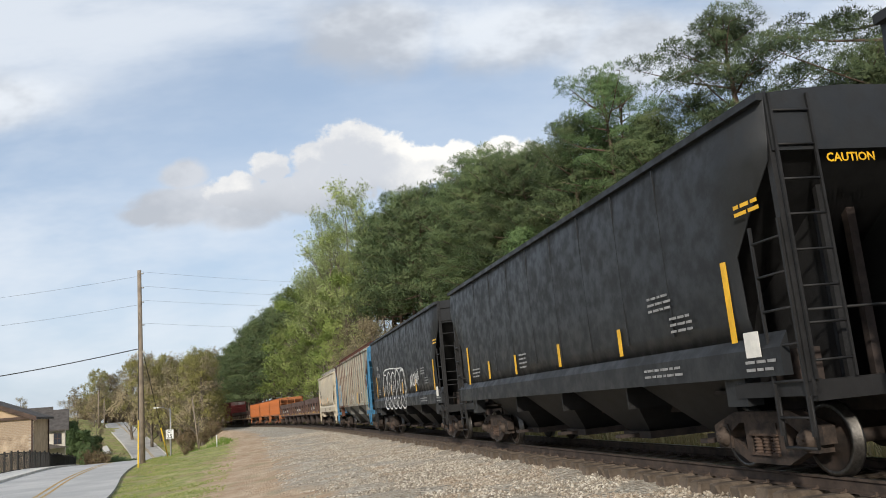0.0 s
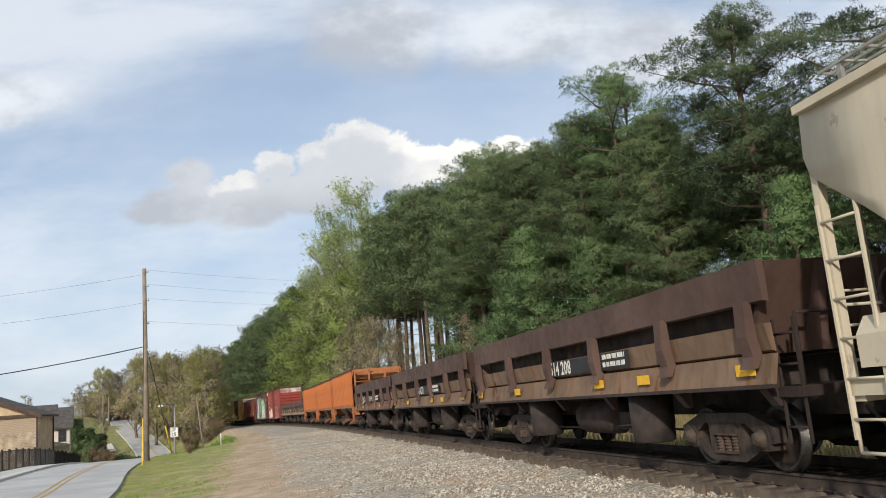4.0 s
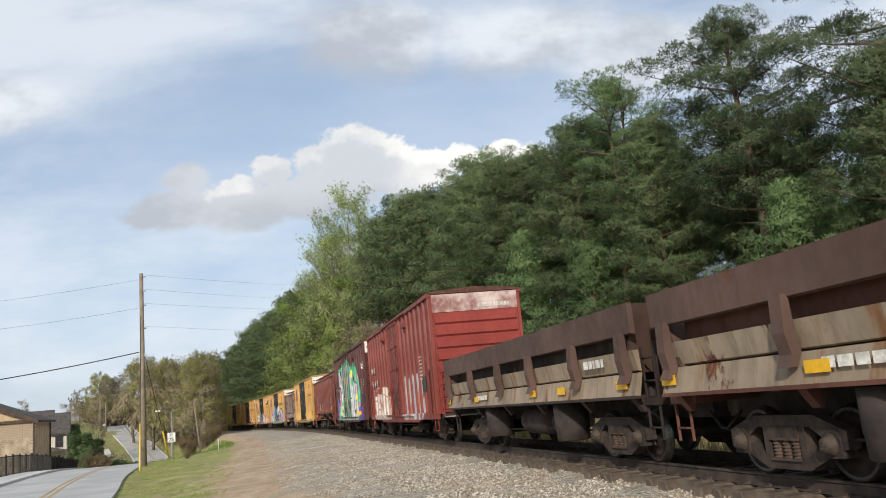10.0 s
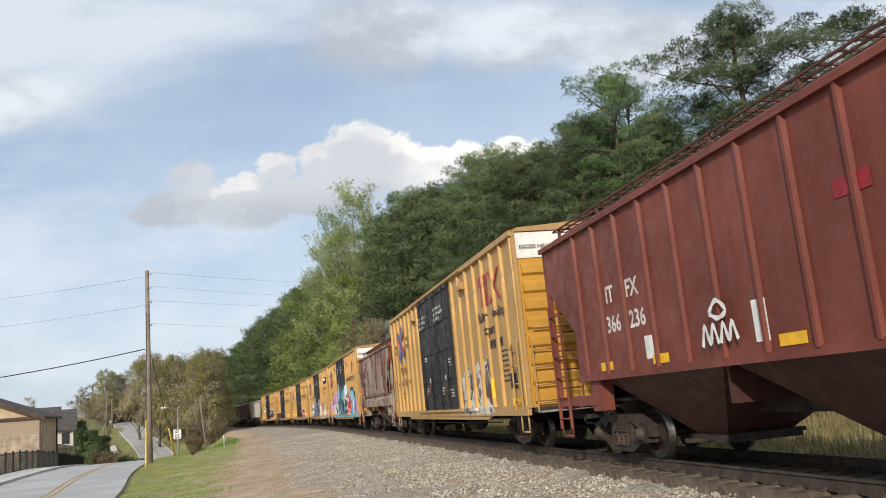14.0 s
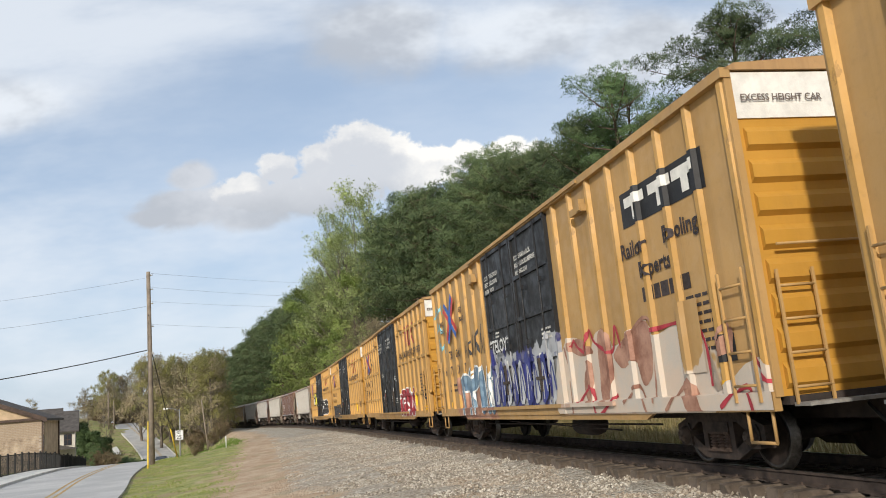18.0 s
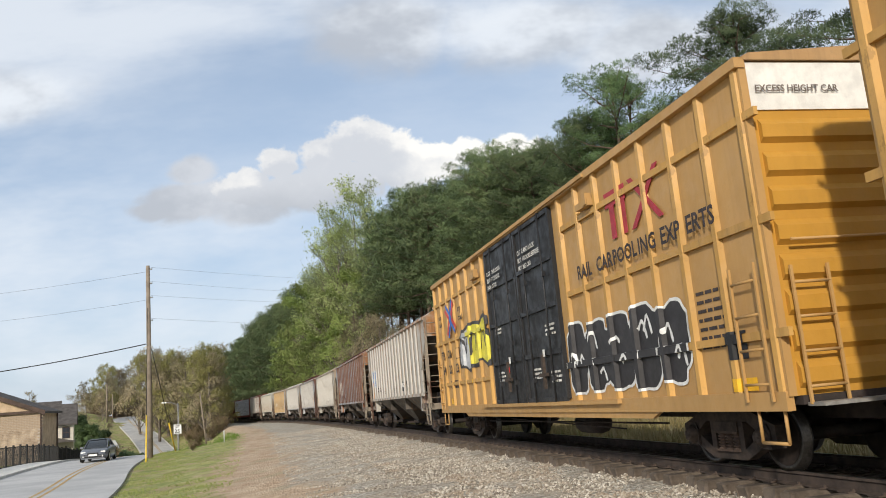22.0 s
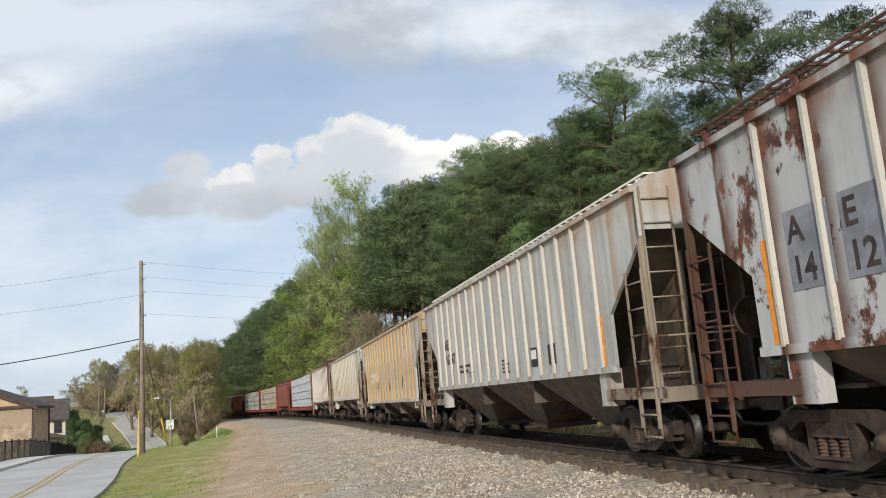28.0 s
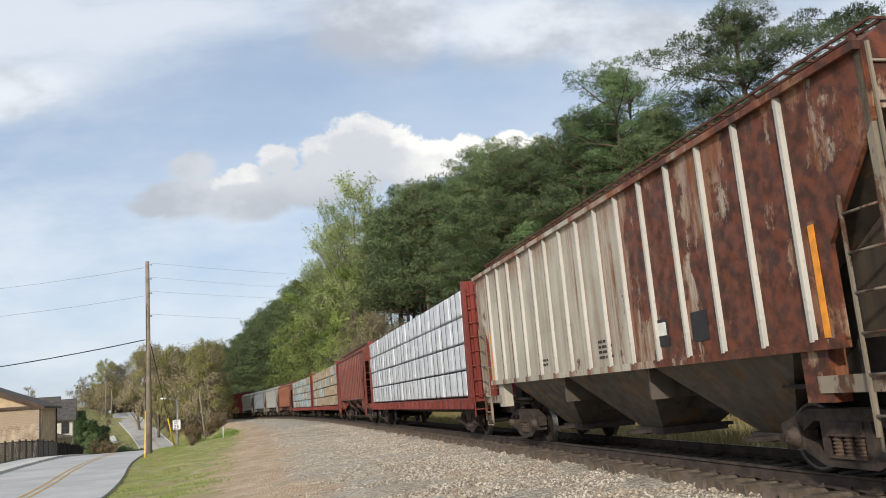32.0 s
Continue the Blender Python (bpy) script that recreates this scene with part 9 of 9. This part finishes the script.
def utility_pole(x, y, h, r, label, arms=True, lean=(0, 0)):
    e = thing("utility_pole", label, "utility pole", "utility poles")
    z = ground_z(x, y)
    e.matrix_basis = pose(x, y, z - .1, lean[0], lean[1], 0)
    bm = bmesh.new()
    n = 10
    tube(bm, (0, 0, 0), (0, 0, h), r, n, r * .7)
    part("shaft", bm, M_POLE, e)
    if arms:
        for k, dz in enumerate((.25, 1.25, 2.25, 3.85)):
            bm = bmesh.new()
            lathe(bm, [(.03, 0), (.06, .03), (.035, .07), (.06, .11), (.03, .15)], 8, "x", (r * .8, 0, h - dz))
            part("insulator", bm, M_GALV, e)
        part("bracket", boxes((-r - .05, r + .05, -.05, .05, h - 5.75, h - 5.62)), M_GALV, e)
    return e


PX, PY = -21.15, 57.2
utility_pole(PX, PY, 13.2, .19, "weathered grey timber utility pole on the verge")
for zt, far in ((11.9, (6.0, 185, 29.5)), (10.9, (6.0, 185, 26.5)), (9.9, (6.0, 185, 25.0)), (8.3, (6.0, 185, 20.5))):
    wire("wire", (PX + .2, PY, zt), far, 1.6, .006, "thin power line running to the wood")
for zt, near in ((11.6, (-52, 50, 10.2)), (9.6, (-52, 50, 8.6))):
    wire("wire", (PX - .2, PY, zt), near, .8, .007, "thin power line above the road")
wire("cable", (PX - .2, PY, 6.55), (-50, 52, 4.6), .7, .035, "thick black telephone cable above the road")
gx, gy = -22.6, 66.5
gz = ground_z(gx, gy)
wire("guy_wire", (PX + .1, PY + .1, 6.4), (gx, gy, gz), 0, .025, "dark guy wire from the pole to the verge")
bm = bmesh.new()
d = Vector((PX + .1, PY + .1, 6.4)) - Vector((gx, gy, gz))
tube(bm, (gx, gy, gz), Vector((gx, gy, gz)) + d * .30, .05, 8)
tagged(part("guy_guard", bm, M_GUARD, None), "yellow plastic guard round a guy wire", "guard")
gx, gy = -18.6, 49.6
gz = ground_z(gx, gy)
wire("guy_wire", (PX, PY - .2, 9.0), (gx, gy, gz), 0, .02, "guy wire down to the verge in front")
bm = bmesh.new()
d = Vector((PX, PY - .2, 9.0)) - Vector((gx, gy, gz))
tube(bm, (gx, gy, gz), Vector((gx, gy, gz)) + d * .27, .045, 8)
tagged(part("guy_guard", bm, M_GUARD, None), "yellow plastic guard round a guy wire", "guard")
utility_pole(-27.5, 90.9, 6.0, .09, "thin leaning timber pole on the bank", False, (0, -6))
utility_pole(-97, 230.4, 10.5, .22, "distant pale utility pole on the hill", False)
utility_pole(-95.7, 231, 8.0, .2, "distant pale utility pole on the hill", False)
utility_pole(-88.7, 233.7, 11, .2, "distant utility pole among the hill trees", False)


def speed_sign():
    x, y = -23.62, 70.1
    e = thing("speed_sign", "white speed limit sign on a steel post", "road sign", at=pose(x, y, ground_z(x, y), 0, 0, 18))
    part("post", boxes((-.03, .03, -.02, .02, 0, 2.2)), M_GALV, e)
    p = part("panel", boxes((-.31, .31, -.045, -.03, 1.42, 2.2)), M_SIGNW, e)
    for s, z, h in (("SPEED", 2.03, .10), ("LIMIT", 1.89, .10), ("25", 1.5, .30)):
        words(p, s, -.22 if h < .2 else -.24, z, h, M_BLACK, -.047)
    part("border", boxes((-.29, .29, -.047, -.046, 2.165, 2.18), (-.29, .29, -.047, -.046, 1.44, 1.455), (-.29, -.275, -.047, -.046, 1.44, 2.18), (.275, .29, -.047, -.046, 1.44, 2.18)), M_BLACK, p)


speed_sign()


def street_lamp():
    x, y = -30.4, 90.5
    e = thing("street_lamp", "grey street lamp with a short curved arm", "street lamp", at=pose(x, y, ground_z(x, y), 0, 0, 0))
    part("post", rods(((0, 0, 0), (0, 0, 5.6), .07)), M_GALV, e)
    part("arm", rods(((0, 0, 5.4), (-.8, 0, 5.75), .035), ((-.8, 0, 5.75), (-1.3, 0, 5.75), .035)), M_GALV, e)
    bm = bmesh.new()
    box(bm, -1.8, -1.2, -.12, .12, 5.68, 5.82)
    bmesh.ops.bevel(bm, geom=bm.edges[:], offset=.05, segments=2, affect="EDGES")
    part("lamp_head", bm, M_SIGNW, e)


street_lamp()
e = thing("marker_post", "thin white marker post in the grass", "marker post", at=pose(-19.0, 67.4, ground_z(-19.0, 67.4)))
part("post", rods(((0, 0, 0), (0, 0, .95), .045)), M_SIGNW, e)
e = plant("bush", BUSHES[1], -19.3, 60.5, "small dead brown shrub in the grass", "bush", "", 0, .28)

# ---------------------------------------------------------------- fence and houses
M_IRON = plain("black_iron", (.016, .016, .017), .2, 4, .5)
M_MORTAR = plain("mortar", (.42, .37, .31), .15, 3, .95)
M_BRICK = plain("tan_brick", (.38, .28, .20), .4, 1.3, .9, second=(.54, .43, .32))
M_STUCCO = plain("tan_stucco", (.48, .36, .24), .15, 1.5, .9)
M_TRIM = plain("brown_trim", (.07, .045, .035), .3, 3, .7)
M_SHINGLE = plain("grey_shingle", (.085, .076, .07), .3, 2, .95)
M_SIDING = plain("pale_siding", (.58, .54, .46), .1, 2, .8)
M_GLASS = plain("dark_window", (.03, .035, .045), .2, 2, .1, spec=.6)


def fence():
    pts = [road_at(d, -6.15)[:2] for d in np.arange(70, 124, 2.0)]
    e = thing("fence", "black metal fence behind the pavement", "fence")
    for i, (x, y) in enumerate(pts):
        z = ground_z(x, y)
        part("post", boxes((x - .05, x + .05, y - .05, y + .05, z - .1, z + 1.5)), M_IRON, e)
        if i + 1 < len(pts):
            x2, y2 = pts[i + 1]
            z2 = ground_z(x2, y2)
            bm = bmesh.new()
            for h in (.12, 1.35):
                tube(bm, (x, y, z + h), (x2, y2, z2 + h), .03, 4)
            for k in range(1, 13):
                f = k / 13
                a = Vector((x, y, z)).lerp(Vector((x2, y2, z2)), f)
                box(bm, a.x - .010, a.x + .010, a.y - .010, a.y + .010, a.z + .08, a.z + 1.4)
            tagged(part("panel", bm, M_IRON, e), kind="stuff")


fence()


def brick_house():
    x1, y1 = -35.75, 71.5            # the corner nearest to the road
    z0 = ground_z(-37, 72) - .3
    w, dp, eave, ridge = 15.0, 6.0, 2.85, 5.75
    e = thing("brick_house", "tan brick house with a gabled grey roof", "house", at=pose(x1, y1, 0, 0, 0, 14))
    part("wall", boxes((-w, 0, 0, dp, z0, eave)), M_MORTAR, e)
    bm = bmesh.new()
    prism(bm, [(-w, eave), (0, eave), (-w / 2, ridge)], .02, dp - .02, "y")
    bmesh.ops.recalc_face_normals(bm, faces=bm.faces)
    part("gable", bm, M_STUCCO, e)
    part("side_panel", boxes((0, .06, .6, dp, z0, eave)), M_STUCCO, e)
    # brick face in two shared pieces
    me = finish("brick", boxes((0, .39, -.03, 0, 0, .115)), M_BRICK)
    for r in range(9):
        for c in range(11):
            o = link("brick", me, e)
            o.location = (-4.55 + c * .41 + (.2 if r % 2 else 0), 0, 1.45 + r * .135)
    bm = bmesh.new()
    for r in range(int((eave - z0) / .135)):
        for c in range(int(w / .41)):
            x = -w + c * .41 + (.2 if r % 2 else 0)
            z = z0 + r * .135
            if x + .39 > -.02 or (x > -4.7 and 1.40 < z < 2.62):
                continue
            box(bm, x, x + .39, -.03, 0, z, z + .115)
    tagged(part("brickwork", bm, M_BRICK, e), kind="stuff")
    for s in (0, 1):
        bm = bmesh.new()
        a = (.42, eave - .15) if s == 0 else (-w - .42, eave - .15)
        prism(bm, [a, (-w / 2, ridge + .12), (-w / 2, ridge + .30), (a[0], a[1] + .18)], -.40, dp + .4, "y")
        bmesh.ops.recalc_face_normals(bm, faces=bm.faces)
        part("roof", bm, M_SHINGLE, e)
        bm = bmesh.new()
        prism(bm, [(a[0], a[1] - .16), (-w / 2, ridge - .04), (-w / 2, ridge + .34), (a[0], a[1] + .22)], -.46, -.40, "y")
        bmesh.ops.recalc_face_normals(bm, faces=bm.faces)
        part("bargeboard", bm, M_TRIM, e)
    part("eave_band", boxes((-w - .3, .3, -.30, -.04, eave - .10, eave + .12)), M_TRIM, e)
    part("corner_trim", boxes((-.06, .06, -.08, .04, z0, eave - .1)), M_TRIM, e)
    part("downpipe", boxes((.08, .18, dp - .4, dp - .3, z0, eave)), M_TRIM, e)


brick_house()


def siding_house():
    e = thing("siding_house", "pale sided house with a grey shingle roof", "house", at=pose(-43.9, 95.2, 0, 0, 0, 24))
    z0 = ground_z(-45, 96) - .5
    eave = 1.75
    part("wall", boxes((-10, 0, 0, 8, z0, eave)), M_SIDING, e)
    for k in range(14):
        z = z0 + .25 * k
        if z < eave - .1:
            part("siding_board", boxes((-10, .0, -.02, 0, z, z + .24)), M_SIDING, e)
    for x in (-2.6, -.75):
        f = part("window", boxes((x - .40, x + .40, -.06, -.02, .2, 1.45)), M_TRIM, e)
        for dx in (-.19, .19):
            for dz in (.52, 1.12):
                part("pane", boxes((x + dx - .16, x + dx + .16, -.07, -.06, dz - .26, dz + .26)), M_GLASS, f)
    for a, b in ((-.5, 4.0), (8.5, 4.0)):
        bm = bmesh.new()
        prism(bm, [(a, eave - .1), (b, 3.95), (b, 4.12), (a, eave + .06)], -10.4, .4, "x")
        bmesh.ops.recalc_face_normals(bm, faces=bm.faces)
        part("roof", bm, M_SHINGLE, e)
    bm = bmesh.new()
    prism(bm, [(0, eave), (8, eave), (4, 3.95)], -10, 0, "x")
    bmesh.ops.recalc_face_normals(bm, faces=bm.faces)
    part("gable", bm, M_SIDING, e)
    bm = bmesh.new()
    prism(bm, [(-4.2, -.2), (.5, -.2), (-1.8, .35)], -1.6, -.0, "y")
    bmesh.ops.recalc_face_normals(bm, faces=bm.faces)
    part("porch_roof", bm, M_SHINGLE, e)
    part("vent_pipe", boxes((-2.2, -1.9, 1.5, 1.8, 2.2, 3.2)), M_TRIM, e)


siding_house()


def far_house():
    e = thing("far_house", "low tan house with a wide grey roof", "house", at=pose(-49.6, 103, -1.0, 0, 0, 24))
    part("wall", boxes((-12, 0, 0, 9, -2.5, 3.0)), M_STUCCO, e)
    for a, b in ((-.6, 4.5), (9.6, 4.5)):
        bm = bmesh.new()
        prism(bm, [(a, 2.9), (b, 5.6), (b, 5.8), (a, 3.1)], -12.5, .5, "x")
        bmesh.ops.recalc_face_normals(bm, faces=bm.faces)
        part("roof", bm, M_SHINGLE, e)


far_house()

# ---------------------------------------------------------------- cars on the road
M_SILVER = plain("steel_grey_paint", (.17, .18, .20), .08, 2, .28, .5, bump=0, spec=.6)
M_DARKCAR = plain("dark_silver_paint", (.16, .155, .15), .08, 2, .3, .5, bump=0, spec=.6)
M_TYRE = plain("tyre", (.02, .02, .02), .2, 6, .85)
M_RIM = plain("alloy_rim", (.35, .35, .36), .1, 6, .35, .9)
M_CARGLASS = plain("car_glass", (.025, .03, .035), .1, 2, .05, bump=0, spec=.8)
M_LAMP = plain("headlamp_glass", (.75, .75, .72), .05, 3, .1, spec=.8)
M_TAIL = plain("tail_lamp", (.35, .02, .02), .1, 3, .2)
M_GRILLE = plain("black_grille", (.02, .02, .02), .1, 8, .5)


def sedan(label, P):
    """A four-door saloon; +x ahead, on its wheels at z = 0."""
    e = thing("car", label, "car", "cars on the road")
    # body lofted through cross-sections: x, half width, belt height, sill height
    secs = [(-2.32, .70, .72, .45), (-2.25, .82, .88, .32), (-1.7, .89, .95, .22), (-.8, .90, .93, .18), (.5, .90, .90, .18), (1.4, .89, .84, .20), (2.0, .84, .74, .22), (2.28, .72, .62, .28), (2.36, .55, .52, .36)]
    bm = bmesh.new()
    rings = []
    for x, w, b, s in secs:
        pts = [(-w * .9, s), (-w, s + .15), (-w * 1.01, (s + b) / 2), (-w * .97, b - .05), (-w * .82, b), (0, b + .03), (w * .82, b), (w * .97, b - .05), (w * 1.01, (s + b) / 2), (w, s + .15), (w * .9, s)]
        rings.append([bm.verts.new((x, p[0], p[1])) for p in pts])
    for a, b in zip(rings, rings[1:]):
        for i in range(10):
            bm.faces.new((a[i], a[i + 1], b[i + 1], b[i])).smooth = True
        bm.faces.new((a[10], a[0], b[0], b[10]))
    bm.faces.new(rings[0][::-1])
    bm.faces.new(rings[-1])
    bmesh.ops.recalc_face_normals(bm, faces=bm.faces)
    part("body", bm, P, e)
    bm = bmesh.new()
    rings = []
    for x, w, z in ((-1.75, .70, .94), (-1.05, .62, 1.38), (-.3, .60, 1.45), (.25, .60, 1.42), (1.15, .70, .88)):
        rings.append([bm.verts.new((x, y, zz)) for y, zz in ((-w - .12, .88), (-w, z - .03), (-w * .8, z + .015), (w * .8, z + .015), (w, z - .03), (w + .12, .88))])
    for a, b in zip(rings, rings[1:]):
        for i in range(5):
            bm.faces.new((a[i], a[i + 1], b[i + 1], b[i])).smooth = True
    bm.faces.new(rings[0][::-1])
    bm.faces.new(rings[-1])
    bmesh.ops.recalc_face_normals(bm, faces=bm.faces)
    part("cabin_glass", bm, M_CARGLASS, e)
    bm = bmesh.new()
    rr = [[bm.verts.new((x, y, z)) for y in (-.54, 0, .54)] for x, z in ((-1.05, 1.41), (-.7, 1.45), (-.1, 1.475), (.25, 1.45), (.32, 1.42))]
    for a, b in zip(rr, rr[1:]):
        for i in range(2):
            bm.faces.new((a[i], a[i + 1], b[i + 1], b[i])).smooth = True
    bmesh.ops.solidify(bm, geom=bm.faces[:], thickness=.03)
    part("roof", bm, P, e)
    for s in (-1, 1):
        for pil in (((.28, s * .585, 1.42), (1.12, s * .74, .90), .035), ((-1.0, s * .6, 1.39), (-1.72, s * .74, .93), .05), ((-.35, s * .605, 1.44), (-.40, s * .75, .90), .035)):
            part("pillar", rods(pil), P, e)
        part("mirror", boxes((.78, .98, *sorted((s * .86, s * 1.02)), .88, 1.02)), P, e)
        bm = boxes((1.95, 2.27, *sorted((s * .46, s * .76)), .58, .70))
        bmesh.ops.bevel(bm, geom=bm.edges[:], offset=.03, segments=1, affect="EDGES")
        part("headlight", bm, M_LAMP, e)
        part("tail_light", boxes((-2.32, -2.2, *sorted((s * .5, s * .78)), .68, .82)), M_TAIL, e)
        part("door_handle", boxes((-.25, -.08, *sorted((s * .90, s * .93)), .80, .83)), M_RIM, e)
        part("fog_lamp", boxes((2.22, 2.33, *sorted((s * .5, s * .64)), .34, .42)), M_LAMP, e)
        for x in (-1.42, 1.42):
            wh = link("wheel", shared("tyre", lambda: finish("tyre", lathe(bmesh.new(), [(.20, -.10), (.31, -.11), (.335, -.07), (.335, .07), (.31, .11), (.20, .10)], 20, "y"), M_TYRE)), e)
            wh.location = (x, s * .80, .335)
            link("rim", shared("rim", lambda: finish("rim", lathe(bmesh.new(), [(.20, -.105), (.19, -.09), (.08, -.08), (.03, -.10), (.03, .10), (.08, .08), (.19, .09), (.20, .105)], 10, "y"), M_RIM)), wh)
    part("grille", boxes((2.30, 2.375, -.34, .34, .48, .60), (2.28, 2.36, -.5, .5, .30, .40)), M_GRILLE, e)
    part("number_plate", boxes((2.37, 2.385, -.26, .26, .40, .52)), M_SIGNW, e, "plain white number plate")
    part("bumper", boxes((2.22, 2.35, -.70, .70, .22, .29)), P, e)
    return e


CAR_A = sedan("steel grey saloon car with its headlights on coming up the road", M_SILVER)
CAR_B = sedan("dark silver saloon car turning out of a side street", M_DARKCAR)
# a driven line for each: seconds, x, y
LINE_A = [(0,-50,142),(15.5,-50,142),(17.0,-43,121),(18.0,-36.6,102),(19.0,-32.9,88.5),(20.0,-29.6,76.5),(20.5,-28.2,71.5),(21.0,-27.0,66.8),(21.5,-26.2,62.5),(22.0,-25.0,58.0),(22.5,-23.6,52.5),(23.0,-22.0,47.6),(23.5,-20.4,42.6),(24.0,-18.6,37.2),(24.5,-17.0,32.8),(25.0,-15.6,28.6),(26.0,-14.0,19.5),(27.0,-13.6,10),(32.0,-20,-36)]
LINE_B = [(0,-62,86),(4.5,-42,87.5),(5.5,-35.6,88.3),(6.0,-34.8,88.5),(6.5,-34.0,89.0),(7.0,-33.8,90.9),(7.5,-34.3,93.8),(8.0,-35.2,97.6),(8.5,-36.0,100.5),(9.0,-37.2,103.5),(10.0,-40.2,111),(11.0,-43.2,120),(13.0,-49.5,140),(32,-49.7,141)]


def drive(car, line):
    rows = []
    ts = [p[0] for p in line]
    for t in np.arange(0, 32.01, .5):
        x, y = np.interp(t, ts, [p[1] for p in line]), np.interp(t, ts, [p[2] for p in line])
        k = min(max(np.searchsorted(ts, t, side="right"), 1), len(line) - 1)
        a, b = line[k - 1], line[k]
        h = math.atan2(b[2] - a[2], b[1] - a[1])
        rows.append((float(t), x, y, h))
    out = []
    for i, (t, x, y, h) in enumerate(rows):
        lo, hi = rows[max(0, i - 1)], rows[min(len(rows) - 1, i + 1)]
        if math.hypot(hi[1] - lo[1], hi[2] - lo[2]) > .3:
            h = math.atan2(hi[2] - lo[2], hi[1] - lo[1])
        f, b = Vector((x + math.cos(h) * 1.4, y + math.sin(h) * 1.4, 0)), Vector((x - math.cos(h) * 1.4, y - math.sin(h) * 1.4, 0))
        zf, zb = drive_z(f.x, f.y), drive_z(b.x, b.y)
        out.append((t, pose(x, y, (zf + zb) / 2, 0, -math.degrees(math.atan2(zf - zb, 2.8)), math.degrees(h))))
    walk(car, out)


def drive_z(x, y):
    i = int(np.argmin((x - _RX) ** 2 + (y - _RY) ** 2))
    h = _RH[i]
    r = (x - _RX[i]) * math.cos(h) - (y - _RY[i]) * math.sin(h)
    return float(_RZ[i]) + .005 if abs(r) < 3.7 else ground_z(x, y) + .02



def roll(car, mid):
    """Turn the wheels of a car while it is near."""
    wheels = [w for tr in car.children if tr.name.startswith("truck") for w in tr.children if w.name.startswith("wheelset")]
    near = [i for i in range(0, 961) if -16 < mid - run(i / 30) < 52]
    if not near:
        return
    times = ([0] if near[0] else []) + near + ([960] if near[-1] < 960 else [])
    for w in wheels:
        x = w.location.x
        rows = []
        for i in times:
            k = min(max(i, near[0]), near[-1])
            rows.append((i / 30, pose(x, 0, .43, 0, math.degrees(run(k / 30) / .43) % 360, 0)))
        walk(w, rows)


def motions():
    u = START
    for car, length, tc in TRAIN:
        mid = u + length / 2
        walk(car, [(t * 0.5, car_pose(mid, tc, t * 0.5)) for t in range(65)])
        roll(car, mid)
        u += length
    drive(CAR_A, LINE_A)
    drive(CAR_B, LINE_B)


motions()
